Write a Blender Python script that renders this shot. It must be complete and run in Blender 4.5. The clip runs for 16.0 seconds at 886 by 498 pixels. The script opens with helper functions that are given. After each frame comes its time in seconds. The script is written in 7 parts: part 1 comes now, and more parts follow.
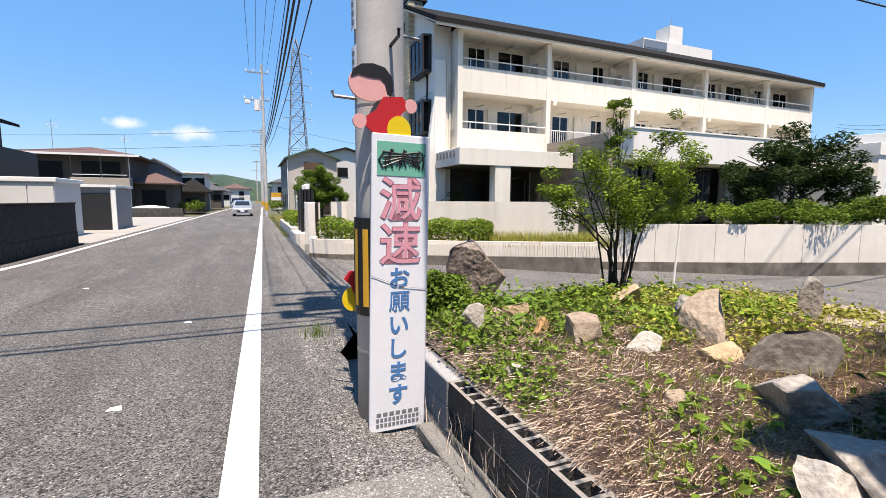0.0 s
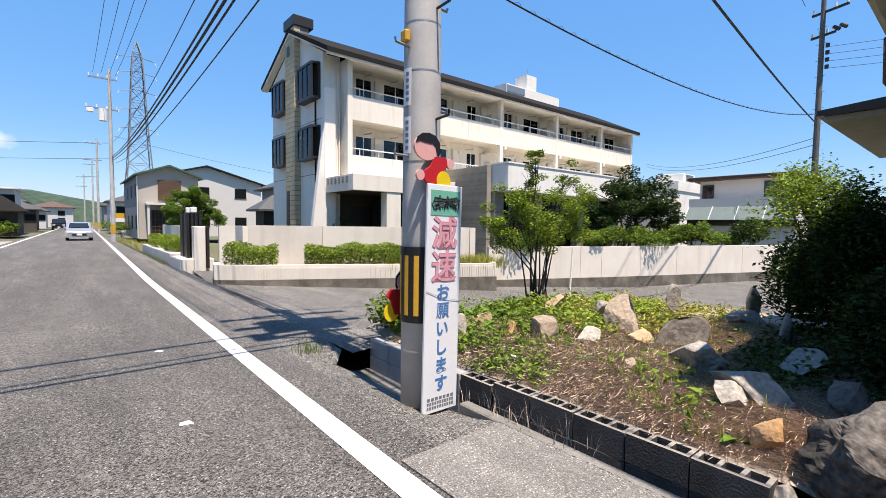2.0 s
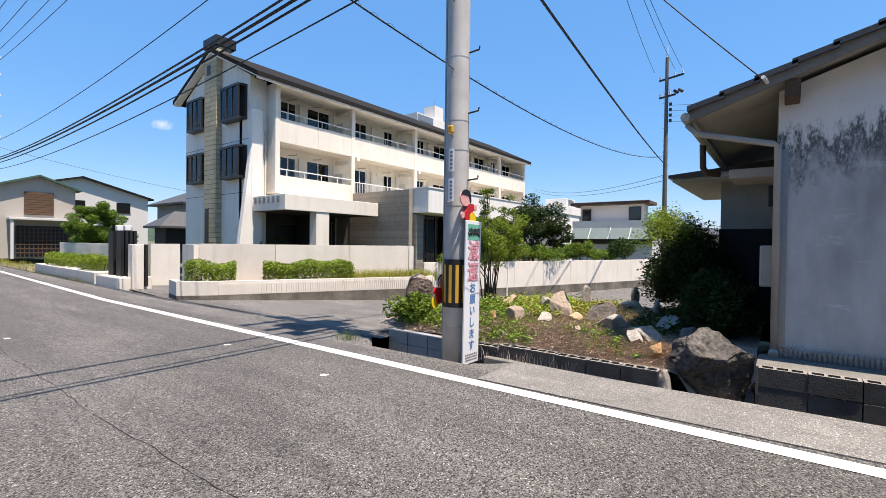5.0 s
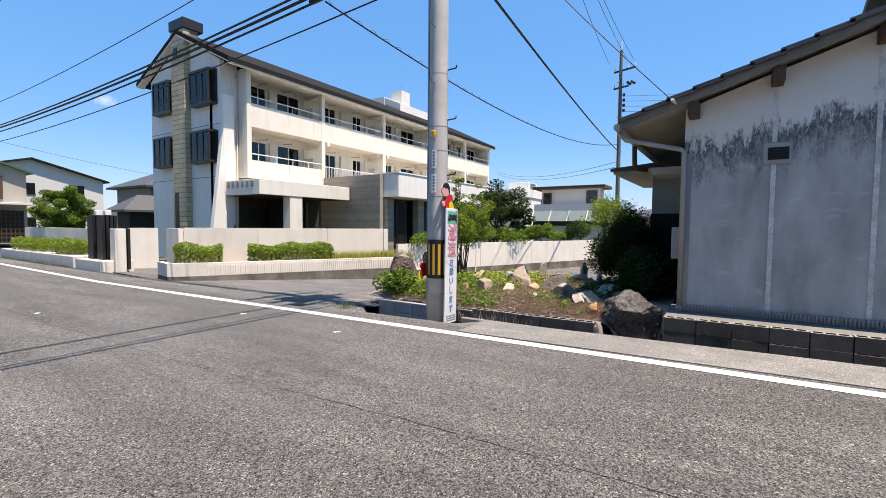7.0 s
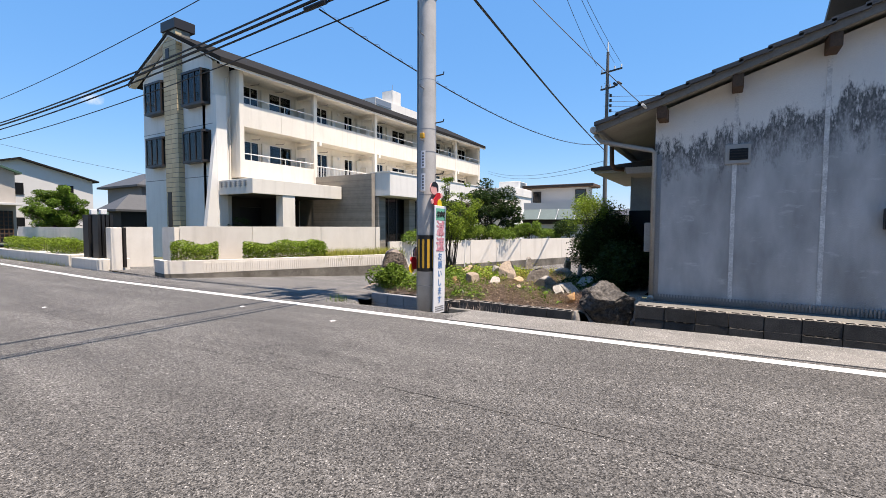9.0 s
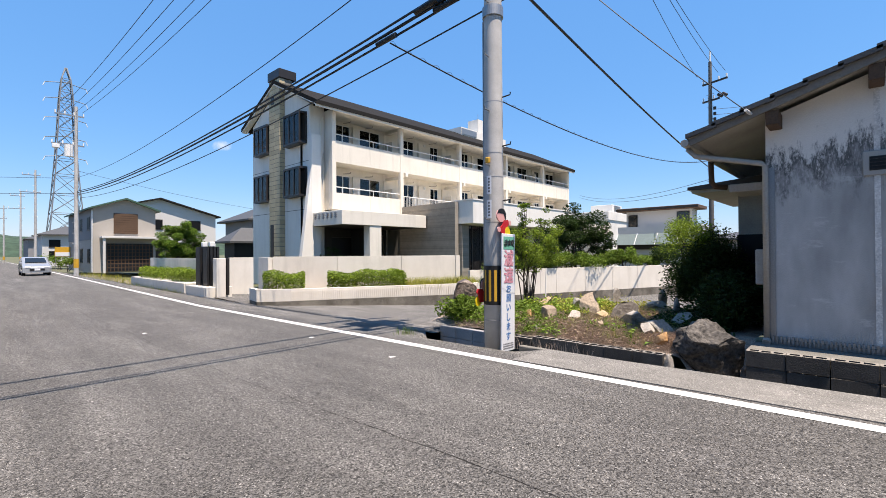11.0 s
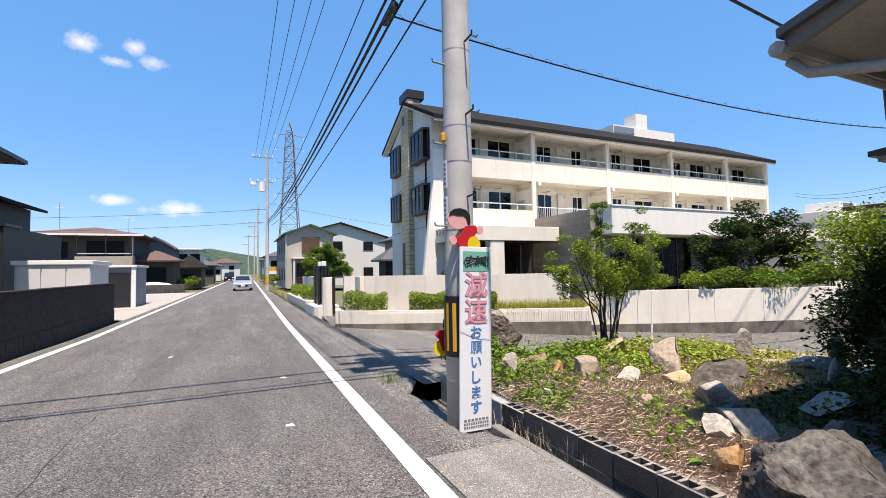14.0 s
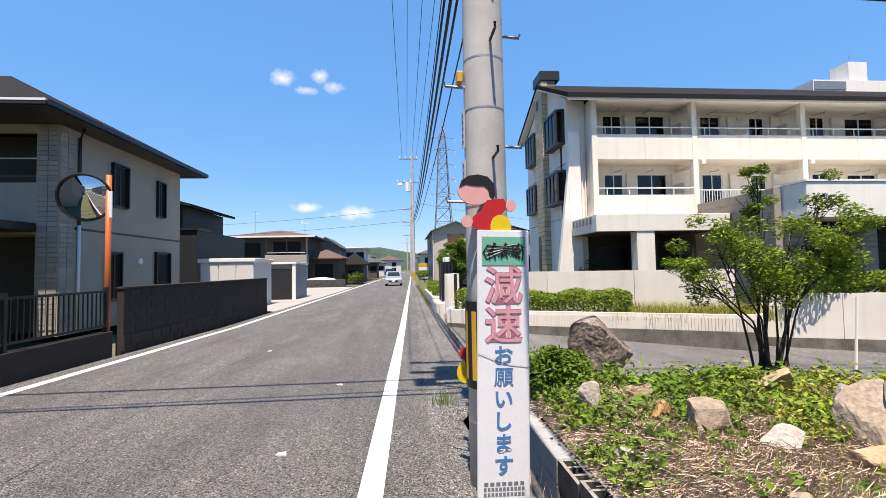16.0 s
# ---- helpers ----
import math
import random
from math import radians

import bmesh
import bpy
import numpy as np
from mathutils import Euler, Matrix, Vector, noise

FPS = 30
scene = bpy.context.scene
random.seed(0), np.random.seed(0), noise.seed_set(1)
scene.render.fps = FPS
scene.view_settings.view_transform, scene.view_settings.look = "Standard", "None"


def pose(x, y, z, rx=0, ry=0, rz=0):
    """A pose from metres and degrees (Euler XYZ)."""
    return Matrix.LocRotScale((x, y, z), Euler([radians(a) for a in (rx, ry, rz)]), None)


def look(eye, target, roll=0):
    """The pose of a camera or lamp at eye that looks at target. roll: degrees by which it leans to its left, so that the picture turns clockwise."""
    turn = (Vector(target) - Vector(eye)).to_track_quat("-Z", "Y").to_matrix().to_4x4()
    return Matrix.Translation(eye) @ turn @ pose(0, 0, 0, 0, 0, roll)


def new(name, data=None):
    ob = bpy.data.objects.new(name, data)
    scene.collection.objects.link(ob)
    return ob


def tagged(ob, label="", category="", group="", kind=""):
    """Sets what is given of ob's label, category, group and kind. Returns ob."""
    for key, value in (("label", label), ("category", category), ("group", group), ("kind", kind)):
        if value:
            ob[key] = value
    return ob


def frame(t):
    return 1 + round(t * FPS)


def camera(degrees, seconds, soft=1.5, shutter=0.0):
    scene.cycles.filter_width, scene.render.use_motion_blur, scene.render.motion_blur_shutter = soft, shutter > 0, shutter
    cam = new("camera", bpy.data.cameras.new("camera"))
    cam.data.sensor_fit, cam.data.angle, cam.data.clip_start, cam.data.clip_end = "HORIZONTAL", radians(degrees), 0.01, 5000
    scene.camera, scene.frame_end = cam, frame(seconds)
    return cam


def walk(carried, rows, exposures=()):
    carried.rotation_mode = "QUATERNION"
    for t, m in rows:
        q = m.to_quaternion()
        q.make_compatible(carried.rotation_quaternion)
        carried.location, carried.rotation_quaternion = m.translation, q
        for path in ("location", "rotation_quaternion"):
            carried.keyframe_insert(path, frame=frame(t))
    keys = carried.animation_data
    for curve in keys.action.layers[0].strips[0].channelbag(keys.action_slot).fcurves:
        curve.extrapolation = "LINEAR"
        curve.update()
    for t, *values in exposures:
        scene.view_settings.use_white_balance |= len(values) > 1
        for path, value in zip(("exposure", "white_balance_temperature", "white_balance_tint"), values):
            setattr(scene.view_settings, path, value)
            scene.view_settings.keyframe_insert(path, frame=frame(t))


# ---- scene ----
cam = camera(89.0, 16.0, soft=0.8)
METRES, EYE, TILT, LEAN, TURN = 12.42, 1.329, 0.0, 0.0, -22.7
EXPOSURE, SKY, SUN = 1.0, 0.0895, 5.0
KELVIN, TINT = 7450, 17
ROWS = [
    (0.0, 0.0, 0.0, 0.0, 0.03, -6.12, -0.3),
    (0.5, -0.0219, -0.013, -0.0005, -4.23, -5.59, -0.37),
    (1.0, -0.0496, -0.0264, 0.0042, -8.94, -4.75, -0.48),
    (1.5, -0.076, -0.0444, 0.0066, -13.34, -3.9, -0.59),
    (2.0, -0.1065, -0.0589, 0.006, -16.79, -3.11, -0.66),
    (2.5, -0.1367, -0.0835, 0.0066, -19.11, -2.46, -0.68),
    (3.0, -0.1662, -0.0999, 0.0053, -20.74, -1.98, -0.67),
    (3.5, -0.1992, -0.1201, 0.007, -22.43, -1.6, -0.67),
    (4.0, -0.2308, -0.1375, 0.0059, -24.91, -1.15, -0.65),
    (4.5, -0.2595, -0.1527, 0.007, -27.97, -0.66, -0.65),
    (7.0, -0.3619, -0.2517, 0.0087, -34.63, -2.91, -0.48),
    (7.5, -0.3764, -0.2705, 0.005, -36.24, -3.8, -0.43),
    (8.0, -0.3819, -0.2858, 0.0054, -37.19, -3.89, -0.38),
    (10.5, -0.3707, -0.2831, 0.0039, -28.03, -0.25, 0.21),
    (11.0, -0.3328, -0.2683, 0.0088, -24.21, 0.4, 0.36),
    (11.5, -0.2853, -0.249, 0.0109, -20.44, 1.02, 0.44),
    (12.0, -0.2355, -0.2336, 0.0131, -16.92, 1.57, 0.56),
    (12.5, -0.187, -0.2107, 0.0137, -13.58, 2.09, 0.65),
    (13.0, -0.1409, -0.1929, 0.0154, -10.24, 2.45, 0.75),
    (13.5, -0.0975, -0.1709, 0.0147, -6.29, 2.64, 0.84),
    (14.0, -0.0583, -0.1481, 0.0135, -1.67, 2.6, 0.99),
    (14.5, -0.0268, -0.1218, 0.0119, 3.3, 2.48, 1.07),
    (15.0, 0.0007, -0.0934, 0.0112, 8.56, 2.41, 1.09),
    (15.5, 0.0183, -0.0631, 0.0114, 13.77, 2.48, 1.11),
    (16.0, 0.0247, -0.0292, 0.0106, 17.82, 2.48, 1.08),
]
walk(cam, [(t, pose(0, 0, EYE, TILT, LEAN, TURN) @ pose(METRES * x, METRES * y, METRES * z, 90 + pitch, roll, yaw)) for t, x, y, z, yaw, pitch, roll in ROWS],
     [(0.0, EXPOSURE, KELVIN, TINT), (16.0, EXPOSURE, KELVIN, TINT)])

# ---- world and sun ----
SUN_ELEV, SUN_HEAD = radians(71.5), radians(7.0)   # shadows point a little east of +y
world = bpy.data.worlds.new("sky")
scene.world = world
world.use_nodes = True
wn = world.node_tree
wn.nodes.clear()
w_out = wn.nodes.new("ShaderNodeOutputWorld")
w_bg = wn.nodes.new("ShaderNodeBackground")
sky = wn.nodes.new("ShaderNodeTexSky")
sky.sky_type, sky.sun_disc = "NISHITA", False
sky.sun_elevation, sky.sun_rotation = SUN_ELEV, radians(180) + SUN_HEAD
sky.altitude, sky.air_density, sky.dust_density, sky.ozone_density = 0, 1.2, 0.1, 4.0
w_bg.inputs["Strength"].default_value = SKY
w_coord = wn.nodes.new("ShaderNodeTexCoord")
w_noise = wn.nodes.new("ShaderNodeTexNoise")
w_noise.inputs["Scale"].default_value, w_noise.inputs["Detail"].default_value, w_noise.inputs["Roughness"].default_value = 34.0, 8, 0.7
wn.links.new(w_coord.outputs["Generated"], w_noise.inputs["Vector"])


def cloud(direction, reach, flat, thick):
    """A small fair-weather cloud in one direction of the sky: a soft flattened patch."""
    sub, mul, size, fall = (wn.nodes.new("ShaderNode" + k) for k in ("VectorMath", "VectorMath", "VectorMath", "MapRange"))
    sub.operation, mul.operation, size.operation = "SUBTRACT", "MULTIPLY", "LENGTH"
    sub.inputs[1].default_value, mul.inputs[1].default_value = direction, (1, 1, flat)
    fall.inputs["From Min"].default_value, fall.inputs["From Max"].default_value = 0, reach
    fall.inputs["To Min"].default_value, fall.inputs["To Max"].default_value = thick, 0
    wn.links.new(w_coord.outputs["Generated"], sub.inputs[0])
    wn.links.new(sub.outputs["Vector"], mul.inputs[0])
    wn.links.new(mul.outputs["Vector"], size.inputs[0])
    wn.links.new(size.outputs["Value"], fall.inputs["Value"])
    return fall.outputs["Result"]


w_last = None
for direction, reach, flat, thick in (((-0.233, 0.895, 0.381), 0.045, 1.6, 0.95), ((-0.165, 0.906, 0.39), 0.036, 1.5, 0.85), ((-0.194, 0.911, 0.363), 0.045, 2.6, 0.8), ((-0.139, 0.918, 0.373), 0.04, 1.5, 0.7),
                                      ((-0.204, 0.97, 0.134), 0.05, 2.6, 1.0), ((-0.105, 0.987, 0.124), 0.085, 3.2, 0.85), ((-0.15, 0.98, 0.12), 0.05, 3.5, 0.6), ((0.35, 0.913, 0.211), 0.035, 2.0, 0.75)):
    patch = cloud(direction, reach, flat, thick)
    if w_last is None:
        w_last = patch
        continue
    top = wn.nodes.new("ShaderNodeMath")
    top.operation = "MAXIMUM"
    wn.links.new(w_last, top.inputs[0])
    wn.links.new(patch, top.inputs[1])
    w_last = top.outputs[0]
w_sum = wn.nodes.new("ShaderNodeMath")
w_sum.operation = "ADD"
wn.links.new(w_last, w_sum.inputs[0])
wn.links.new(w_noise.outputs["Fac"], w_sum.inputs[1])
w_ramp = wn.nodes.new("ShaderNodeMapRange")
w_ramp.inputs["From Min"].default_value, w_ramp.inputs["From Max"].default_value = 0.86, 1.75
w_mix = wn.nodes.new("ShaderNodeMix")
w_mix.data_type = "RGBA"
w_mix.inputs["B"].default_value = (7.6, 7.7, 8.1, 1)
wn.links.new(w_sum.outputs[0], w_ramp.inputs["Value"])
wn.links.new(w_ramp.outputs["Result"], w_mix.inputs["Factor"])
w_hue = wn.nodes.new("ShaderNodeHueSaturation")
w_hue.inputs["Saturation"].default_value = 1.34
wn.links.new(sky.outputs["Color"], w_hue.inputs["Color"])
w_even = wn.nodes.new("ShaderNodeMix")
w_even.data_type = "RGBA"
w_even.inputs["Factor"].default_value = 0.55
w_even.inputs["B"].default_value = (1.02, 2.98, 6.8, 1)
wn.links.new(w_hue.outputs["Color"], w_even.inputs["A"])
wn.links.new(w_even.outputs["Result"], w_mix.inputs["A"])
wn.links.new(w_mix.outputs["Result"], w_bg.inputs["Color"])
wn.links.new(w_bg.outputs["Background"], w_out.inputs["Surface"])

sun_data = bpy.data.lights.new("sun", "SUN")
sun_data.energy, sun_data.angle, sun_data.color = SUN, radians(0.45), (1.0, 0.96, 0.89)
sun = new("sun", sun_data)
sun_dir = Vector((math.sin(SUN_HEAD) * math.cos(SUN_ELEV), math.cos(SUN_HEAD) * math.cos(SUN_ELEV), -math.sin(SUN_ELEV)))
sun.matrix_world = look(-sun_dir * 60, (0, 0, 0))


# ---- materials ----
ALBEDO_SCALE = 0.76   # lowers every base colour so that shade renders deeper against the sky


def mat(name, color, rough=0.8, vary=0.12, size=3.0, fine=60.0, bump=0.2, metal=0.0, tint=None, stain=0.0, spec=0.4, island=0.0):
    """A surface with large blotches (size: per metre), fine grain and relief. tint: a second colour for the blotches."""
    color = tuple(ALBEDO_SCALE * c for c in color)
    tint = tuple(ALBEDO_SCALE * c for c in tint) if tint else None
    m = bpy.data.materials.new(name)
    m.use_nodes = True
    nt = m.node_tree
    b = nt.nodes["Principled BSDF"]
    b.inputs["Roughness"].default_value, b.inputs["Metallic"].default_value = rough, metal
    b.inputs["Specular IOR Level"].default_value = spec
    geo = nt.nodes.new("ShaderNodeNewGeometry")
    big = nt.nodes.new("ShaderNodeTexNoise")
    big.inputs["Scale"].default_value, big.inputs["Detail"].default_value, big.inputs["Roughness"].default_value = size, 6, 0.65
    small = nt.nodes.new("ShaderNodeTexNoise")
    small.inputs["Scale"].default_value, small.inputs["Detail"].default_value = fine, 3
    for n in (big, small):
        nt.links.new(geo.outputs["Position"], n.inputs["Vector"])
    ramp = nt.nodes.new("ShaderNodeValToRGB")
    ramp.color_ramp.elements[0].position, ramp.color_ramp.elements[1].position = 0.32, 0.68
    nt.links.new(big.outputs["Fac"], ramp.inputs["Fac"])
    mix = nt.nodes.new("ShaderNodeMix")
    mix.data_type = "RGBA"
    c2 = tint if tint else tuple(c * (1 - vary) for c in color)
    mix.inputs["A"].default_value, mix.inputs["B"].default_value = (*color, 1), (*c2, 1)
    nt.links.new(ramp.outputs["Color"], mix.inputs["Factor"])
    grain = nt.nodes.new("ShaderNodeHueSaturation")
    nt.links.new(mix.outputs["Result"], grain.inputs["Color"])
    gr = nt.nodes.new("ShaderNodeMapRange")
    gr.inputs["From Min"].default_value, gr.inputs["From Max"].default_value = 0.3, 0.7
    gr.inputs["To Min"].default_value, gr.inputs["To Max"].default_value = 1 - vary, 1 + vary
    nt.links.new(small.outputs["Fac"], gr.inputs["Value"])
    last = gr.outputs["Result"]
    if island:
        info = nt.nodes.new("ShaderNodeObjectInfo")
        add = nt.nodes.new("ShaderNodeMath")
        add.operation = "ADD"
        nt.links.new(geo.outputs["Random Per Island"], add.inputs[0])
        nt.links.new(info.outputs["Random"], add.inputs[1])
        fr = nt.nodes.new("ShaderNodeMath")
        fr.operation = "FRACT"
        nt.links.new(add.outputs[0], fr.inputs[0])
        mr = nt.nodes.new("ShaderNodeMapRange")
        mr.inputs["To Min"].default_value, mr.inputs["To Max"].default_value = 1 - island, 1 + island
        nt.links.new(fr.outputs[0], mr.inputs["Value"])
        mul = nt.nodes.new("ShaderNodeMath")
        mul.operation = "MULTIPLY"
        nt.links.new(last, mul.inputs[0])
        nt.links.new(mr.outputs["Result"], mul.inputs[1])
        last = mul.outputs[0]
    nt.links.new(last, grain.inputs["Value"])
    out = grain.outputs["Color"]
    if stain:
        # streaks that run down the wall
        mp = nt.nodes.new("ShaderNodeMapping")
        mp.inputs["Scale"].default_value = (2.2, 2.2, 0.25)
        st = nt.nodes.new("ShaderNodeTexNoise")
        st.inputs["Scale"].default_value, st.inputs["Detail"].default_value = 1.6, 8
        nt.links.new(geo.outputs["Position"], mp.inputs["Vector"])
        nt.links.new(mp.outputs["Vector"], st.inputs["Vector"])
        sr = nt.nodes.new("ShaderNodeValToRGB")
        sr.color_ramp.elements[0].position, sr.color_ramp.elements[1].position = 0.5, 0.8
        sr.color_ramp.elements[1].color = (stain, stain, stain, 1)
        nt.links.new(st.outputs["Fac"], sr.inputs["Fac"])
        sm = nt.nodes.new("ShaderNodeMix")
        sm.data_type = "RGBA"
        sm.inputs["B"].default_value = (color[0] * 0.35, color[1] * 0.34, color[2] * 0.3, 1)
        nt.links.new(sr.outputs["Color"], sm.inputs["Factor"])
        nt.links.new(out, sm.inputs["A"])
        out = sm.outputs["Result"]
    nt.links.new(out, b.inputs["Base Color"])
    if bump:
        bp = nt.nodes.new("ShaderNodeBump")
        bp.inputs["Strength"].default_value, bp.inputs["Distance"].default_value = bump, 0.01
        nt.links.new(small.outputs["Fac"], bp.inputs["Height"])
        nt.links.new(bp.outputs["Normal"], b.inputs["Normal"])
    return m


def glass_mat(name, tint=(0.40, 0.44, 0.45)):
    m = bpy.data.materials.new(name)
    m.use_nodes = True
    nt = m.node_tree
    nt.nodes.remove(nt.nodes["Principled BSDF"])
    clear, gloss, mixs, fres = (nt.nodes.new("ShaderNode" + k) for k in ("BsdfTransparent", "BsdfGlossy", "MixShader", "Fresnel"))
    clear.inputs["Color"].default_value = (*tint, 1)
    gloss.inputs["Roughness"].default_value = 0.02
    fres.inputs["IOR"].default_value = 1.5
    nt.links.new(fres.outputs["Fac"], mixs.inputs["Fac"])
    nt.links.new(clear.outputs["BSDF"], mixs.inputs[1])
    nt.links.new(gloss.outputs["BSDF"], mixs.inputs[2])
    nt.links.new(mixs.outputs["Shader"], nt.nodes["Material Output"].inputs["Surface"])
    return m


def leaf_mat(name, color, dark=0.45):
    m = mat(name, color, rough=0.6, vary=0.25, size=1.5, fine=9, bump=0, island=dark, spec=0.18)
    nt = m.node_tree
    b = nt.nodes["Principled BSDF"]
    src = b.inputs["Base Color"].links[0].from_socket
    tr = nt.nodes.new("ShaderNodeBsdfTranslucent")
    ms = nt.nodes.new("ShaderNodeMixShader")
    ms.inputs["Fac"].default_value = 0.3
    nt.links.new(src, tr.inputs["Color"])
    nt.links.new(b.outputs["BSDF"], ms.inputs[1])
    nt.links.new(tr.outputs["BSDF"], ms.inputs[2])
    nt.links.new(ms.outputs["Shader"], nt.nodes["Material Output"].inputs["Surface"])
    return m


ASPHALT = mat("asphalt", (0.096, 0.092, 0.088), 0.9, 0.55, 0.5, 150, 1.0, tint=(0.120, 0.116, 0.110), spec=0.5)
ASPHALT_OLD = mat("old_asphalt", (0.165, 0.157, 0.146), 0.92, 0.9, 0.9, 90, 1.0, tint=(0.120, 0.117, 0.112))


def aggregate(m, scale, low, high, wear=0.0):
    """Breaks a surface into small stones of differing grey."""
    nt = m.node_tree
    b = nt.nodes["Principled BSDF"]
    src = b.inputs["Base Color"].links[0].from_socket
    geo = nt.nodes.new("ShaderNodeNewGeometry")
    vor = nt.nodes.new("ShaderNodeTexVoronoi")
    vor.inputs["Scale"].default_value = scale
    nt.links.new(geo.outputs["Position"], vor.inputs["Vector"])
    sep = nt.nodes.new("ShaderNodeSeparateColor")
    nt.links.new(vor.outputs["Color"], sep.inputs["Color"])
    r = nt.nodes.new("ShaderNodeMapRange")
    r.inputs["To Min"].default_value, r.inputs["To Max"].default_value = low, high
    nt.links.new(sep.outputs["Red"], r.inputs["Value"])
    glint = nt.nodes.new("ShaderNodeMapRange")
    glint.inputs["From Min"].default_value, glint.inputs["From Max"].default_value = 0.86, 1.0
    glint.inputs["To Min"].default_value, glint.inputs["To Max"].default_value = 1.0, 2.4
    nt.links.new(sep.outputs["Green"], glint.inputs["Value"])
    both = nt.nodes.new("ShaderNodeMath")
    both.operation = "MULTIPLY"
    nt.links.new(r.outputs["Result"], both.inputs[0])
    nt.links.new(glint.outputs["Result"], both.inputs[1])
    mul = nt.nodes.new("ShaderNodeMix")
    mul.data_type, mul.blend_type = "RGBA", "MULTIPLY"
    mul.inputs["Factor"].default_value = 1
    nt.links.new(src, mul.inputs["A"])
    nt.links.new(both.outputs[0], mul.inputs["B"])
    nt.links.new(mul.outputs["Result"], b.inputs["Base Color"])
    if wear:
        # pale scuffed patches drawn out along the street
        mp = nt.nodes.new("ShaderNodeMapping")
        mp.inputs["Scale"].default_value = (1.5, 0.22, 1)
        mp.inputs["Rotation"].default_value = (0, 0, 0.06)
        nt.links.new(geo.outputs["Position"], mp.inputs["Vector"])
        nz = nt.nodes.new("ShaderNodeTexNoise")
        nz.inputs["Scale"].default_value, nz.inputs["Detail"].default_value, nz.inputs["Roughness"].default_value = 1.0, 9, 0.68
        nt.links.new(mp.outputs["Vector"], nz.inputs["Vector"])
        wr = nt.nodes.new("ShaderNodeMapRange")
        wr.inputs["From Min"].default_value, wr.inputs["From Max"].default_value = 0.42, 0.68
        wr.inputs["To Min"].default_value, wr.inputs["To Max"].default_value = 1 - 0.35 * wear, 1 + wear
        nt.links.new(nz.outputs["Fac"], wr.inputs["Value"])
        m2 = nt.nodes.new("ShaderNodeMix")
        m2.data_type, m2.blend_type = "RGBA", "MULTIPLY"
        m2.inputs["Factor"].default_value = 1
        nt.links.new(mul.outputs["Result"], m2.inputs["A"])
        nt.links.new(wr.outputs["Result"], m2.inputs["B"])
        nt.links.new(m2.outputs["Result"], b.inputs["Base Color"])


GRASSLAND = mat("field", (0.10, 0.12, 0.055), 0.95, 0.3, 0.08, 4, 0.3, tint=(0.15, 0.14, 0.09))
PAINT = mat("road_paint", (0.84, 0.84, 0.82), 0.7, 0.10, 6, 90, 0.4, tint=(0.66, 0.66, 0.64))
PALE_CONCRETE = mat("pale_concrete", (0.40, 0.38, 0.35), 0.9, 0.15, 0.7, 50, 0.4, tint=(0.32, 0.305, 0.28))
SLAB = mat("slab_concrete", (0.235, 0.226, 0.212), 0.95, 0.4, 2.0, 90, 0.9, tint=(0.165, 0.16, 0.15))
aggregate(ASPHALT, 100, 0.05, 1.85, 0.36)
aggregate(ASPHALT_OLD, 85, 0.2, 1.65, 0.34)
aggregate(SLAB, 130, 0.7, 1.3, 0.25)
GUTTER = mat("gutter_concrete", (0.24, 0.23, 0.21), 0.92, 0.2, 2.5, 60, 0.6, tint=(0.15, 0.145, 0.13))
POLE = mat("pole_concrete", (0.60, 0.59, 0.57), 0.75, 0.07, 2.0, 110, 0.07, tint=(0.44, 0.43, 0.415), stain=0.3)
CREAM = mat("cream_stucco", (0.88, 0.83, 0.735), 0.9, 0.06, 0.8, 110, 0.35, tint=(0.82, 0.765, 0.67), stain=0.22)
GABLE = mat("white_stucco", (0.92, 0.895, 0.84), 0.9, 0.06, 0.7, 110, 0.35, tint=(0.85, 0.825, 0.77), stain=0.16)
WALLC = mat("garden_wall_stucco", (0.88, 0.825, 0.735), 0.9, 0.06, 1.0, 90, 0.4, tint=(0.78, 0.72, 0.63), stain=0.22)
DIRTY = mat("stained_concrete", (0.26, 0.235, 0.198), 0.92, 0.25, 1.6, 40, 0.5, tint=(0.085, 0.075, 0.062), stain=0.9)
# Dark porch tile; shade under canopy and in recesses is put into the colour.
DARK_SHADE_TILE = mat("dark_shade_tile", (0.055, 0.047, 0.040), 0.6, 0.15, 2, 40, 0.1)
SLATE = mat("dark_slate", (0.026, 0.025, 0.024), 0.95, 0.2, 1.5, 30, 0.3, spec=0.1)
BROWN_METAL = mat("dark_brown_metal", (0.030, 0.024, 0.021), 0.4, 0.12, 3, 40, 0.05)
WHITE_METAL = mat("white_metal", (0.88, 0.88, 0.86), 0.45, 0.05, 4, 40, 0.03)
BEIGE_TILE = mat("beige_tile", (0.62, 0.51, 0.33), 0.65, 0.1, 3, 60, 0.15, tint=(0.55, 0.45, 0.29), island=0.14)
STRIP_TILE = mat("grey_brown_tile", (0.36, 0.325, 0.275), 0.7, 0.12, 3, 60, 0.2, tint=(0.29, 0.26, 0.22), island=0.15)
# Near-black: the dimness of unlit rooms is put into the colour.
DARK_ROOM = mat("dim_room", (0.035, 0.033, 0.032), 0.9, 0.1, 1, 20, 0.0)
CURTAIN = mat("curtain", (0.62, 0.61, 0.58), 0.95, 0.08, 5, 30, 0.2)
GLASS = glass_mat("window_glass")
# Stained block, its colour also lowered for the shade on the street-side faces.
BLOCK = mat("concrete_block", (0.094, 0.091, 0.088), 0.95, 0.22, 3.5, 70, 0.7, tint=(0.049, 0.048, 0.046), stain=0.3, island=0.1)
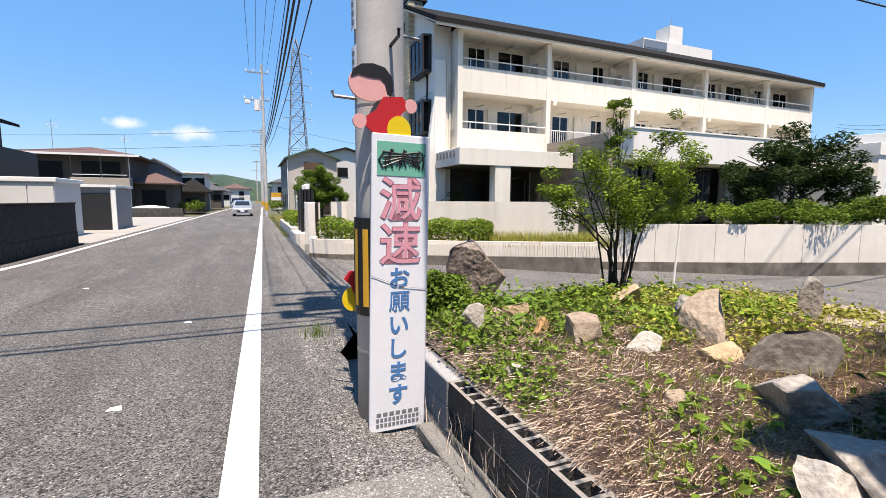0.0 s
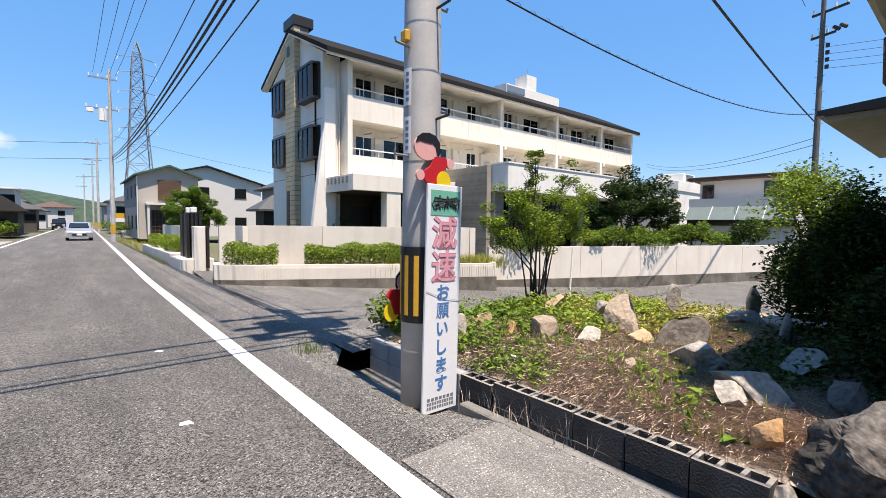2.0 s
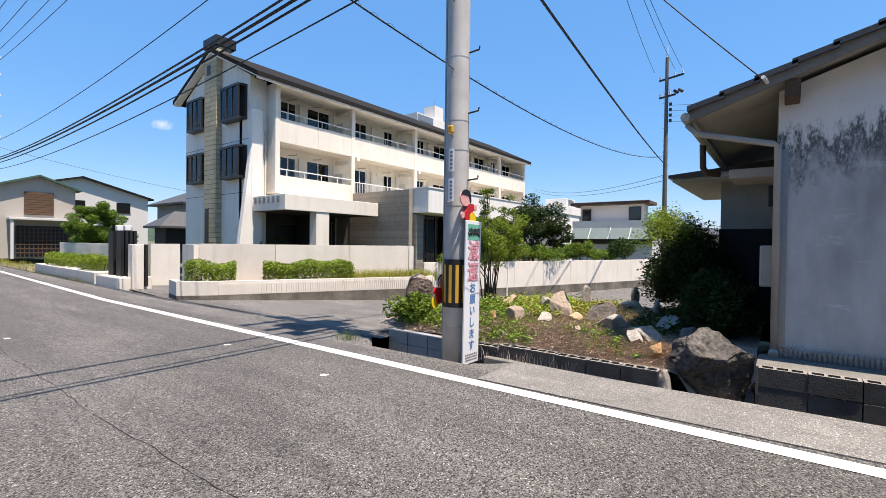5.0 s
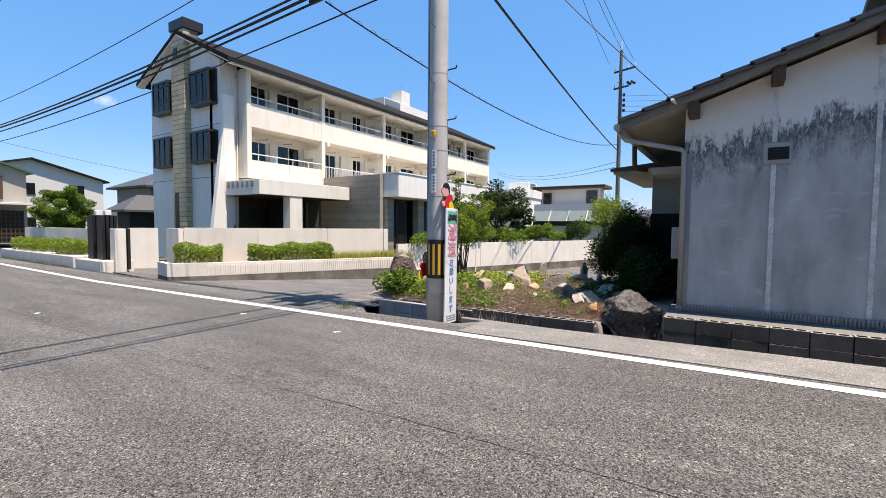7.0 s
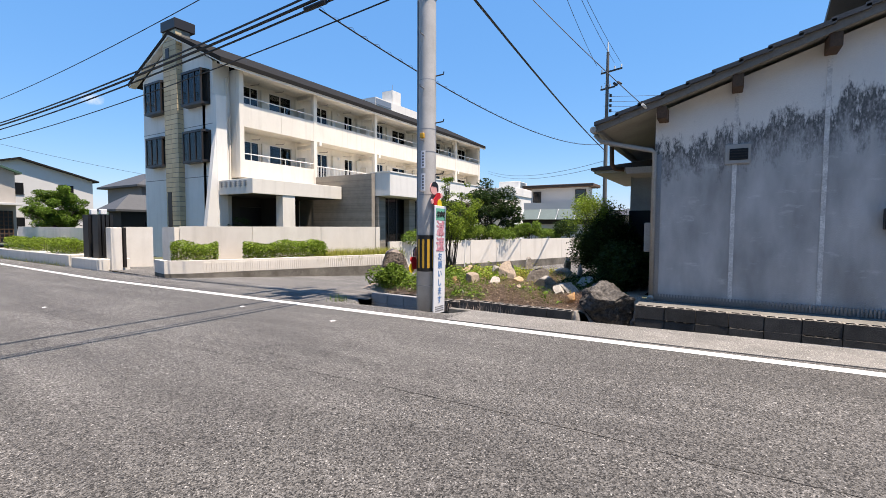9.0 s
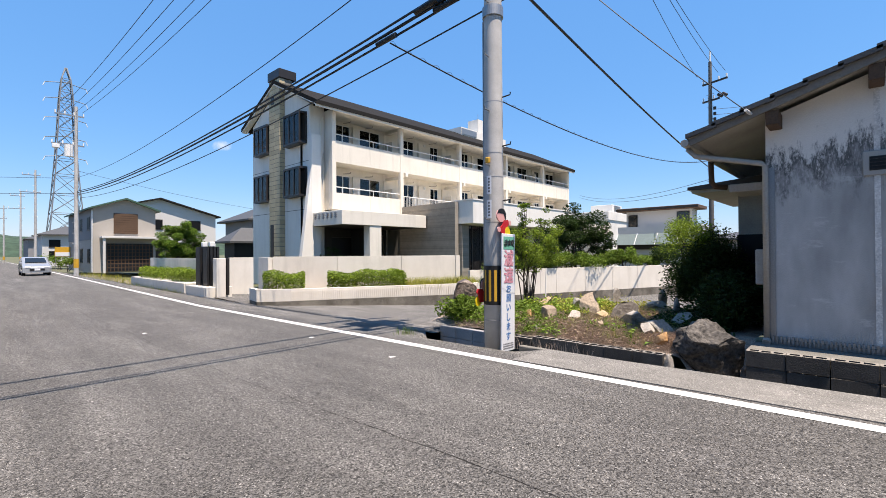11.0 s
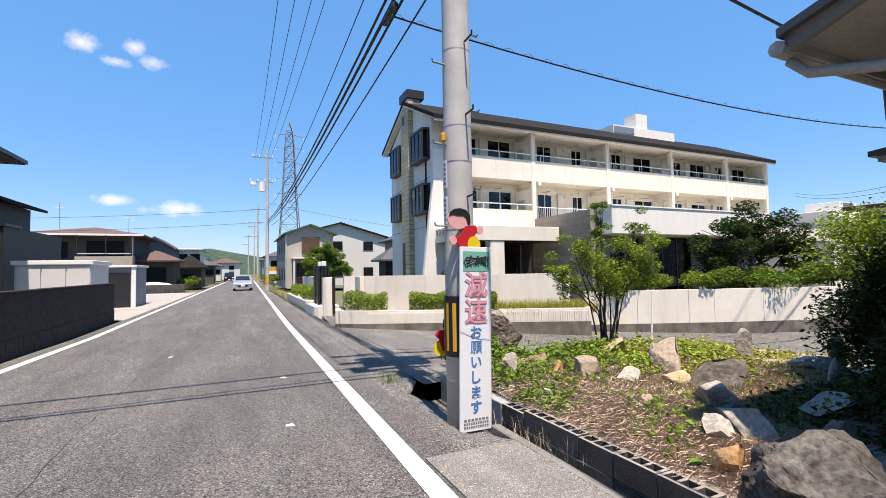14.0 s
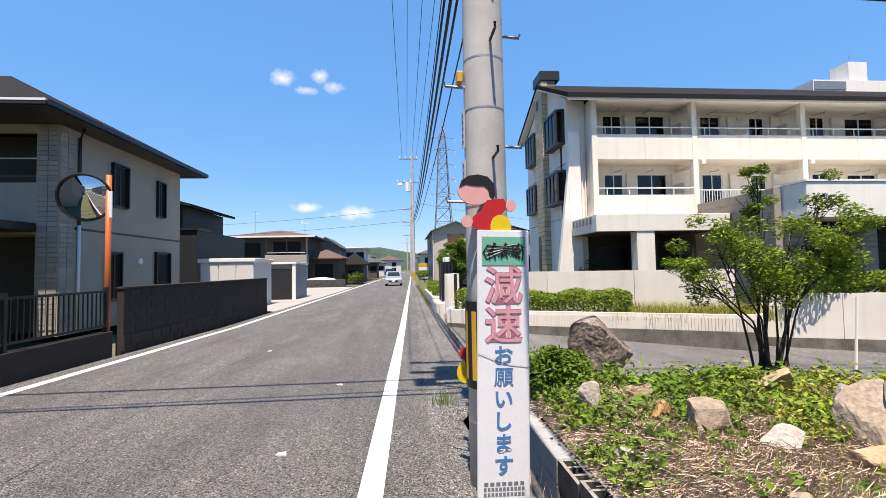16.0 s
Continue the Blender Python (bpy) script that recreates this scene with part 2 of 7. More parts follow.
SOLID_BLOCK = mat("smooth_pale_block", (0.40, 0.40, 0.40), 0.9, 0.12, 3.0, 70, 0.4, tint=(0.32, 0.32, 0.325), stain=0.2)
# Paler copy for upward faces: the sunlight on them is in the colour.
BLOCK_SUNLIT_TOP = mat("sunlit_block_top", (0.34, 0.315, 0.28), 0.95, 0.2, 4, 70, 0.7, tint=(0.24, 0.22, 0.20))
SOIL = mat("dry_soil", (0.45, 0.37, 0.30), 1.0, 0.4, 3.0, 45, 1.0, tint=(0.29, 0.23, 0.19))
STRAW = mat("dry_straw", (0.70, 0.555, 0.445), 0.9, 0.2, 4, 50, 0.0, island=0.55)
LEAF_LIGHT = leaf_mat("light_leaf", (0.25, 0.36, 0.04))
LEAF_MID = leaf_mat("mid_leaf", (0.17, 0.27, 0.035))
LEAF_ROUND = leaf_mat("fresh_round_leaf", (0.17, 0.29, 0.04))
LEAF_DOCK = leaf_mat("dock_leaf", (0.16, 0.30, 0.04))
# Dark green leaf, deepened further to carry the shade below the eaves.
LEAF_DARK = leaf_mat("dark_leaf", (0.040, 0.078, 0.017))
LEAF_YELLOW = leaf_mat("yellow_green_leaf", (0.40, 0.40, 0.075))
BARK = mat("bark", (0.075, 0.058, 0.046), 0.95, 0.25, 9, 60, 0.6)
BLACK = mat("black_plastic", (0.016, 0.016, 0.017), 0.45, 0.15, 6, 40, 0.05)
YELLOW = mat("yellow_tape", (0.75, 0.42, 0.035), 0.5, 0.06, 8, 60, 0.03, tint=(0.62, 0.34, 0.04))
SIGN_WHITE = mat("sign_white", (0.86, 0.88, 0.92), 0.4, 0.03, 5, 60, 0.02, tint=(0.80, 0.83, 0.88))
SIGN_GREEN = mat("sign_green", (0.16, 0.50, 0.37), 0.45, 0.05, 6, 60, 0.02)
SIGN_PINK = mat("faded_pink_letters", (0.80, 0.36, 0.44), 0.5, 0.10, 14, 60, 0.02)
SIGN_RED = mat("dark_pink_outline", (0.42, 0.17, 0.22), 0.5, 0.10, 14, 60, 0.02)
SIGN_BLUE = mat("blue_letters", (0.07, 0.22, 0.50), 0.5, 0.06, 14, 60, 0.02)
SIGN_INK = mat("grey_ink", (0.20, 0.21, 0.23), 0.6, 0.1, 10, 60, 0.0)
RED = mat("red_board", (0.58, 0.022, 0.030), 0.45, 0.06, 6, 60, 0.02)
SKIN_PINK = mat("pink_board", (0.82, 0.42, 0.40), 0.5, 0.04, 6, 60, 0.02)
BOARD_YELLOW = mat("yellow_board", (0.86, 0.62, 0.02), 0.45, 0.05, 6, 60, 0.02)
GALV = mat("galvanised_steel", (0.42, 0.43, 0.44), 0.45, 0.1, 5, 50, 0.05, metal=0.7)
CABLE = mat("cable_sheath", (0.018, 0.018, 0.020), 0.6, 0.1, 4, 40, 0.0)
ORANGE = mat("orange_pole_paint", (0.62, 0.135, 0.022), 0.45, 0.08, 5, 40, 0.05, tint=(0.50, 0.12, 0.03))
MIRROR = mat("mirror_face", (0.80, 0.82, 0.82), 0.015, 0.0, 1, 1, 0.0, metal=1.0)
JOINT_PALE = mat("pale_joint_filler", (1.0, 0.97, 0.92), 0.95, 0.2, 5, 60, 0.5, tint=(0.62, 0.60, 0.57))
SOFFIT_DIM = mat("aged_soffit_board", (0.29, 0.26, 0.225), 0.9, 0.1, 2, 40, 0.2, tint=(0.20, 0.175, 0.15))
FAR_POLE = mat("weathered_pole_concrete", (0.17, 0.16, 0.15), 0.85, 0.1, 2, 40, 0.2, tint=(0.12, 0.115, 0.11))
CORNER_TILE = mat("corner_tile", (0.36, 0.335, 0.30), 0.7, 0.08, 3, 50, 0.15, island=0.12)
OLD_STUCCO = mat("weathered_stucco", (0.50, 0.485, 0.455), 0.95, 0.06, 1.2, 120, 0.5, tint=(0.43, 0.42, 0.40))


def coat_mat():
    """Old pale stucco whose lower part wears a grey coat that ends in a ragged, mould-black edge."""
    m = mat("weathered_street_stucco", (1.0, 0.96, 0.90), 0.95, 0.06, 1.4, 120, 0.5, tint=(0.93, 0.90, 0.845))
    nt = m.node_tree
    b = nt.nodes["Principled BSDF"]
    src = b.inputs["Base Color"].links[0].from_socket
    geo = nt.nodes.new("ShaderNodeNewGeometry")
    sep = nt.nodes.new("ShaderNodeSeparateXYZ")
    nt.links.new(geo.outputs["Position"], sep.inputs["Vector"])
    mp = nt.nodes.new("ShaderNodeMapping")
    mp.inputs["Scale"].default_value = (1, 2.2, 0.8)
    nt.links.new(geo.outputs["Position"], mp.inputs["Vector"])
    nz = nt.nodes.new("ShaderNodeTexNoise")
    nz.inputs["Scale"].default_value, nz.inputs["Detail"].default_value, nz.inputs["Roughness"].default_value = 1.7, 12, 0.78
    nt.links.new(mp.outputs["Vector"], nz.inputs["Vector"])
    lift = nt.nodes.new("ShaderNodeMath")
    lift.operation, lift.inputs[1].default_value = "MULTIPLY_ADD", 2.3
    nt.links.new(nz.outputs["Fac"], lift.inputs[0])
    nt.links.new(sep.outputs["Z"], lift.inputs[2])
    tilt = nt.nodes.new("ShaderNodeMath")
    tilt.operation, tilt.inputs[1].default_value = "MULTIPLY_ADD", 0.20
    nt.links.new(sep.outputs["Y"], tilt.inputs[0])
    nt.links.new(lift.outputs[0], tilt.inputs[2])
    for lo, hi, c in ((3.55, 3.62, (0.31, 0.302, 0.29)),):
        r = nt.nodes.new("ShaderNodeMapRange")
        r.inputs["From Min"].default_value, r.inputs["From Max"].default_value = lo, hi
        r.inputs["To Min"].default_value, r.inputs["To Max"].default_value = 1, 0
        nt.links.new(tilt.outputs[0], r.inputs["Value"])
        mx = nt.nodes.new("ShaderNodeMix")
        mx.data_type = "RGBA"
        mottled = nt.nodes.new("ShaderNodeMix")
        mottled.data_type = "RGBA"
        n2 = nt.nodes.new("ShaderNodeTexNoise")
        n2.inputs["Scale"].default_value, n2.inputs["Detail"].default_value = 1.1, 7
        nt.links.new(mp.outputs["Vector"], n2.inputs["Vector"])
        r2 = nt.nodes.new("ShaderNodeMapRange")
        r2.inputs["From Min"].default_value, r2.inputs["From Max"].default_value = 0.35, 0.65
        nt.links.new(n2.outputs["Fac"], r2.inputs["Value"])
        nt.links.new(r2.outputs["Result"], mottled.inputs["Factor"])
        mottled.inputs["A"].default_value, mottled.inputs["B"].default_value = (*c, 1), (0.52, 0.51, 0.495, 1)
        nt.links.new(r.outputs["Result"], mx.inputs["Factor"])
        nt.links.new(src, mx.inputs["A"])
        nt.links.new(mottled.outputs["Result"], mx.inputs["B"])
        edge = nt.nodes.new("ShaderNodeValToRGB")
        edge.color_ramp.elements[0].position, edge.color_ramp.elements[0].color = 0.60, (0, 0, 0, 1)
        edge.color_ramp.elements[1].position, edge.color_ramp.elements[1].color = 0.69, (0.95, 0.95, 0.95, 1)
        e2 = edge.color_ramp.elements.new(0.735)
        e2.color = (0, 0, 0, 1)
        sc = nt.nodes.new("ShaderNodeMath")
        sc.operation, sc.inputs[1].default_value = "MULTIPLY", 0.195
        nt.links.new(tilt.outputs[0], sc.inputs[0])
        nt.links.new(sc.outputs[0], edge.inputs["Fac"])
        mould = nt.nodes.new("ShaderNodeMix")
        mould.data_type = "RGBA"
        mould.inputs["B"].default_value = (0.07, 0.07, 0.07, 1)
        speck = nt.nodes.new("ShaderNodeTexNoise")
        speck.inputs["Scale"].default_value, speck.inputs["Detail"].default_value, speck.inputs["Roughness"].default_value = 16, 8, 0.7
        nt.links.new(mp.outputs["Vector"], speck.inputs["Vector"])
        thin = nt.nodes.new("ShaderNodeMapRange")
        thin.inputs["From Min"].default_value, thin.inputs["From Max"].default_value = 0.36, 0.50
        nt.links.new(speck.outputs["Fac"], thin.inputs["Value"])
        patchy = nt.nodes.new("ShaderNodeMath")
        patchy.operation = "MULTIPLY"
        nt.links.new(thin.outputs["Result"], patchy.inputs[0])
        nt.links.new(edge.outputs["Color"], patchy.inputs[1])
        nt.links.new(patchy.outputs[0], mould.inputs["Factor"])
        # thin pale scrapes that run along the wall
        mp2 = nt.nodes.new("ShaderNodeMapping")
        mp2.inputs["Scale"].default_value = (1, 1.5, 4.5)
        nt.links.new(geo.outputs["Position"], mp2.inputs["Vector"])
        n3 = nt.nodes.new("ShaderNodeTexNoise")
        n3.inputs["Scale"].default_value, n3.inputs["Detail"].default_value, n3.inputs["Roughness"].default_value = 1.6, 10, 0.72
        nt.links.new(mp2.outputs["Vector"], n3.inputs["Vector"])
        r3 = nt.nodes.new("ShaderNodeMapRange")
        r3.inputs["From Min"].default_value, r3.inputs["From Max"].default_value = 0.58, 0.70
        r3.inputs["To Max"].default_value = 0.6
        nt.links.new(n3.outputs["Fac"], r3.inputs["Value"])
        scrape = nt.nodes.new("ShaderNodeMix")
        scrape.data_type = "RGBA"
        scrape.inputs["B"].default_value = (0.66, 0.65, 0.63, 1)
        nt.links.new(r3.outputs["Result"], scrape.inputs["Factor"])
        nt.links.new(mx.outputs["Result"], scrape.inputs["A"])
        nt.links.new(scrape.outputs["Result"], mould.inputs["A"])
        nt.links.new(mould.outputs["Result"], b.inputs["Base Color"])
    return m


STREET_STUCCO = coat_mat()
# Navy boards; the deep shade beside the porch is also put into the colour.
NAVY_SHADED = mat("shaded_navy_boards", (0.010, 0.012, 0.015), 0.7, 0.15, 2, 40, 0.2)
NAVY = mat("navy_boards", (0.017, 0.019, 0.022), 0.6, 0.15, 2, 40, 0.2)
TILE_ROOF = mat("grey_roof_tile", (0.085, 0.088, 0.092), 0.6, 0.15, 3, 50, 0.2, island=0.12)
SOFFIT = mat("soffit_board", (0.50, 0.475, 0.43), 0.9, 0.08, 2, 40, 0.2, tint=(0.40, 0.37, 0.33))
WOOD = mat("weathered_wood", (0.13, 0.075, 0.045), 0.85, 0.2, 5, 50, 0.4)
BEIGE_WALL = mat("beige_siding", (0.50, 0.46, 0.41), 0.85, 0.05, 0.8, 60, 0.2, tint=(0.46, 0.42, 0.375))
GREY_WALL = mat("grey_siding", (0.28, 0.28, 0.29), 0.85, 0.06, 0.8, 60, 0.2)
WHITE_WALL = mat("white_wall", (0.68, 0.67, 0.65), 0.85, 0.05, 0.8, 60, 0.2)
BROWN_ROOF = mat("brown_roof_tile", (0.150, 0.085, 0.068), 0.7, 0.2, 1.5, 25, 0.3, tint=(0.11, 0.065, 0.055), island=0.1)
GREEN_EDGE = mat("green_roof_edge", (0.06, 0.13, 0.09), 0.6, 0.1, 2, 30, 0.1)
STEEL_GREY = mat("pylon_steel", (0.20, 0.22, 0.245), 0.6, 0.08, 0.5, 5, 0.0, metal=0.3)
HILL = mat("wooded_hill", (0.026, 0.055, 0.036), 1.0, 0.35, 0.02, 0.12, 0.0, tint=(0.045, 0.080, 0.050))
CAR_SILVER = mat("silver_car_paint", (0.52, 0.54, 0.57), 0.25, 0.02, 2, 20, 0.0, metal=0.5)
CAR_BLACK = mat("black_car_paint", (0.010, 0.010, 0.012), 0.15, 0.05, 2, 20, 0.0)
CAR_GLASS = mat("car_glass", (0.015, 0.018, 0.020), 0.05, 0.05, 2, 20, 0.0, spec=0.6)
TYRE = mat("tyre_rubber", (0.02, 0.02, 0.02), 0.85, 0.1, 6, 40, 0.1)
TAIL_RED = mat("tail_lamp_red", (0.55, 0.01, 0.02), 0.2, 0.05, 6, 30, 0.0)
ROCK_BROWN = mat("brown_rock", (0.46, 0.37, 0.28), 0.95, 0.3, 3.5, 28, 1.0, tint=(0.29, 0.23, 0.175))
ROCK_RUST = mat("rust_brown_rock", (0.15, 0.105, 0.085), 0.95, 0.5, 3.5, 28, 1.0, tint=(0.30, 0.25, 0.21))
ROCK_GREY = mat("grey_rock", (0.42, 0.385, 0.34), 0.95, 0.25, 4, 30, 1.0, tint=(0.27, 0.25, 0.225))
ROCK_TAN = mat("tan_rock", (0.537, 0.413, 0.263), 0.95, 0.2, 5, 30, 0.9, tint=(0.425, 0.300, 0.181))
ROCK_ORANGE = mat("orange_rock", (0.552, 0.300, 0.120), 0.95, 0.2, 5, 30, 0.9, tint=(0.432, 0.288, 0.168))
ROCK_DARK = mat("dark_rock", (0.085, 0.072, 0.062), 0.9, 0.35, 4.5, 25, 1.0, tint=(0.20, 0.18, 0.16))
ROCK_BIG = mat("black_brown_rock", (0.040, 0.036, 0.033), 0.9, 0.6, 3.0, 26, 1.0, tint=(0.145, 0.132, 0.12))
BLOCK_DARK = mat("dark_block", (0.046, 0.035, 0.028), 0.95, 0.25, 2.5, 60, 0.7, tint=(0.034, 0.026, 0.021), stain=0.2, island=0.1)
HOUSE_BROWN = mat("dark_brown_render", (0.10, 0.082, 0.070), 0.85, 0.1, 0.8, 60, 0.2, tint=(0.075, 0.062, 0.054))
HOUSE_BEIGE = mat("beige_house_tile", (0.44, 0.39, 0.325), 0.85, 0.06, 0.8, 60, 0.2, tint=(0.39, 0.345, 0.29))
GREEN_PANE = mat("wired_glasshouse_pane", (0.20, 0.25, 0.235), 0.3, 0.15, 1.5, 20, 0.0, spec=0.5)
DARK_PANE = mat("dark_pane", (0.010, 0.011, 0.012), 0.5, 0.1, 2, 20, 0.0, spec=0.12)
ROCK_PALE = mat("pale_rock", (0.575, 0.537, 0.481), 0.95, 0.2, 5, 30, 0.9, tint=(0.413, 0.375, 0.331))


# ---- builders ----
def B():
    return bmesh.new()


def quads(bm, vs, fs):
    v = [bm.verts.new(p) for p in vs]
    return [bm.faces.new([v[i] for i in f]) for f in fs]


def box(bm, x0, y0, z0, x1, y1, z1, bev=0.0):
    f = quads(bm, [(x, y, z) for x in (x0, x1) for y in (y0, y1) for z in (z0, z1)],
              [(0, 1, 3, 2), (4, 6, 7, 5), (0, 4, 5, 1), (2, 3, 7, 6), (0, 2, 6, 4), (1, 5, 7, 3)])
    if bev:
        bmesh.ops.bevel(bm, geom=list({e for g in f for e in g.edges}), offset=bev, segments=1, affect="EDGES")
    return bm


def prism(bm, pts, axis, a, b):
    """A polygon drawn across the axis, drawn out along it from a to b."""
    put = {"x": lambda p, s: (s, p[0], p[1]), "y": lambda p, s: (p[0], s, p[1]), "z": lambda p, s: (p[0], p[1], s)}[axis]
    lo, hi = [bm.verts.new(put(p, a)) for p in pts], [bm.verts.new(put(p, b)) for p in pts]
    n = len(pts)
    bm.faces.new(lo[::-1])
    bm.faces.new(hi)
    for i in range(n):
        bm.faces.new((lo[i], lo[(i + 1) % n], hi[(i + 1) % n], hi[i]))
    return bm


def tube(bm, pts, r, n=8, r1=None, caps=True):
    """A round bar along points, of radius r to r1."""
    pts = [Vector(p) for p in pts]
    r1 = r if r1 is None else r1
    rings = []
    for i, p in enumerate(pts):
        d = (pts[min(i + 1, len(pts) - 1)] - pts[max(i - 1, 0)]).normalized()
        side = d.orthogonal().normalized() if abs(d.z) > 0.9 else d.cross(Vector((0, 0, 1))).normalized()
        up = side.cross(d)
        rr = r + (r1 - r) * i / max(1, len(pts) - 1)
        rings.append([bm.verts.new(p + rr * (math.cos(2 * math.pi * k / n) * side + math.sin(2 * math.pi * k / n) * up)) for k in range(n)])
    for a, b in zip(rings, rings[1:]):
        for k in range(n):
            bm.faces.new((a[k], a[(k + 1) % n], b[(k + 1) % n], b[k]))
    if caps:
        bm.faces.new(rings[0][::-1])
        bm.faces.new(rings[-1])
    return bm


def panel(bm, s0, s1, z0, z1, d0, d1, holes, axis="y"):
    """A wall from s0 to s1 with real openings (a, b, low, high), from depth d0 to d1 across the axis."""
    cuts = sorted({s0, s1, *[h[0] for h in holes], *[h[1] for h in holes]})
    for a, b in zip(cuts, cuts[1:]):
        low = z0
        for h in sorted([h for h in holes if h[0] <= a + 1e-6 and h[1] >= b - 1e-6], key=lambda q: q[2]):
            if h[2] > low:
                box(bm, a, d0, low, b, d1, h[2]) if axis == "y" else box(bm, d0, a, low, d1, b, h[2])
            low = h[3]
        if z1 > low:
            box(bm, a, d0, low, b, d1, z1) if axis == "y" else box(bm, d0, a, low, d1, b, z1)
    return bm


def link(name, bm, material, smooth=False):
    bmesh.ops.recalc_face_normals(bm, faces=bm.faces)
    me = bpy.data.meshes.new(name)
    bm.to_mesh(me)
    bm.free()
    me.materials.append(material)
    if smooth:
        for p in me.polygons:
            p.use_smooth = True
    return new(name, me)


def part(name, bm, material, parent, label="", smooth=False):
    ob = link(name, bm, material, smooth)
    ob.parent = parent
    return tagged(ob, label)


def struct(name, bm, material, label, category="", smooth=False):
    return tagged(link(name, bm, material, smooth), label, category or name.split("_")[0], kind="structure")


def thing(name, label, category, group="", m=None):
    ob = new(name)
    ob.empty_display_size = 0.1
    if m is not None:
        ob.matrix_basis = m
    return tagged(ob, label, category, group)


def solo(name, bm, material, label, category, group="", smooth=False, kind=""):
    return tagged(link(name, bm, material, smooth), label, category, group, kind)


def leaves(name, spots, size, material, rng, flat=0.5, slim=0.45):
    """One mesh of small folded leaves at the spots."""
    n = len(spots)
    c = np.array(spots, dtype=float)
    ax = rng.normal(size=(n, 3))
    ax[:, 2] *= flat
    ax /= np.linalg.norm(ax, axis=1)[:, None] + 1e-9
    up = rng.normal(size=(n, 3)) * 0.6 + np.array((0, 0, 1.0))
    side = np.cross(ax, up)
    side /= np.linalg.norm(side, axis=1)[:, None] + 1e-9
    up = np.cross(side, ax)
    L = size * rng.uniform(0.6, 1.3, n)[:, None]
    v = np.empty((n, 4, 3))
    v[:, 0] = c - ax * L * 0.5
    v[:, 1] = c + side * L * slim * 0.5 + up * L * 0.10
    v[:, 2] = c + ax * L * 0.5
    v[:, 3] = c - side * L * slim * 0.5 + up * L * 0.10
    me = bpy.data.meshes.new(name)
    me.from_pydata(v.reshape(-1, 3).tolist(), [], [(4 * i + a, 4 * i + b, 4 * i + d) for i in range(n) for a, b, d in ((0, 1, 2), (0, 2, 3))])
    me.materials.append(material)
    return new(name, me)


def cloud_spots(rng, n, centre, radii, shell=0.55):
    """Spots in a lumpy ball, denser towards its skin."""
    d = rng.normal(size=(n, 3))
    d /= np.linalg.norm(d, axis=1)[:, None]
    r = rng.uniform(shell ** 3, 1, n) ** (1 / 3)
    return np.array(centre) + d * r[:, None] * np.array(radii)


def writing(body, size, material, name, parent, x, y, z, depth=0.003, squeeze=1.0, fat=0.0):
    """Letters that stand upright and face -y, their middle at x, z."""
    cu = bpy.data.curves.new(name, "FONT")
    cu.body, cu.size, cu.align_x, cu.extrude, cu.offset = body, size, "CENTER", depth / 2, fat
    tmp = new(name, cu)
    dg = bpy.context.evaluated_depsgraph_get()
    me = bpy.data.meshes.new_from_object(tmp.evaluated_get(dg))
    bpy.data.objects.remove(tmp)
    me.materials.clear()
    me.materials.append(material)
    co = [v.co for v in me.vertices]
    mx, my = (min(c.x for c in co) + max(c.x for c in co)) / 2, (min(c.y for c in co) + max(c.y for c in co)) / 2
    me.transform(pose(x, y, z, 90) @ Matrix.Diagonal((squeeze, 1, 1, 1)) @ pose(-mx, -my, 0))
    ob = new(name, me)
    ob.parent = parent
    return ob


def cable(name, p, q, sag, r, label, n=24):
    p, q = Vector(p), Vector(q)
    pts = [p.lerp(q, i / n) - Vector((0, 0, sag * 4 * (i / n) * (1 - i / n))) for i in range(n + 1)]
    return solo(name, tube(B(), pts, r, 5), CABLE, label, "cable", "overhead cables")


def gz(x, y):
    """The lie of the land: the street falls gently, the side lane falls away to the east."""
    return -0.016 * min(max(y, -3), 14) - 0.055 * min(max(x - 1.0, 0), 12) * min(max((y + 2) / 4, 0), 1)


def xr(y):
    """The middle of the east edge line."""
    return -0.15 + 0.017 * y


# ---- ground, street and lane ----
def sheet(name, xs, ys, lift, material, label, category):
    bm = B()
    grid = [[bm.verts.new((x, y, gz(x, y) + lift)) for x in xs] for y in ys]
    for r0, r1 in zip(grid, grid[1:]):
        for i in range(len(xs) - 1):
            bm.faces.new((r0[i], r0[i + 1], r1[i + 1], r1[i]))
    return struct(name, bm, material, label, category)


def strip(name, left, right, ys, lift, material, label, category, dip=lambda x, y: 0.0):
    """A band along the street between two edges given as functions of y."""
    bm = B()
    rows = [[bm.verts.new((left(y) + (right(y) - left(y)) * k / 6, y, gz(left(y) + (right(y) - left(y)) * k / 6, y) + lift - dip(left(y) + (right(y) - left(y)) * k / 6, y))) for k in range(7)] for y in ys]
    for a, b in zip(rows, rows[1:]):
        for k in range(6):
            bm.faces.new((a[k], a[k + 1], b[k + 1], b[k]))
    return struct(name, bm, material, label, category)


far = [-2500, -800, -250, -80, -30, -12]
sheet("ground", far + [-6, -2, 1, 2, 3, 4, 6, 8, 11, 14, 20, 40, 100, 300, 900, 2500], far + [-6, -3, -2, 0, 1, 2, 4, 6, 8, 10, 12, 14, 20, 40, 100, 300, 900, 2500], -0.42,
      GRASSLAND, "flat town land of dry grass and dirt", "ground")
YS = [-60, -30, -12, -6, -3, -2, -1, 0, 1, 2, 3, 4, 6, 8, 10, 12, 14, 20, 30, 50, 90, 160, 260]
strip("road", lambda y: xr(y) - 5.55, lambda y: xr(y) + 0.45, YS, 0.0, ASPHALT, "grey asphalt two-lane street, worn", "road")
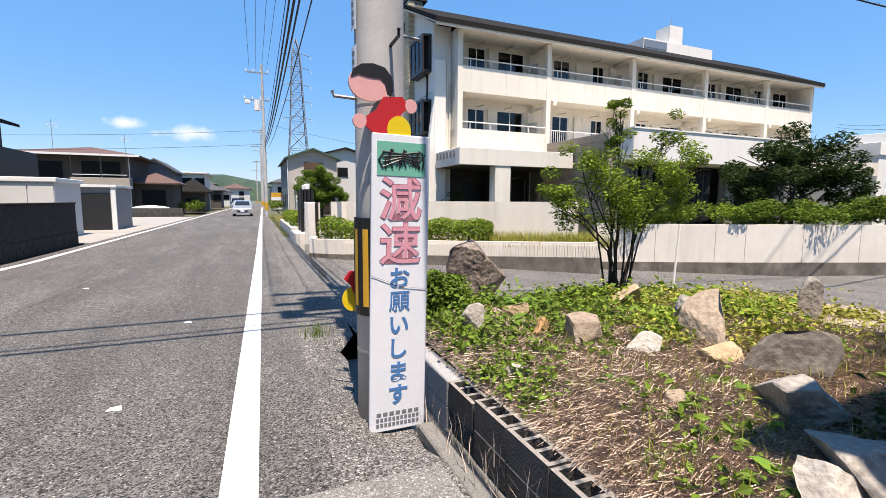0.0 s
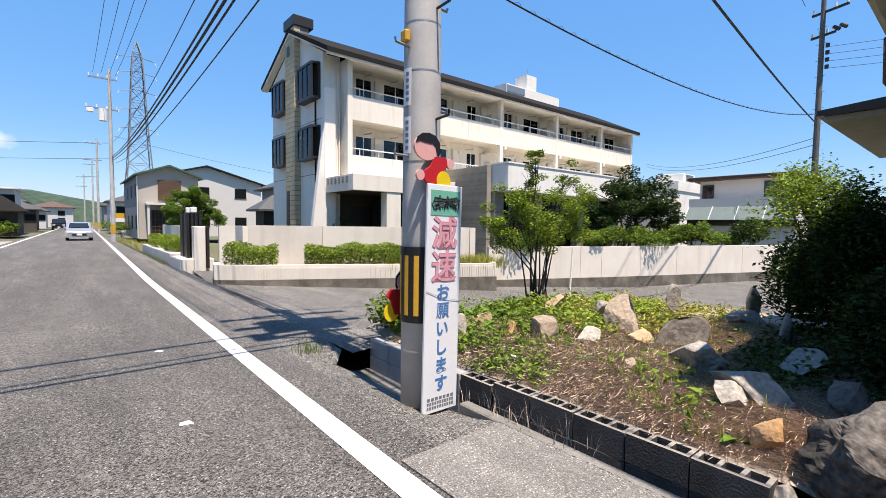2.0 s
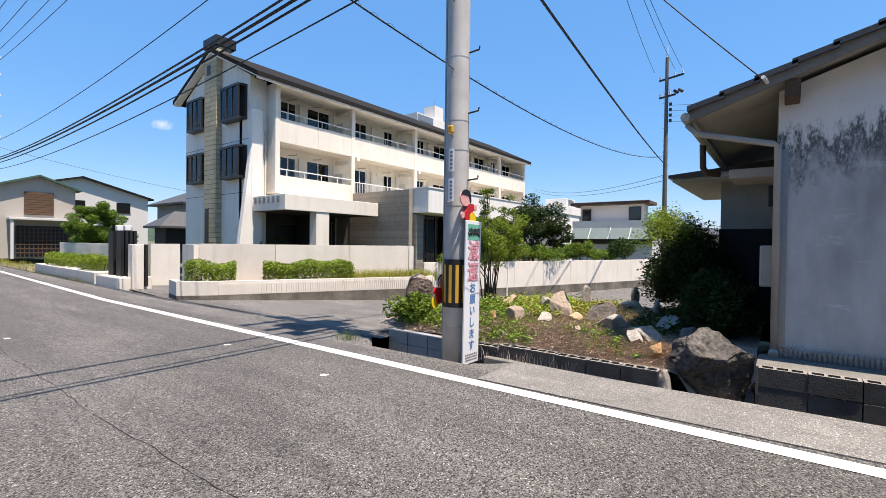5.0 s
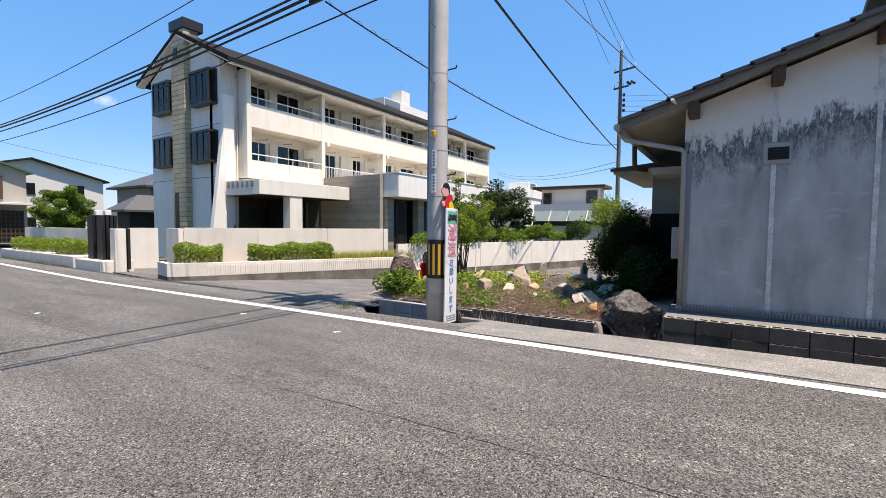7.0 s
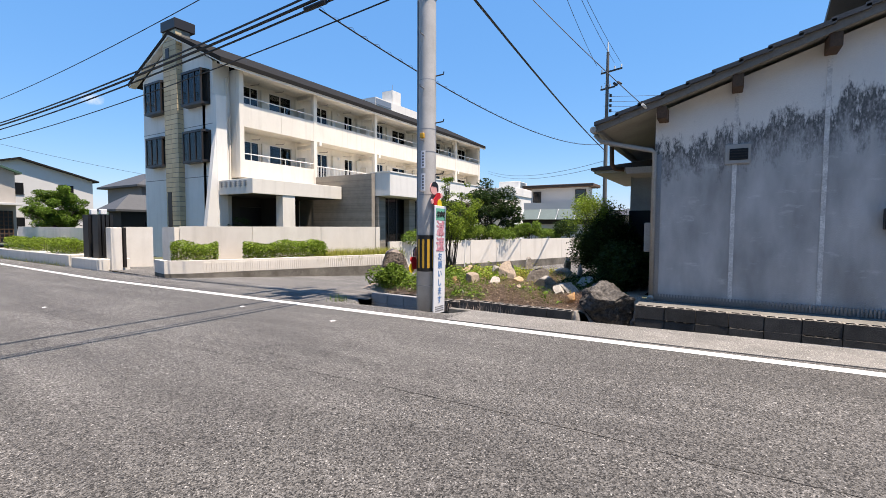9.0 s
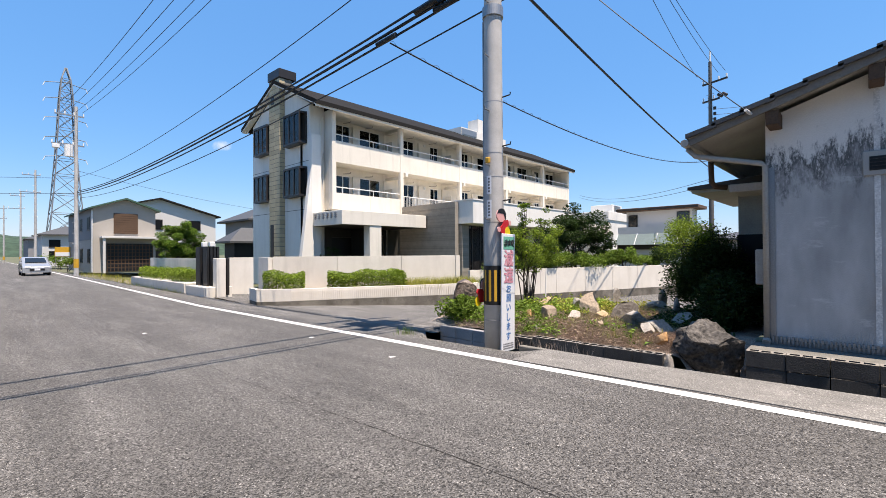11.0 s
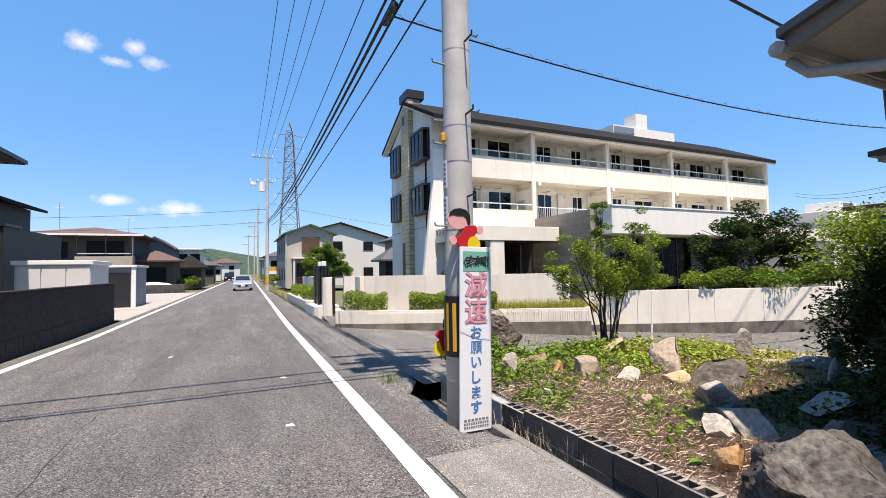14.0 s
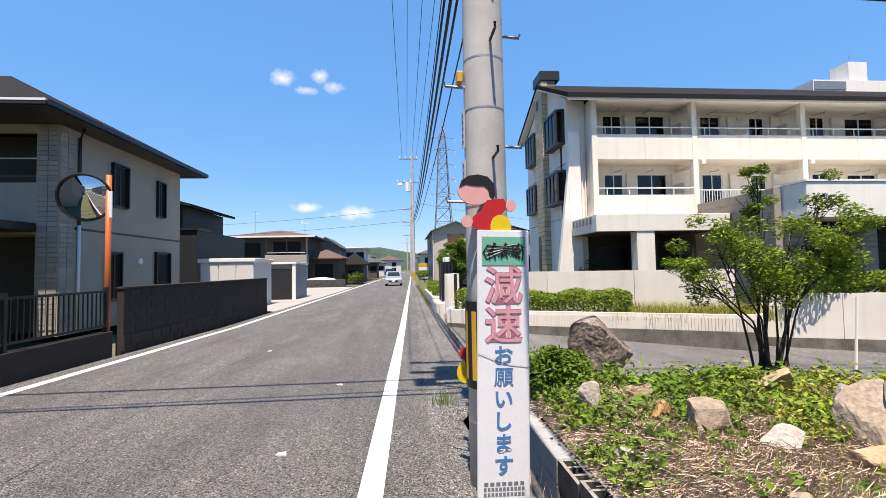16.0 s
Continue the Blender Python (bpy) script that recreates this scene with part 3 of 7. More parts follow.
def shoulder_edge(y):
    """Where the old asphalt breaks off: at the slabs, ragged at the open gutter by the pole, then the lane."""
    if y < 2.04:
        return 0.88
    if y < 2.78:
        return 0.88 - 0.03 * math.sin(9 * y)
    if y < 4.5:
        return 0.60 + 0.13 * min(max((y - 2.9) / 0.5, 0), 1) + 0.03 * math.sin(5 * y) + 0.02 * math.sin(13 * y)
    return 0.9 + 0.5 * min(1, (y - 4.5) / 6)


strip("road_shoulder", lambda y: xr(y) + 0.44, lambda y: shoulder_edge(y), [-60, -30, -12, -3, -2, -1, 0, 1, 2, 2.05, 2.3, 2.6, 2.76, 2.79, 3.0, 3.2, 3.5, 3.8, 4.1, 4.4, 4.6, 5, 6, 8, 10, 12, 14, 20, 30, 50, 90, 160],
      -0.004, ASPHALT_OLD, "older patchy asphalt shoulder beside the edge line", "road",
      lambda x, y: 0.10 * min(max((x - 0.48) / 0.25, 0), 1) * min(max((y - 2.1) / 0.45, 0), 1) * (1 if y < 4.5 else 0))
for off, nm in ((0.0, "road_line_east"), (-5.12, "road_line_west")):
    strip(nm, lambda y, o=off: xr(y) + o - 0.085, lambda y, o=off: xr(y) + o + 0.085, YS, 0.005, PAINT, "worn white painted edge line on the asphalt", "road line")
# the lane that leaves the street east between garden and clinic wall
bm = B()
lane = [[(0.95, 4.4), (2.2, 4.9), (5.0, 4.6), (8.0, 3.6), (12.0, 2.6), (17, 1.2), (30, -2.5), (60, -12)],
        [(1.0, 8.5), (3.0, 8.2), (6.0, 7.2), (9.0, 6.6), (13.0, 5.2), (18, 3.6), (31, 0.5), (61, -8)],
        [(1.4, 13.2), (3.4, 12.2), (6.5, 10.4), (9.5, 10.3), (14.0, 8.5), (20.5, 6.0), (33, 3.5), (63, -3)]]
rows = [[bm.verts.new((x, y, gz(x, y) - 0.004)) for x, y in r] for r in lane]
for a, b in zip(rows, rows[1:]):
    for k in range(len(a) - 1):
        bm.faces.new((a[k], a[k + 1], b[k + 1], b[k]))
struct("side_lane", bm, ASPHALT_OLD, "narrow old asphalt lane beside the garden wall", "road")
# forecourt at the clinic gate
bm = B()
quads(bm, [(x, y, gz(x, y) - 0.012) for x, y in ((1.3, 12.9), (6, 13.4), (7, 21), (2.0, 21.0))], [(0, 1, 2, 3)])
struct("forecourt", bm, ASPHALT_OLD, "grey asphalt forecourt inside the gate", "pavement")
solo("brown_planter", box(B(), 4.4, 16.6, -0.6, 6.6, 17.4, 0.05, 0.02), WOOD, "brown brick planter before the gable", "planter")
# bay of pale concrete on the west side
bm = B()
quads(bm, [(x, y, gz(x, y) + 0.008) for x, y in ((-12, 19.2), (xr(19) - 5.5, 19.2), (xr(46) - 5.5, 46), (-12, 46))], [(0, 1, 2, 3)])
struct("parking_bay", bm, PALE_CONCRETE, "sunlit pale concrete parking bay", "pavement")
# concrete slab over the gutter and its lip
bm = B()
for y0, y1 in ((-9.0, -3.0), (-2.99, 2.03)):
    quads(bm, [(x, y, gz(0, y) + d) for d in (-0.10, 0.012) for x, y in ((0.0, y0), (0.84, y0), (0.84, y1), (0.0, y1))],
          [(3, 2, 1, 0), (4, 5, 6, 7), (0, 1, 5, 4), (1, 2, 6, 5), (2, 3, 7, 6), (3, 0, 4, 7)])
struct("pavement_slabs", bm, SLAB, "rough pale concrete slabs along the shoulder", "pavement")
bm = B()
box(bm, 0.88, -9, -0.5, 0.98, 2.5, -0.035, 0.01)
box(bm, 0.98, -9, -0.5, 1.56, 4.6, -0.36)
box(bm, 0.50, 2.04, -0.6, 0.98, 4.5, -0.30)
struct("gutter", bm, GUTTER, "open concrete gutter between slabs and blocks", "gutter")
# small road studs and a crack
bm = B()
for x, y in ((-0.90, 3.46), (-0.76, 5.85), (-2.6, 9.0)):
    quads(bm, [(x + dx, y + dy, gz(x, y) + dz) for dx, dy, dz in ((-0.045, -0.02, 0.004), (0.05, -0.035, 0.004), (0.03, 0.05, 0.004), (-0.03, 0.04, 0.004), (0, 0, 0.016))],
          [(0, 1, 4), (1, 2, 4), (2, 3, 4), (3, 0, 4)])
solo("paint_chips", bm, PAINT, "small white chips of paint stuck on the asphalt", "paint chip", kind="stuff")


def crack(x, y0, y1, w, rng):
    bm = B()
    ys = np.arange(y0, y1, 0.12)
    c = x + np.cumsum(rng.normal(0, 0.009, len(ys)))
    vs = [(bm.verts.new((a - w * rng.uniform(0.2, 1), y, gz(a, y) + 0.003)), bm.verts.new((a + w * rng.uniform(0.2, 1), y, gz(a, y) + 0.003))) for a, y in zip(c, ys)]
    for a, b in zip(vs, vs[1:]):
        bm.faces.new((a[0], a[1], b[1], b[0]))
    return struct("road_crack", bm, SLATE, "fine dark crack along the middle of the asphalt", "road")


crack(-2.62, -8, 40, 0.0045, np.random.default_rng(5))


# ---- the clinic: three storeys, balconies, gable end to the street ----
clinic = thing("clinic_building", "cream stucco three-storey clinic with long balconies and dark slate roof", "building", m=pose(9.55, 20.81, 0))
POSTS = (0.0, 5.21, 11.13, 17.16, 23.18, 28.10)
OPEN = ((1.15, 2.2, 0.35, 2.52), (2.95, 4.62, 0.05, 2.52), (6.6, 7.76, 0.05, 2.52), (9.42, 10.3, 0.6, 2.48), (13.0, 13.9, 0.35, 2.56), (15.1, 16.85, 0.05, 2.50),
        (19.1, 20.1, 0.35, 2.50), (21.1, 22.75, 0.05, 2.50), (24.0, 24.9, 0.35, 2.50), (26.2, 27.8, 0.05, 2.50))
FLOORS = (6.90, 3.75)
holes = [(a, b, f + lo, f + hi) for f in FLOORS for a, b, lo, hi in OPEN]
part("facade_wall", panel(B(), -1.1, 28.25, -0.6, 9.65, 1.5, 1.75, holes + [(0.8, 2.6, -0.3, 2.4), (3.4, 4.9, -0.3, 2.6)]), CREAM, clinic)
bm = B()
prism(bm, [(0.75, -0.6), (8.0, -0.6), (8.0, 9.95), (4.3, 11.85), (0.75, 10.0)], "x", -1.1, -0.85)
part("gable_wall", bm, GABLE, clinic, "white stucco gable wall facing the street")
part("corner_wall", box(B(), -0.85, 0.75, -0.6, -0.15, 0.95, 9.9), GABLE, clinic)
part("balcony_end_wall", box(B(), -0.13, 0.24, 3.95, 0.0, 1.5, 9.62), CREAM, clinic)
# corner pier with a fin that flares out towards the street
part("corner_pier", box(B(), -1.16, 0.42, -0.6, -0.55, 0.75, 8.2, 0.015), GABLE, clinic)
bm = B()
prism(bm, [(-1.16, 6.3), (-1.16, -0.6), (-2.0, -0.6)], "y", 0.44, 0.73)
part("buttress", bm, GABLE, clinic, "white flared fin of the corner pier")
for z in (6.72, 3.95):
    part("joint_line", box(B(), -1.106, 0.76, z, -1.10, 7.99, z + 0.03), GUTTER, clinic)
part("rear_wall", box(B(), -0.85, 7.8, -0.6, 28.25, 8.0, 9.8), CREAM, clinic)
bm = B()
prism(bm, [(0.0, 3.9), (7.8, -0.6), (7.8, 9.8), (4.3, 11.85), (0.0, 9.7)], "x", 28.0, 28.25)
prism(bm, [(1.75, -0.6), (7.8, -0.6), (7.8, 5.0), (1.75, 4.2)], "x", 28.01, 28.24)
part("end_wall", bm, CREAM, clinic)
for z0, z1 in ((3.9, 4.05), (6.7, 6.85)):
    part("floor_slab", box(B(), -0.85, 1.75, z0, 28.0, 7.8, z1), CREAM, clinic)
for z0, z1 in ((3.97, 4.05), (6.72, 6.85)):
    part("balcony_slab", box(B(), 0.0, 0.02, z0, 28.0, 1.5, z1), CREAM, clinic)
part("balcony_ceiling", box(B(), -0.1, -0.3, 9.62, 28.0, 1.5, 9.72), CREAM, clinic)
bm = B()
prism(bm, [(-0.62, 9.56), (-0.62, 9.80), (4.3, 12.14), (8.95, 9.98), (8.95, 9.78), (4.3, 11.92)], "x", -1.5, 28.45)
part("roof", bm, SLATE, clinic, "dark slate gable roof")
part("fascia", box(B(), -1.48, -0.58, 9.46, 28.4, -0.50, 9.60), CREAM, clinic)
bm = B()
prism(bm, [(-0.56, 9.52), (-0.56, 9.70), (4.3, 12.04), (8.9, 9.90), (8.9, 9.70), (4.3, 11.82)], "x", -1.47, -1.1)
part("barge_board", bm, GABLE, clinic)
# flue tower clad in beige tile
tower = part("flue_tower", box(B(), -1.42, 3.62, -0.6, -0.6, 4.95, 12.15), GUTTER, clinic, "tall flue tower clad in beige tile")
part("cap", box(B(), -1.50, 3.54, 12.15, -0.35, 5.03, 12.70, 0.02), BROWN_METAL, tower, "dark metal cap")
part("slot", box(B(), -1.46, 4.38, -0.3, -1.40, 4.78, 3.2), BROWN_METAL, tower)
part("slot", box(B(), -1.46, 4.30, 10.65, -1.40, 4.66, 11.2), BROWN_METAL, tower)
for k in range(46):
    z = -0.3 + 0.27 * k
    for j in range(2):
        part("tile", box(B(), -1.435, 3.605 + 0.68 * j, z, -1.42, 4.27 + 0.695 * j, z + 0.24), BEIGE_TILE, tower)
    part("tile", box(B(), -1.42, 3.605, z, -1.10, 3.62, z + 0.24), BEIGE_TILE, tower)
# projecting bay windows of the gable, their cheeks drawn in towards the wall
for v0, v1 in ((1.0, 3.08), (5.0, 7.05)):
    for z0, z1 in ((7.74, 9.56), (4.70, 6.40)):
        bay = part("bay_window", box(B(), -1.16, v0, z0, -1.10, v1, z1), BROWN_METAL, clinic, "dark brown metal bay window")
        for z in (z0, z1 - 0.12):
            bm = B()
            prism(bm, [(-1.16, v0), (-1.56, v0 + 0.12), (-1.56, v1 - 0.12), (-1.16, v1)], "z", z, z + 0.12)
            part("frame", bm, BROWN_METAL, bay)
        for q in np.linspace(v0 + 0.12, v1 - 0.20, 4):
            part("mullion", box(B(), -1.55, q, z0 + 0.12, -1.46, q + 0.08, z1 - 0.12), BROWN_METAL, bay)
        for q in (v0, v1 - 0.07):
            part("mullion", box(B(), -1.24, q, z0 + 0.12, -1.17, q + 0.07, z1 - 0.12), BROWN_METAL, bay)
        # dark panel painted as the dim inside of the bay
        part("dark_backing", box(B(), -1.22, v0 + 0.1, z0 + 0.12, -1.20, v1 - 0.1, z1 - 0.12), DARK_SHADE_TILE, bay)
        pane = part("pane", box(B(), -1.515, v0 + 0.13, z0 + 0.12, -1.505, v1 - 0.13, z1 - 0.12), GLASS, bay)
        pane.visible_shadow = False
# balcony posts, parapets and rails
for k, x in enumerate(POSTS):
    part("post", box(B(), x - 0.13, -0.06, 3.95, x + 0.15, 0.24, 9.62, 0.015), CREAM, clinic)
for k, (a, b) in enumerate(zip(POSTS, POSTS[1:])):
    mid = (a + b) / 2
    for p, q in ((a + 0.15, mid - 0.006), (mid + 0.006, b - 0.13)):
        part("parapet", box(B(), p, -0.03, 6.70, q, 0.10, 7.94), CREAM, clinic)
    rail = part("rail", tube(B(), [(a + 0.15, 0.03, 8.32), (b - 0.13, 0.03, 8.32)], 0.03, 6), WHITE_METAL, clinic)
    for x in np.arange(a + 0.6, b - 0.3, 1.15):
        part("rail_post", tube(B(), [(x, 0.03, 7.94), (x, 0.03, 8.32)], 0.022, 6), WHITE_METAL, rail)
    if k == 0:
        for p, q in ((a + 0.15, mid - 0.006), (mid + 0.006, b - 0.13)):
            part("parapet", box(B(), p, -0.03, 3.95, q, 0.10, 4.92), CREAM, clinic)
        rail = part("rail", tube(B(), [(a + 0.15, 0.03, 5.26), (b - 0.13, 0.03, 5.26)], 0.03, 6), WHITE_METAL, clinic)
        for x in np.arange(a + 0.6, b - 0.3, 1.15):
            part("rail_post", tube(B(), [(x, 0.03, 4.92), (x, 0.03, 5.26)], 0.022, 6), WHITE_METAL, rail)
    else:
        part("parapet", box(B(), a + 0.15, -0.03, 3.95, b - 0.13, 0.10, 4.3), CREAM, clinic)
        bm = B()
        tube(bm, [(a + 0.15, 0.03, 5.15), (b - 0.13, 0.03, 5.15)], 0.028, 6)
        for x in np.arange(a + 0.3, b - 0.2, 0.14):
            box(bm, x - 0.01, 0.02, 4.3, x + 0.01, 0.04, 5.13)
        part("railing", bm, WHITE_METAL, clinic, "white metal bar railing")
for z in (4.92, 6.68, 7.94):
    part("band", box(B(), -0.145, 0.24, z, -0.13, 0.75, z + 0.05), CREAM, clinic)
# sliding windows behind the balconies, with rooms and curtains
rng = np.random.default_rng(11)
for f in FLOORS:
    # dark sheet that paints the dim depth behind the glass
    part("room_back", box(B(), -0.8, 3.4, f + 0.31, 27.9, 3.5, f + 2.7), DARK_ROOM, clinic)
    for a, b, lo, hi in OPEN:
        win = part("window", box(B(), a, 1.53, f + lo, b, 1.60, f + lo + 0.06), WHITE_METAL, clinic)
        bm = B()
        box(bm, a, 1.53, f + hi - 0.06, b, 1.60, f + hi)
        for x in (a, (a + b) / 2 - 0.025, b - 0.05):
            box(bm, x, 1.53, f + lo + 0.06, x + 0.05, 1.60, f + hi - 0.06)
        part("frame", bm, WHITE_METAL, win)
        p = part("pane", box(B(), a + 0.05, 1.56, f + lo + 0.06, b - 0.05, 1.566, f + hi - 0.06), GLASS, win)
        p.visible_shadow = False
        if rng.random() < 0.45 and b - a > 1:
            bm = B()
            x0 = a + 0.05 if rng.random() < 0.5 else (a + b) / 2
            xs = np.linspace(x0, x0 + (b - a) * 0.42, 15)
            for i, (p0, p1) in enumerate(zip(xs, xs[1:])):
                quads(bm, [(p0, 1.84 + 0.03 * (i % 2), f + lo), (p1, 1.84 + 0.03 * ((i + 1) % 2), f + lo), (p1, 1.84 + 0.03 * ((i + 1) % 2), f + hi), (p0, 1.84 + 0.03 * (i % 2), f + hi)], [(0, 1, 2, 3)])
            part("curtain", bm, CURTAIN, win)
    for x in (5.1, 11.0, 17.05, 23.05):
        part("partition", box(B(), x - 0.06, 0.75, f + 0.1, x + 0.10, 1.5, f + 1.95), CREAM, clinic)
        part("downpipe", tube(B(), [(x - 0.22, 1.42, f + 0.1), (x - 0.22, 1.42, f + 2.5)], 0.045, 6), CREAM, clinic)
    for x in (2.32, 8.1, 10.6, 14.2, 17.9, 20.4, 23.4, 25.2):
        part("shutter_case", box(B(), x, 1.36, f + 0.3, x + 0.48, 1.5, f + 2.5, 0.01), CREAM, clinic)
    for x in (1.7, 3.4, 7.0, 9.3, 13.2, 15.6, 19.5, 21.6, 26.6):
        arm = part("clothes_pole_bracket", tube(B(), [(x, 1.5, f + 2.62), (x, 0.75, f + 2.55)], 0.025, 5), SOFFIT, clinic)
        part("hook", tube(B(), [(x, 0.75, f + 2.55), (x, 0.72, f + 2.64)], 0.02, 5), SOFFIT, arm)
    for x in POSTS[1:-1]:
        part("beam", box(B(), x - 0.13, 0.24, f + 2.52, x + 0.15, 1.5, f + 2.72), CREAM, clinic)
    for x in (2.5, 8.7, 14.7, 22.85):
        part("vent_cover", box(B(), x, 1.42, f + 2.3, x + 0.2, 1.5, f + 2.5, 0.03), WHITE_METAL, clinic)
for x in POSTS[1:-1]:
    part("spout", box(B(), x + 0.28, -0.12, 6.46, x + 0.50, 0.02, 6.70, 0.02), CREAM, clinic)
for x, y, z0, z1 in ((-0.40, 0.69, 3.7, 9.2), (-0.22, 0.70, 3.7, 7.2)):
    part("downpipe", tube(B(), [(x, y, z0), (x, y, z1), (x + 0.2, y + 0.05, z1 + 0.25)], 0.045, 8), CREAM, clinic)
# entrance canopy on a square pillar
can = part("canopy", box(B(), -1.08, -2.4, 2.94, 5.1, 1.5, 3.70, 0.015), CREAM, clinic, "flat cream entrance canopy")
part("pillar", box(B(), 0.76, -2.36, -0.6, 1.58, -1.80, 2.94, 0.015), CREAM, can)
r = random.Random(8)
for k in range(6):
    y = 0.30 - 0.40 * k
    for j in range(3):
        part("letter_bar", box(B(), -1.13, y - 0.27 + 0.03 * r.random(), 3.34 + 0.10 * j, -1.085, y - 0.05 * r.random(), 3.385 + 0.10 * j), GALV, can)
    part("letter_bar", box(B(), -1.135, y - 0.16, 3.30, -1.085, y - 0.11, 3.62), GALV, can)
part("entrance_door", box(B(), 0.8, 1.6, -0.4, 2.6, 1.66, 2.4), BROWN_METAL, clinic)
part("entrance_door", box(B(), 3.4, 1.6, -0.4, 4.9, 1.66, 2.6), BROWN_METAL, clinic)
# dark linings: the deep shade under the canopy is in their colour
part("porch_lining", panel(B(), -0.84, 5.1, -0.6, 2.96, 1.44, 1.5, [(0.8, 2.6, -0.6, 2.4), (3.4, 4.9, -0.6, 2.6)]), DARK_SHADE_TILE, clinic)
part("porch_pier", box(B(), 2.2, -0.3, -0.6, 2.9, 1.4, 2.96), DARK_SHADE_TILE, clinic)
part("porch_ceiling", box(B(), -1.0, -2.3, 2.93, 4.9, 1.44, 2.955), DARK_SHADE_TILE, clinic)
part("porch_floor", box(B(), -0.84, -2.3, -0.5, 5.1, 1.44, -0.3), DARK_SHADE_TILE, clinic)
# the single-storey wing clad in thin tile courses, with a white band above
wing = part("wing_wall", box(B(), 5.22, -4.70, -0.8, 5.5, 1.5, 4.42), STRIP_TILE, clinic, "side wall clad in grey-brown tile courses")
bm = B()
for k in range(48):
    z = -0.35 + 0.099 * k
    box(bm, 5.195, -4.70, z, 5.22, 0.2, z + 0.084)
part("tile_cladding", bm, STRIP_TILE, wing)
part("white_band", box(B(), 5.56, -5.8, 3.10, 17.7, -4.38, 4.46, 0.02), GABLE, clinic, "deep white parapet band of the wing")
part("band_edge", box(B(), 5.52, -5.84, 4.46, 17.74, -4.34, 4.53), GABLE, clinic)
part("wing_roof", box(B(), 5.5, -4.37, 3.05, 27.9, 1.5, 3.9), CREAM, clinic)
# dark sheet in place of the unlit inside of the wing
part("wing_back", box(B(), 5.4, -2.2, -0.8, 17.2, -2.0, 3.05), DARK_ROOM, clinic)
for x in (5.58, 8.7, 12.8, 16.9):
    pier = part("pier", box(B(), x, -4.9, -0.9, x + 0.62, -4.36, 3.05), STRIP_TILE, clinic)
    bm = B()
    for k in range(39):
        box(bm, x - 0.015, -4.92, -0.8 + 0.099 * k, x + 0.635, -4.36, -0.8 + 0.099 * k + 0.084)
    part("tile_cladding", bm, STRIP_TILE, pier)
for x0, x1 in ((6.2, 8.7), (9.32, 12.8), (13.42, 16.9)):
    win = part("window", box(B(), x0, -4.5, 0.0, x1, -4.42, 0.08), BROWN_METAL, clinic)
    bm = B()
    for x in np.linspace(x0, x1 - 0.06, 4):
        box(bm, x, -4.5, 0.08, x + 0.06, -4.42, 3.05)
    part("frame", bm, BROWN_METAL, win)
    p = part("pane", box(B(), x0, -4.47, 0.08, x1, -4.462, 3.05), GLASS, win)
    p.visible_shadow = False
part("curtain", box(B(), 6.9, -4.25, 0.0, 8.5, -4.2, 2.1), CURTAIN, clinic)
# roof-top plant room and flue
pent = part("plant_room", box(B(), 15.45, 3.6, 10.5, 22.2, 5.2, 12.5), GABLE, clinic, "white plant room on the roof")
part("flue", box(B(), 17.95, 3.7, 12.5, 19.2, 4.9, 13.7), GABLE, pent)
part("louvre", box(B(), 15.5, 3.56, 11.9, 17.6, 3.6, 12.40), GALV, pent)
tube(bm := B(), [(18.6, 4.2, 13.7), (18.6, 4.2, 14.4)], 0.02, 5)
part("aerial", bm, GALV, pent)

# lower white block and the flat-roofed house east of the clinic
annex = thing("annex", "low white flat-roofed annex beside the clinic", "building", m=pose(9.5, 20.35, 0, 0, 0, 3))
part("wall", box(B(), 31.2, -4, -1, 37, 6, 4.7), GABLE, annex)
part("parapet", box(B(), 31.1, -4.1, 4.7, 37.1, 6.1, 5.6, 0.02), GABLE, annex)
unit = part("roof_unit", box(B(), 33.6, -3.6, 5.6, 36.6, -1.2, 6.5, 0.02), WHITE_METAL, annex, "white roof-top cooling unit")
for k in range(7):
    part("slat", box(B(), 34.2, -3.66, 5.75 + 0.1 * k, 36.0, -3.6, 5.81 + 0.1 * k), GALV, unit)
flat = thing("flat_roofed_house", "cream house with a thin brown flat roof behind the trees", "house")
part("wall", box(B(), 37, 9.1, -1, 38.5, 14.6, 5.0), WHITE_WALL, flat)
part("roof", box(B(), 36.2, 8.5, 5.0, 39.2, 15.2, 5.28, 0.03), WOOD, flat)
part("fascia", box(B(), 36.15, 8.45, 5.05, 36.2, 15.25, 5.24), BROWN_METAL, flat)
w = part("window", box(B(), 36.92, 9.3, 3.4, 37.0, 10.3, 4.8), BROWN_METAL, flat)
part("pane", box(B(), 36.9, 9.36, 3.46, 36.92, 10.24, 4.74), CAR_GLASS, w)
w = part("window", box(B(), 36.92, 13.6, 3.6, 37.0, 14.4, 4.7), BROWN_METAL, flat)
part("pane", box(B(), 36.9, 13.66, 3.66, 36.92, 14.34, 4.64), CAR_GLASS, w)
part("terrace", box(B(), 33.5, 7.6, -1, 37, 14, 3.45), WHITE_WALL, flat)
part("glasshouse_beam", box(B(), 33.3, 7.6, 1.55, 33.5, 14, 1.95), BROWN_METAL, flat)
for k in range(4):
    bm = B()
    prism(bm, [(32.7, 1.95), (33.46, 2.85), (33.5, 2.82), (32.74, 1.92)], "y", 7.6 + 1.6 * k, 9.14 + 1.6 * k)
    p = part("glasshouse_pane", bm, GREEN_PANE, flat)
    part("glazing_bar", tube(B(), [(32.68, 9.17 + 1.6 * k, 1.95), (33.46, 9.17 + 1.6 * k, 2.88)], 0.03, 5), WHITE_METAL, p)

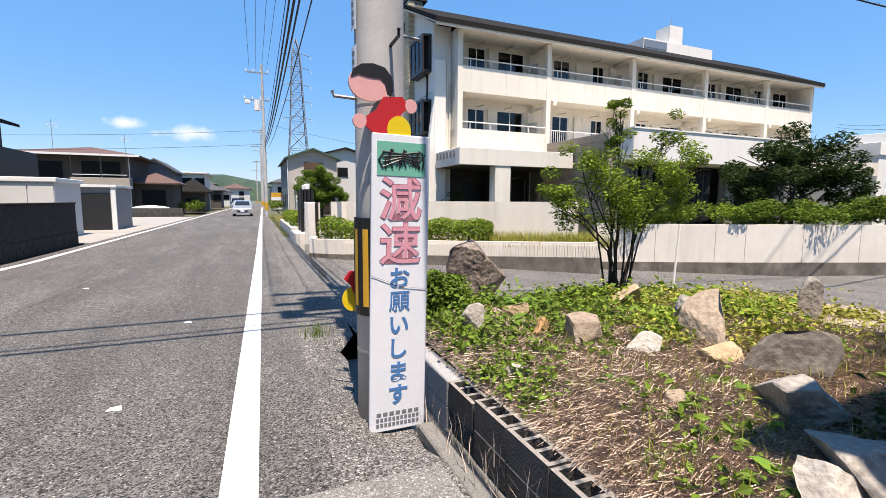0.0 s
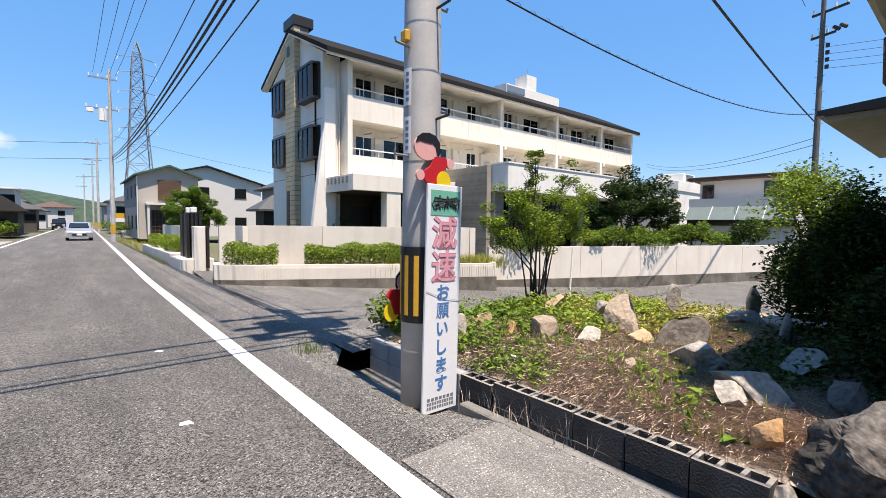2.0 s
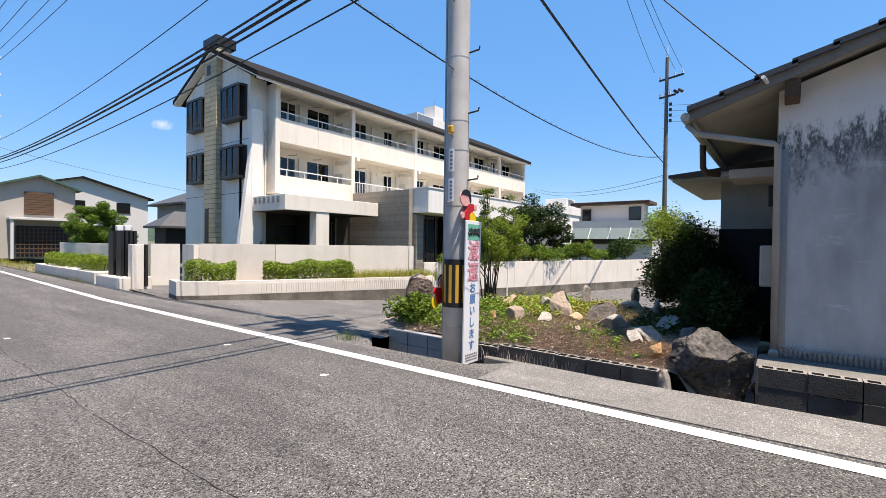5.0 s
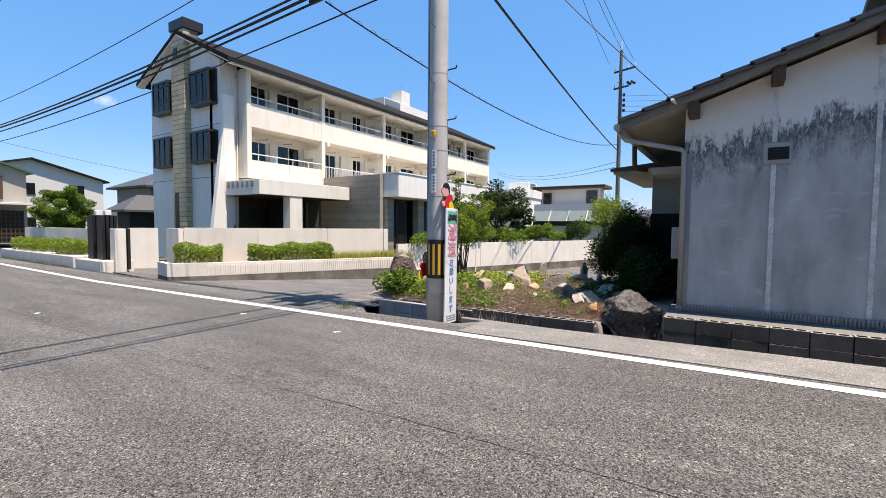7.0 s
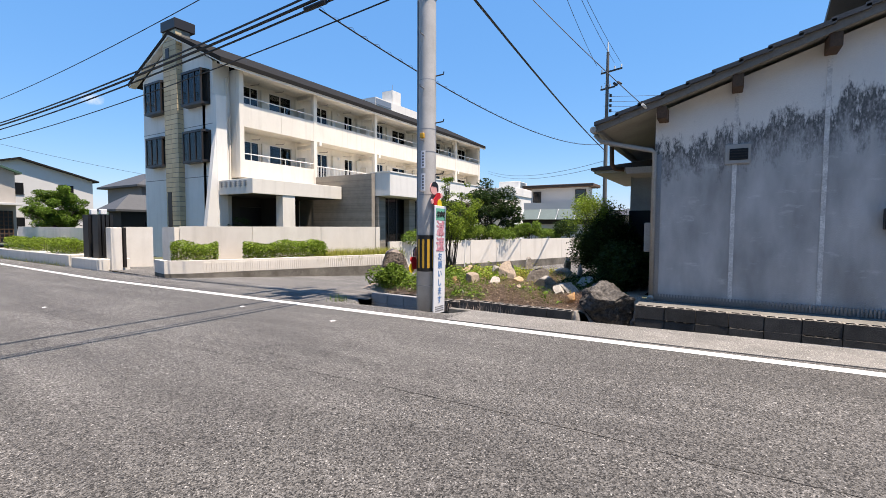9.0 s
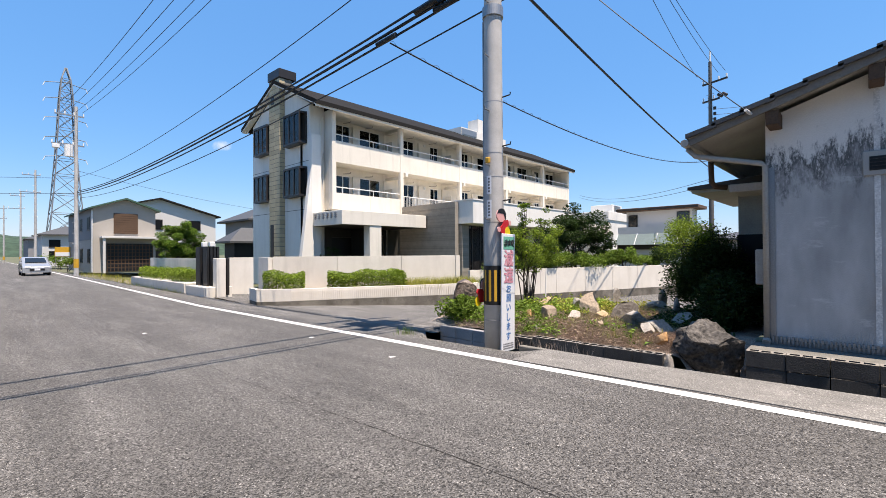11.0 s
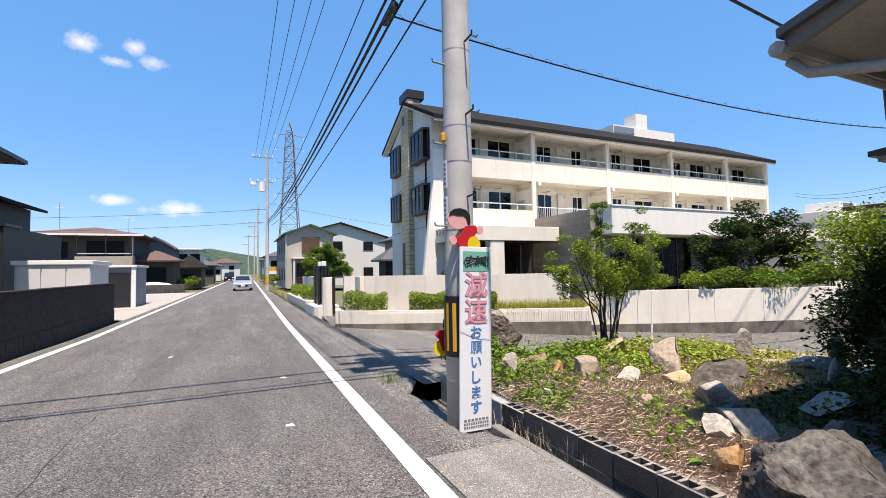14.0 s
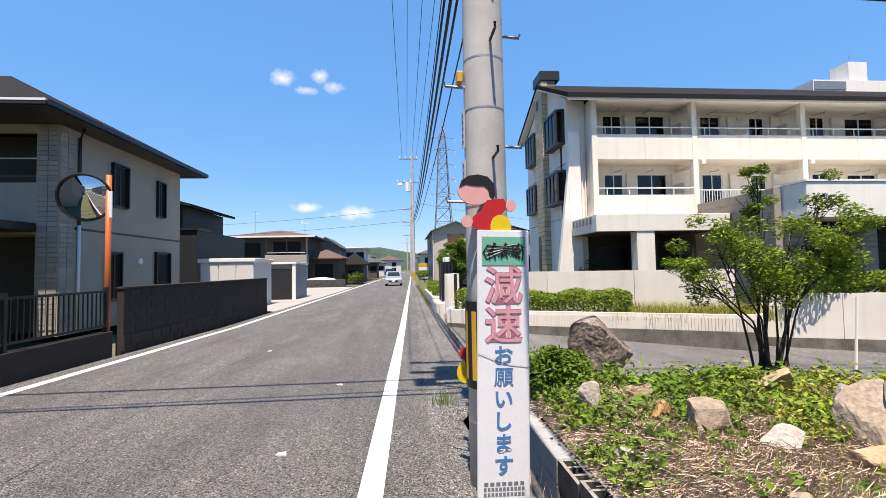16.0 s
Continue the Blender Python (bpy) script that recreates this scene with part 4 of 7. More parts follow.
# ---- clinic garden wall, planters and gate ----
def run_wall(name, pts, z0f, z1, thick, material, label, cat, piece=None):
    """A wall along plan points, thickness to its left."""
    bm = B()
    for (x0, y0), (x1, y1) in zip(pts, pts[1:]):
        d = Vector((x1 - x0, y1 - y0, 0)).normalized()
        n = Vector((-d.y, d.x, 0)) * thick
        a, b = Vector((x0, y0, 0)), Vector((x1, y1, 0))
        length = (b - a).length
        cuts = [0, length] if not piece else [min(length, piece * k) for k in range(int(length / piece) + 2)]
        for s0, s1 in zip(cuts, cuts[1:]):
            if s1 - s0 < 0.02:
                continue
            p, q = a + d * s0, a + d * (s1 - (0.012 if piece else 0))
            corners = [p, q, q + n, p + n]
            quads(bm, [(c.x, c.y, z0f(c.x, c.y)) for c in corners] + [(c.x, c.y, z1) for c in corners],
                  [(3, 2, 1, 0), (4, 5, 6, 7), (0, 1, 5, 4), (1, 2, 6, 5), (2, 3, 7, 6), (3, 0, 4, 7)])
    return struct(name, bm, material, label, cat)


base = lambda x, y: gz(x, y) - 0.35
LOW = [(9.05, 10.25), (13.0, 8.55), (20.6, 5.75), (30.0, 3.6)]
run_wall("wall_low", LOW, lambda x, y: -0.42, 0.69, 0.18, WALLC, "low cream garden wall above the lane", "wall", 1.72)
run_wall("wall_low_base", [(x - 0.02, y - 0.05) for x, y in LOW], base, -0.40, 0.25, DIRTY, "streaked dark concrete footing of the wall", "wall")
UP = [(2.7, 14.35), (4.4, 12.75), (8.42, 10.25)]
run_wall("wall_upper", UP, base, 1.31, 0.18, WALLC, "smooth cream garden wall at eye height", "wall", 2.4)
run_wall("wall_upper_return", [(8.42, 10.25), (8.9, 11.6)], base, 1.31, 0.18, WALLC, "end of the cream garden wall", "wall")
PL = [(1.55, 13.7), (1.36, 12.75), (2.2, 12.1), (8.2, 9.10), (9.05, 10.1)]
run_wall("planter_wall", PL, lambda x, y: -0.13, 0.27, 0.16, WALLC, "knee-high cream planter wall with ribbed face", "wall")
run_wall("planter_base", [(x - 0.01, y - 0.03) for x, y in PL], base, -0.12, 0.2, DIRTY, "stained footing of the planter wall", "wall")
bm = B()
d = (Vector((8.2, 9.10)) - Vector((2.2, 12.1)))
for k in range(96):
    p = Vector((2.2, 12.1)) + d * (k + 0.15) / 96
    q = Vector((2.2, 12.1)) + d * (k + 0.85) / 96
    n = Vector((d.y, -d.x)).normalized() * 0.018
    quads(bm, [(c.x, c.y, z) for z in (-0.11, 0.20) for c in (p, q, q + n, p + n)], [(3, 2, 1, 0), (4, 5, 6, 7), (0, 1, 5, 4), (1, 2, 6, 5), (2, 3, 7, 6), (3, 0, 4, 7)])
struct("planter_ribs", bm, WALLC, "upright ribs on the planter wall", "wall")
bm = B()
quads(bm, [(1.5, 13.6, 0.12), (1.5, 12.8, 0.12), (2.25, 12.25, 0.12), (8.15, 9.3, 0.12), (8.9, 10.1, 0.12), (8.4, 10.4, 0.12), (4.5, 12.9, 0.12), (2.8, 14.4, 0.12)], [(0, 1, 2, 3, 4, 5, 6, 7)])
struct("planter_soil", bm, SOIL, "dry soil in the planter", "soil")

bm = B()
box(bm, 1.30, 17.1, -0.7, 2.35, 19.2, 0.12, 0.015)
struct("gate_planter", bm, WALLC, "cream planter box beneath the gate pillars", "planter")
solo("gate_post", box(B(), 1.70, 16.95, -0.7, 2.05, 17.35, 1.25, 0.015), WALLC, "cream stucco gate post", "gate post")
for y in (17.75, 18.55):
    t = thing("gate_pillar", "black slatted gate pillar with a white cube lamp", "gate pillar", "gate pillars")
    for k in range(4):
        part("slat", box(B(), 1.62 + 0.13 * k, y, 0.12, 1.71 + 0.13 * k, y + 0.45, 1.72), BLACK, t)
    part("lamp", box(B(), 1.78, y + 0.12, 1.72, 1.98, y + 0.32, 1.92, 0.02), WHITE_METAL, t, "white cube lamp")
gate = thing("sliding_gate", "dark brown metal gate leaf, open", "gate")
part("frame", box(B(), 2.08, 16.9, -0.2, 2.16, 17.1, 1.25), BROWN_METAL, gate)
for k in range(7):
    part("bar", box(B(), 2.12, 17.12 + 0.10 * k, -0.15, 2.18, 17.18 + 0.10 * k, 1.2), BROWN_METAL, gate)
bm = B()
box(bm, 1.40, 19.75, -0.7, 2.35, 28.5, 0.18, 0.015)
struct("street_planter", bm, WALLC, "long low cream planter along the street", "planter")
struct("wall_street", box(B(), 2.36, 19.2, -0.7, 2.52, 28.6, 1.22), WALLC, "cream wall behind the street planter", "wall")
struct("wall_court", box(B(), 2.9, 18.75, -0.7, 3.95, 18.9, 1.26), WALLC, "cream wall across the forecourt", "wall")
struct("wall_court_panel", box(B(), 2.55, 14.4, -0.7, 2.75, 15.2, 1.28), WALLC, "cream wall end with the letter box", "wall")


def hedge(label, x0, y0, x1, y1, z0, z1, width, material, seed, n=2600):
    rng = np.random.default_rng(seed)
    s = rng.uniform(0, 1, n)
    w = rng.uniform(-1, 1, n)
    h = rng.uniform(0, 1, n) ** 0.6
    d = np.array((x1 - x0, y1 - y0))
    L = np.linalg.norm(d)
    nrm = np.array((-d[1], d[0])) / L
    bulge = 1 - 0.35 * np.abs(2 * s - 1) ** 6
    top = z0 + (z1 - z0) * (0.88 + 0.12 * np.sin(s * L * 4.1 + seed) * np.sin(s * L * 1.7))
    pos = np.stack([x0 + d[0] * s + nrm[0] * w * width / 2 * bulge, y0 + d[1] * s + nrm[1] * w * width / 2 * bulge,
                    z0 + (top - z0) * h * (1 - 0.22 * np.abs(w) ** 3)], 1)
    t = thing("hedge", label, "hedge", "clipped hedges")
    lv = leaves("foliage", pos, 0.09, material, rng)
    lv.parent = t
    for k in range(int(L / 0.3) + 1):
        p = np.array((x0, y0)) + d * (k + 0.5) / (int(L / 0.3) + 1)
        part("stem", tube(B(), [(p[0], p[1], z0 - 0.05), (p[0] + 0.05, p[1], z0 + (z1 - z0) * 0.7)], 0.015, 5), BARK, t)
    return t


hedge("clipped bright green box hedge in the cream planter", 1.75, 13.1, 2.9, 12.45, 0.10, 0.94, 1.0, LEAF_LIGHT, 1, 3600)
hedge("long clipped bright green hedge before the cream wall", 3.6, 12.15, 6.0, 10.80, 0.10, 0.90, 0.95, LEAF_LIGHT, 2, 8000)
hedge("clipped hedge in the street planter", 1.9, 20.3, 1.9, 22.6, 0.15, 0.86, 0.85, LEAF_LIGHT, 3, 3200)
hedge("clipped hedge in the street planter", 1.9, 23.4, 1.9, 27.8, 0.15, 0.82, 0.85, LEAF_LIGHT, 4, 4200)


def grass(name, spots, height, material, rng, label):
    """Thin bent blades from the spots."""
    c = np.array(spots, dtype=float)
    n = len(c)
    a = rng.uniform(0, 2 * math.pi, n)
    h = height * rng.uniform(0.5, 1.3, n)
    lean = rng.uniform(0.1, 0.6, n) * h
    side = np.stack([-np.sin(a), np.cos(a), 0 * a], 1) * (0.0015 + 0.008 * height)
    out = np.stack([np.cos(a), np.sin(a), 0 * a], 1)
    mid = c + out * (lean * 0.35)[:, None] + np.array((0, 0, 1)) * (h * 0.6)[:, None]
    tip = c + out * lean[:, None] + np.array((0, 0, 1)) * h[:, None]
    v = np.stack([c - side, c + side, mid + side * 0.7, mid - side * 0.7, tip], 1)
    me = bpy.data.meshes.new(name)
    me.from_pydata(v.reshape(-1, 3).tolist(), [], [f for i in range(n) for f in ((5 * i, 5 * i + 1, 5 * i + 2, 5 * i + 3), (5 * i + 3, 5 * i + 2, 5 * i + 4))])
    me.materials.append(material)
    return tagged(new(name, me), label, "grass", kind="stuff")


rng = np.random.default_rng(21)
n = 5200
s = rng.uniform(0, 1, n)
grass("planter_grass", np.stack([5.7 + 3.0 * s + rng.normal(0, 0.2, n), 10.9 - 1.25 * s + rng.normal(0, 0.25, n), 0.11 + 0 * s], 1), 0.36, LEAF_YELLOW, rng, "dry yellow-green grass in the planter")

# ---- rock garden beside the pole ----
def soil_z(x, y):
    """The mounded garden bed."""
    edge = min(max((x - 1.40) / 0.5, 0), 1)
    rise = 0.02 + 0.14 * edge + 0.05 * min(max((x - 2) / 2, 0), 1)
    fall = 0.50 * min(max((y - 3.9) / 1.0, 0), 1) * min(max((x - 2) / 3, 0), 1) + 0.22 * min(max((x - 4.6) / 2.5, 0), 1)
    dip = 0.45 * min(max((0.35 - y) / 0.3, 0), 1) * min(max((2.6 - x) / 0.6, 0), 1)
    return rise - fall - dip + 0.05 * noise.noise((x * 1.3, y * 1.3, 3)) + 0.02 * noise.noise((x * 5, y * 5, 8))


bm = B()
nx, ny = 64, 56
grid = []
for j in range(ny + 1):
    row = []
    for i in range(nx + 1):
        y = -0.34 + 5.34 * j / ny
        x = 1.42 + (7.2 - 1.42) * i / nx
        row.append(bm.verts.new((x, y, soil_z(x, y))))
    grid.append(row)
for r0, r1 in zip(grid, grid[1:]):
    for i in range(nx):
        bm.faces.new((r0[i], r0[i + 1], r1[i + 1], r1[i]))
struct("garden_soil", bm, SOIL, "dry brown garden soil strewn with straw", "soil", smooth=True)

rng = np.random.default_rng(31)
n = 150000
x = 1.45 + rng.beta(1.1, 1.6, n) * 3.6
y = rng.uniform(0.4, 4.3, n)
keep = rng.uniform(0, 1, n) < np.array([0.6 + 0.9 * max(0, noise.noise((a * 0.9, b * 0.9, 1)) + 0.2) for a, b in zip(x, y)])
x, y = x[keep], y[keep]
n = len(x)
a = rng.uniform(0, math.pi, n)
L, w = rng.uniform(0.05, 0.27, n), rng.uniform(0.0005, 0.0012, n)
z = np.array([soil_z(p, q) for p, q in zip(x, y)]) + rng.uniform(0.004, 0.045, n)
dx, dy, dz = np.cos(a) * L / 2, np.sin(a) * L / 2, rng.normal(0, 0.02, n)
sx, sy = -np.sin(a) * w, np.cos(a) * w
v = np.stack([np.stack([x - dx - sx, y - dy - sy, z - dz], 1), np.stack([x + dx - sx, y + dy - sy, z + dz], 1),
              np.stack([x + dx + sx, y + dy + sy, z + dz + 0.004], 1), np.stack([x - dx + sx, y - dy + sy, z - dz + 0.004], 1)], 1)
me = bpy.data.meshes.new("dry_straw")
me.from_pydata(v.reshape(-1, 3).tolist(), [], [(4 * i, 4 * i + 1, 4 * i + 2, 4 * i + 3) for i in range(n)])
me.materials.append(STRAW)
tagged(new("dry_straw", me), "pale dry straw and stalks on the soil", "straw", kind="stuff")


def rock(x, y, w, h, material, label, seed, deep=0.75, turn=0.0, sink=0.06, z=None, tilt=0.0, planes=(), chance=8, level=4, rugged=0.7):
    """A broken stone: a ball cut by planes and roughened."""
    r = random.Random(seed)
    bm = B()
    bmesh.ops.create_icosphere(bm, subdivisions=level, radius=1)
    cuts = []
    for _ in range(chance):
        q = Vector((r.gauss(0, 1), r.gauss(0, 1), r.gauss(0, 0.8))).normalized()
        cuts.append((q, r.uniform(0.34, 0.68)))
    cuts += [(Vector(q).normalized(), d) for q, d in planes]
    off = Vector((r.uniform(0, 50), r.uniform(0, 50), 0))
    for v in bm.verts:
        p = v.co.copy()
        for q, d in cuts:
            e = p.dot(q) - d
            if e > 0:
                p -= q * e
        p += p.normalized() * rugged * (0.05 * noise.noise(p * 1.7 + off) + 0.045 * noise.noise(p * 4.5 + off) + 0.025 * noise.noise(p * 11 + off) + 0.012 * noise.noise(p * 24 + off))
        v.co = p
    ext = [max(abs(v.co[k]) for v in bm.verts) for k in range(3)]
    lo = min(v.co.z for v in bm.verts)
    hi = max(v.co.z for v in bm.verts)
    for v in bm.verts:
        v.co = Vector((v.co.x / ext[0] * w / 2, v.co.y / ext[1] * w * deep / 2, (v.co.z - lo) / (hi - lo) * (h + sink) - sink))
    ob = solo("rock", bm, material, label, "rock", "garden rocks", smooth=False)
    ob.matrix_basis = pose(x, y, soil_z(x, y) if z is None else z, tilt, 0, turn)
    return ob


rock(2.55, 4.95, 0.95, 0.76, ROCK_RUST, "large reddish brown boulder behind the pole", 35, 0.8, 20, 0.25, level=5, chance=9)
rock(1.80, 3.55, 0.26, 0.28, ROCK_GREY, "grey angular rock half hidden by weeds", 2)
rock(2.36, 3.74, 0.29, 0.18, ROCK_TAN, "small tan rock among weeds", 3)
rock(2.20, 3.16, 0.26, 0.18, ROCK_ORANGE, "small orange-brown rock among weeds", 4)
rock(2.45, 2.85, 0.33, 0.26, ROCK_BROWN, "rounded grey-brown rock among weeds", 5)
rock(3.72, 3.67, 0.50, 0.25, ROCK_TAN, "flat tan rock among green weeds", 6, 0.6)
rock(2.76, 2.52, 0.36, 0.17, ROCK_PALE, "low pale rock in the soil", 7)
rock(3.72, 2.92, 0.30, 0.28, ROCK_PALE, "pale upright rock among green weeds", 8)
rock(3.36, 2.44, 0.60, 0.42, ROCK_BROWN, "angular brown boulder with a flat dark face", 9, 0.8, 30)
rock(3.06, 2.16, 0.44, 0.16, ROCK_TAN, "low tan rock under the brown boulder", 10)
rock(3.22, 1.80, 0.62, 0.32, ROCK_DARK, "dark brown rough boulder among weeds", 11, 0.7, -20)
rock(2.66, 1.40, 0.82, 0.27, ROCK_GREY, "long light grey slab of rock", 12, 0.42, 58)
rock(2.25, 0.88, 0.60, 0.22, ROCK_GREY, "long grey rock in the soil", 13, 0.6, 50)
rock(1.98, 0.92, 0.30, 0.20, ROCK_PALE, "pale pinkish rock at the garden edge", 14)
rock(5.12, 2.66, 0.36, 0.46, ROCK_GREY, "upright grey standing stone", 15, 0.5)
rock(1.65, 2.61, 0.16, 0.12, ROCK_PALE, "small pale stone in the soil", 16)
rock(2.13, 1.74, 0.16, 0.11, ROCK_BROWN, "small brown stone in the straw", 17)
rock(1.66, 0.62, 0.26, 0.21, ROCK_ORANGE, "orange-brown weathered rock at the garden edge", 18)
rock(1.40, 0.44, 0.30, 0.30, ROCK_GREY, "weathered grey stone set at the end of the blocks", 29, 0.8, 40, 0.2, -0.24)
rock(4.00, 1.08, 0.24, 0.34, ROCK_GREY, "upright grey rock in the shade", 20, 0.5)
rock(3.16, 0.80, 0.50, 0.20, ROCK_GREY, "flat grey rock in the shade", 21)
rock(5.70, 1.86, 0.34, 0.50, ROCK_BROWN, "tall brown rock by the lane", 22, 0.5)
rock(4.9, 1.7, 0.55, 0.18, ROCK_GREY, "flat grey rock by the lane", 23)
rock(1.66, 0.07, 0.94, 0.76, ROCK_BIG, "big dark grey boulder at the corner of the garden", 47, 0.92, 0, 0.15, -0.24, chance=12, level=5, rugged=1.35,
     planes=(((-1, -0.2, -0.40), 0.34), ((-0.6, -0.8, -0.25), 0.42), ((-0.8, 0.6, 0.35), 0.50), ((-0.35, 0.2, 0.92), 0.58), ((0.1, -0.5, 0.86), 0.50), ((0.3, 0.7, 0.6), 0.5), ((0.9, 0, 0.4), 0.6)))
rock(2.15, -0.32, 0.26, 0.24, ROCK_GREY, "grey stone at the foot of the house wall", 25)
rock(2.5, 0.35, 0.4, 0.22, ROCK_DARK, "dark stone in the shade", 26)

# weeds: small rosettes of leaves, thicker towards the back
rng = np.random.default_rng(41)


def weeds(name, n, xlo, xhi, ylo, yhi, size, per, spread, material, label, thr):
    spots = []
    while len(spots) < n * per:
        x, y = rng.uniform(xlo, xhi), rng.uniform(ylo, yhi)
        if noise.noise((x * 1.1 + 7, y * 1.1, 5)) < thr:
            continue
        z = soil_z(x, y)
        h = rng.uniform(0.4, 1.4) * spread
        for _ in range(per):
            spots.append((x + rng.normal(0, spread * 0.45), y + rng.normal(0, spread * 0.45), z + 0.01 + abs(rng.normal(0, 0.5)) * h))
    ob = leaves(name, spots, size, material, rng, 0.45, 0.5)
    return tagged(ob, label, "weeds", kind="stuff")


weeds("weeds", 95, 1.5, 4.2, 0.6, 3.4, 0.07, 17, 0.085, LEAF_MID, "low green weeds scattered on the soil", 0.0)
weeds("weeds", 85, 1.5, 3.6, 2.4, 4.0, 0.06, 24, 0.12, LEAF_MID, "low green weeds between the rocks", -0.2)
weeds("weeds", 200, 2.9, 5.2, 2.0, 4.4, 0.075, 16, 0.13, LEAF_LIGHT, "bright green leafy weeds on the bank", -0.25)
weeds("weeds", 330, 2.9, 6.4, 1.9, 4.5, 0.06, 22, 0.13, LEAF_YELLOW, "yellow-green weeds on the bank", -0.35)
weeds("weeds", 130, 1.6, 4.6, 3.7, 4.7, 0.09, 18, 0.16, LEAF_MID, "broad-leaved weeds behind the pole", -0.5)
weeds("weeds", 26, 1.6, 2.9, 0.9, 1.7, 0.05, 14, 0.08, LEAF_MID, "green weeds in a strip by the rocks", 0.1)
weeds("weeds", 120, 1.5, 3.3, 3.1, 4.4, 0.07, 22, 0.17, LEAF_MID, "knee-high green weeds near the pole", -0.3)
# these plants are added to darken the shaded soil
weeds("weeds", 260, 2.6, 5.6, 0.0, 1.25, 0.07, 18, 0.14, LEAF_DARK, "dark low plants added to fill the shade under the shrub", -0.6)
weeds("weeds", 30, 1.45, 1.75, 2.2, 3.0, 0.06, 22, 0.12, LEAF_MID, "green weeds beside the blocks", -0.5)
n = 4200
gx, gy = rng.uniform(1.48, 5.2, n), rng.uniform(0.6, 4.5, n)
grass("weed_grass", [(p, q, soil_z(p, q)) for p, q in zip(gx, gy)], 0.13, LEAF_YELLOW, rng, "thin dry grass in the garden")
n = 90
gx, gy = rng.uniform(0.9, 1.18, n), np.concatenate([rng.normal(1.75, 0.25, n // 2), rng.normal(2.35, 0.2, n - n // 2)])
grass("gutter_grass", [(p, q, -0.1) for p, q in zip(gx, gy)], 0.17, STRAW, rng, "tufts of dry grass in the gutter")
n = 90
grass("tuft", np.stack([rng.normal(0.55, 0.08, n), rng.normal(4.75, 0.10, n), -0.08 + 0 * np.zeros(n)], 1), 0.13, LEAF_MID, rng, "green tuft at the edge of the asphalt")


def bush(label, c, radii, n, size, material, seed, stems=5, lumps=9):
    rng = np.random.default_rng(seed)
    t = thing("bush", label, "bush")
    pts = []
    for k in range(lumps):
        d = rng.normal(size=3)
        d /= np.linalg.norm(d)
        d[2] = abs(d[2]) * 0.9 - 0.15
        pts.append(cloud_spots(rng, n // lumps, np.array(c) + d * np.array(radii) * rng.uniform(0.45, 0.85), np.array(radii) * rng.uniform(0.22, 0.6) * (1.0 if lumps < 20 else 0.75), 0.2))
    lv = leaves("foliage", np.concatenate(pts), size, material, rng)
    lv.parent = t
    for k in range(stems):
        e = np.array(c) + rng.normal(0, 0.35, 3) * np.array(radii)
        g = np.array((c[0] + rng.normal(0, 0.1), c[1] + rng.normal(0, 0.1), c[2] - radii[2] * 1.05))
        part("stem", tube(B(), [tuple(g), tuple((g + e) / 2 + rng.normal(0, 0.05, 3)), tuple(e)], 0.022, 6, 0.008), BARK, t)
    return t


def dock(x, y, n, size, seed):
    """A rosette of long arching leaves, each with a folded midrib."""
    rng = np.random.default_rng(seed)
    t = thing("broad_leaved_weed", "rosette of long broad green weed leaves", "weed", "broad-leaved weeds")
    z = soil_z(x, y)
    t.matrix_basis = pose(x, y, z)
    for k in range(n):
        bm = B()
        a = 2 * math.pi * k / n + rng.normal(0, 0.3)
        L = size * rng.uniform(0.7, 1.25)
        rise, w = rng.uniform(0.5, 1.1), L * 0.17
        out, side = Vector((math.cos(a), math.sin(a), 0)), Vector((-math.sin(a), math.cos(a), 0))
        rows = []
        for u, f in ((0.05, 0.15), (0.3, 0.8), (0.55, 1.0), (0.8, 0.7), (1.0, 0.05)):
            c = out * L * u * 0.85 + Vector((0, 0, L * (rise * u - 0.75 * rise * u * u)))
            rows.append([bm.verts.new(c + side * w * f + Vector((0, 0, 0.15 * w))), bm.verts.new(c), bm.verts.new(c - side * w * f + Vector((0, 0, 0.15 * w)))])
        for p, q in zip(rows, rows[1:]):
            for i in range(2):
                bm.faces.new((p[i], p[i + 1], q[i + 1], q[i]))
        part("leaf", bm, LEAF_DOCK, t)
    return t


for k, (x, y, n, size) in enumerate(((2.65, 4.05, 13, 0.34), (3.85, 4.45, 14, 0.36), (5.2, 3.85, 12, 0.30), (1.75, 3.25, 9, 0.22), (3.05, 3.35, 10, 0.24), (4.6, 3.5, 11, 0.28), (2.15, 3.55, 9, 0.24), (4.35, 2.9, 10, 0.26),
                                     (2.05, 2.05, 8, 0.16), (2.55, 1.75, 8, 0.17), (3.3, 4.1, 11, 0.26), (5.7, 3.2, 10, 0.28), (1.95, 1.05, 8, 0.18), (1.62, 0.75, 8, 0.16))):
    dock(x, y, n, size, 300 + k)
bush("dense bright green shrub beside the concrete pole", (1.75, 4.45, 0.32), (0.48, 0.42, 0.42), 3200, 0.075, LEAF_MID, 51)
bush("low leafy shrub at the foot of the slender tree", (4.3, 4.6, 0.05), (0.6, 0.4, 0.32), 1500, 0.09, LEAF_MID, 52)


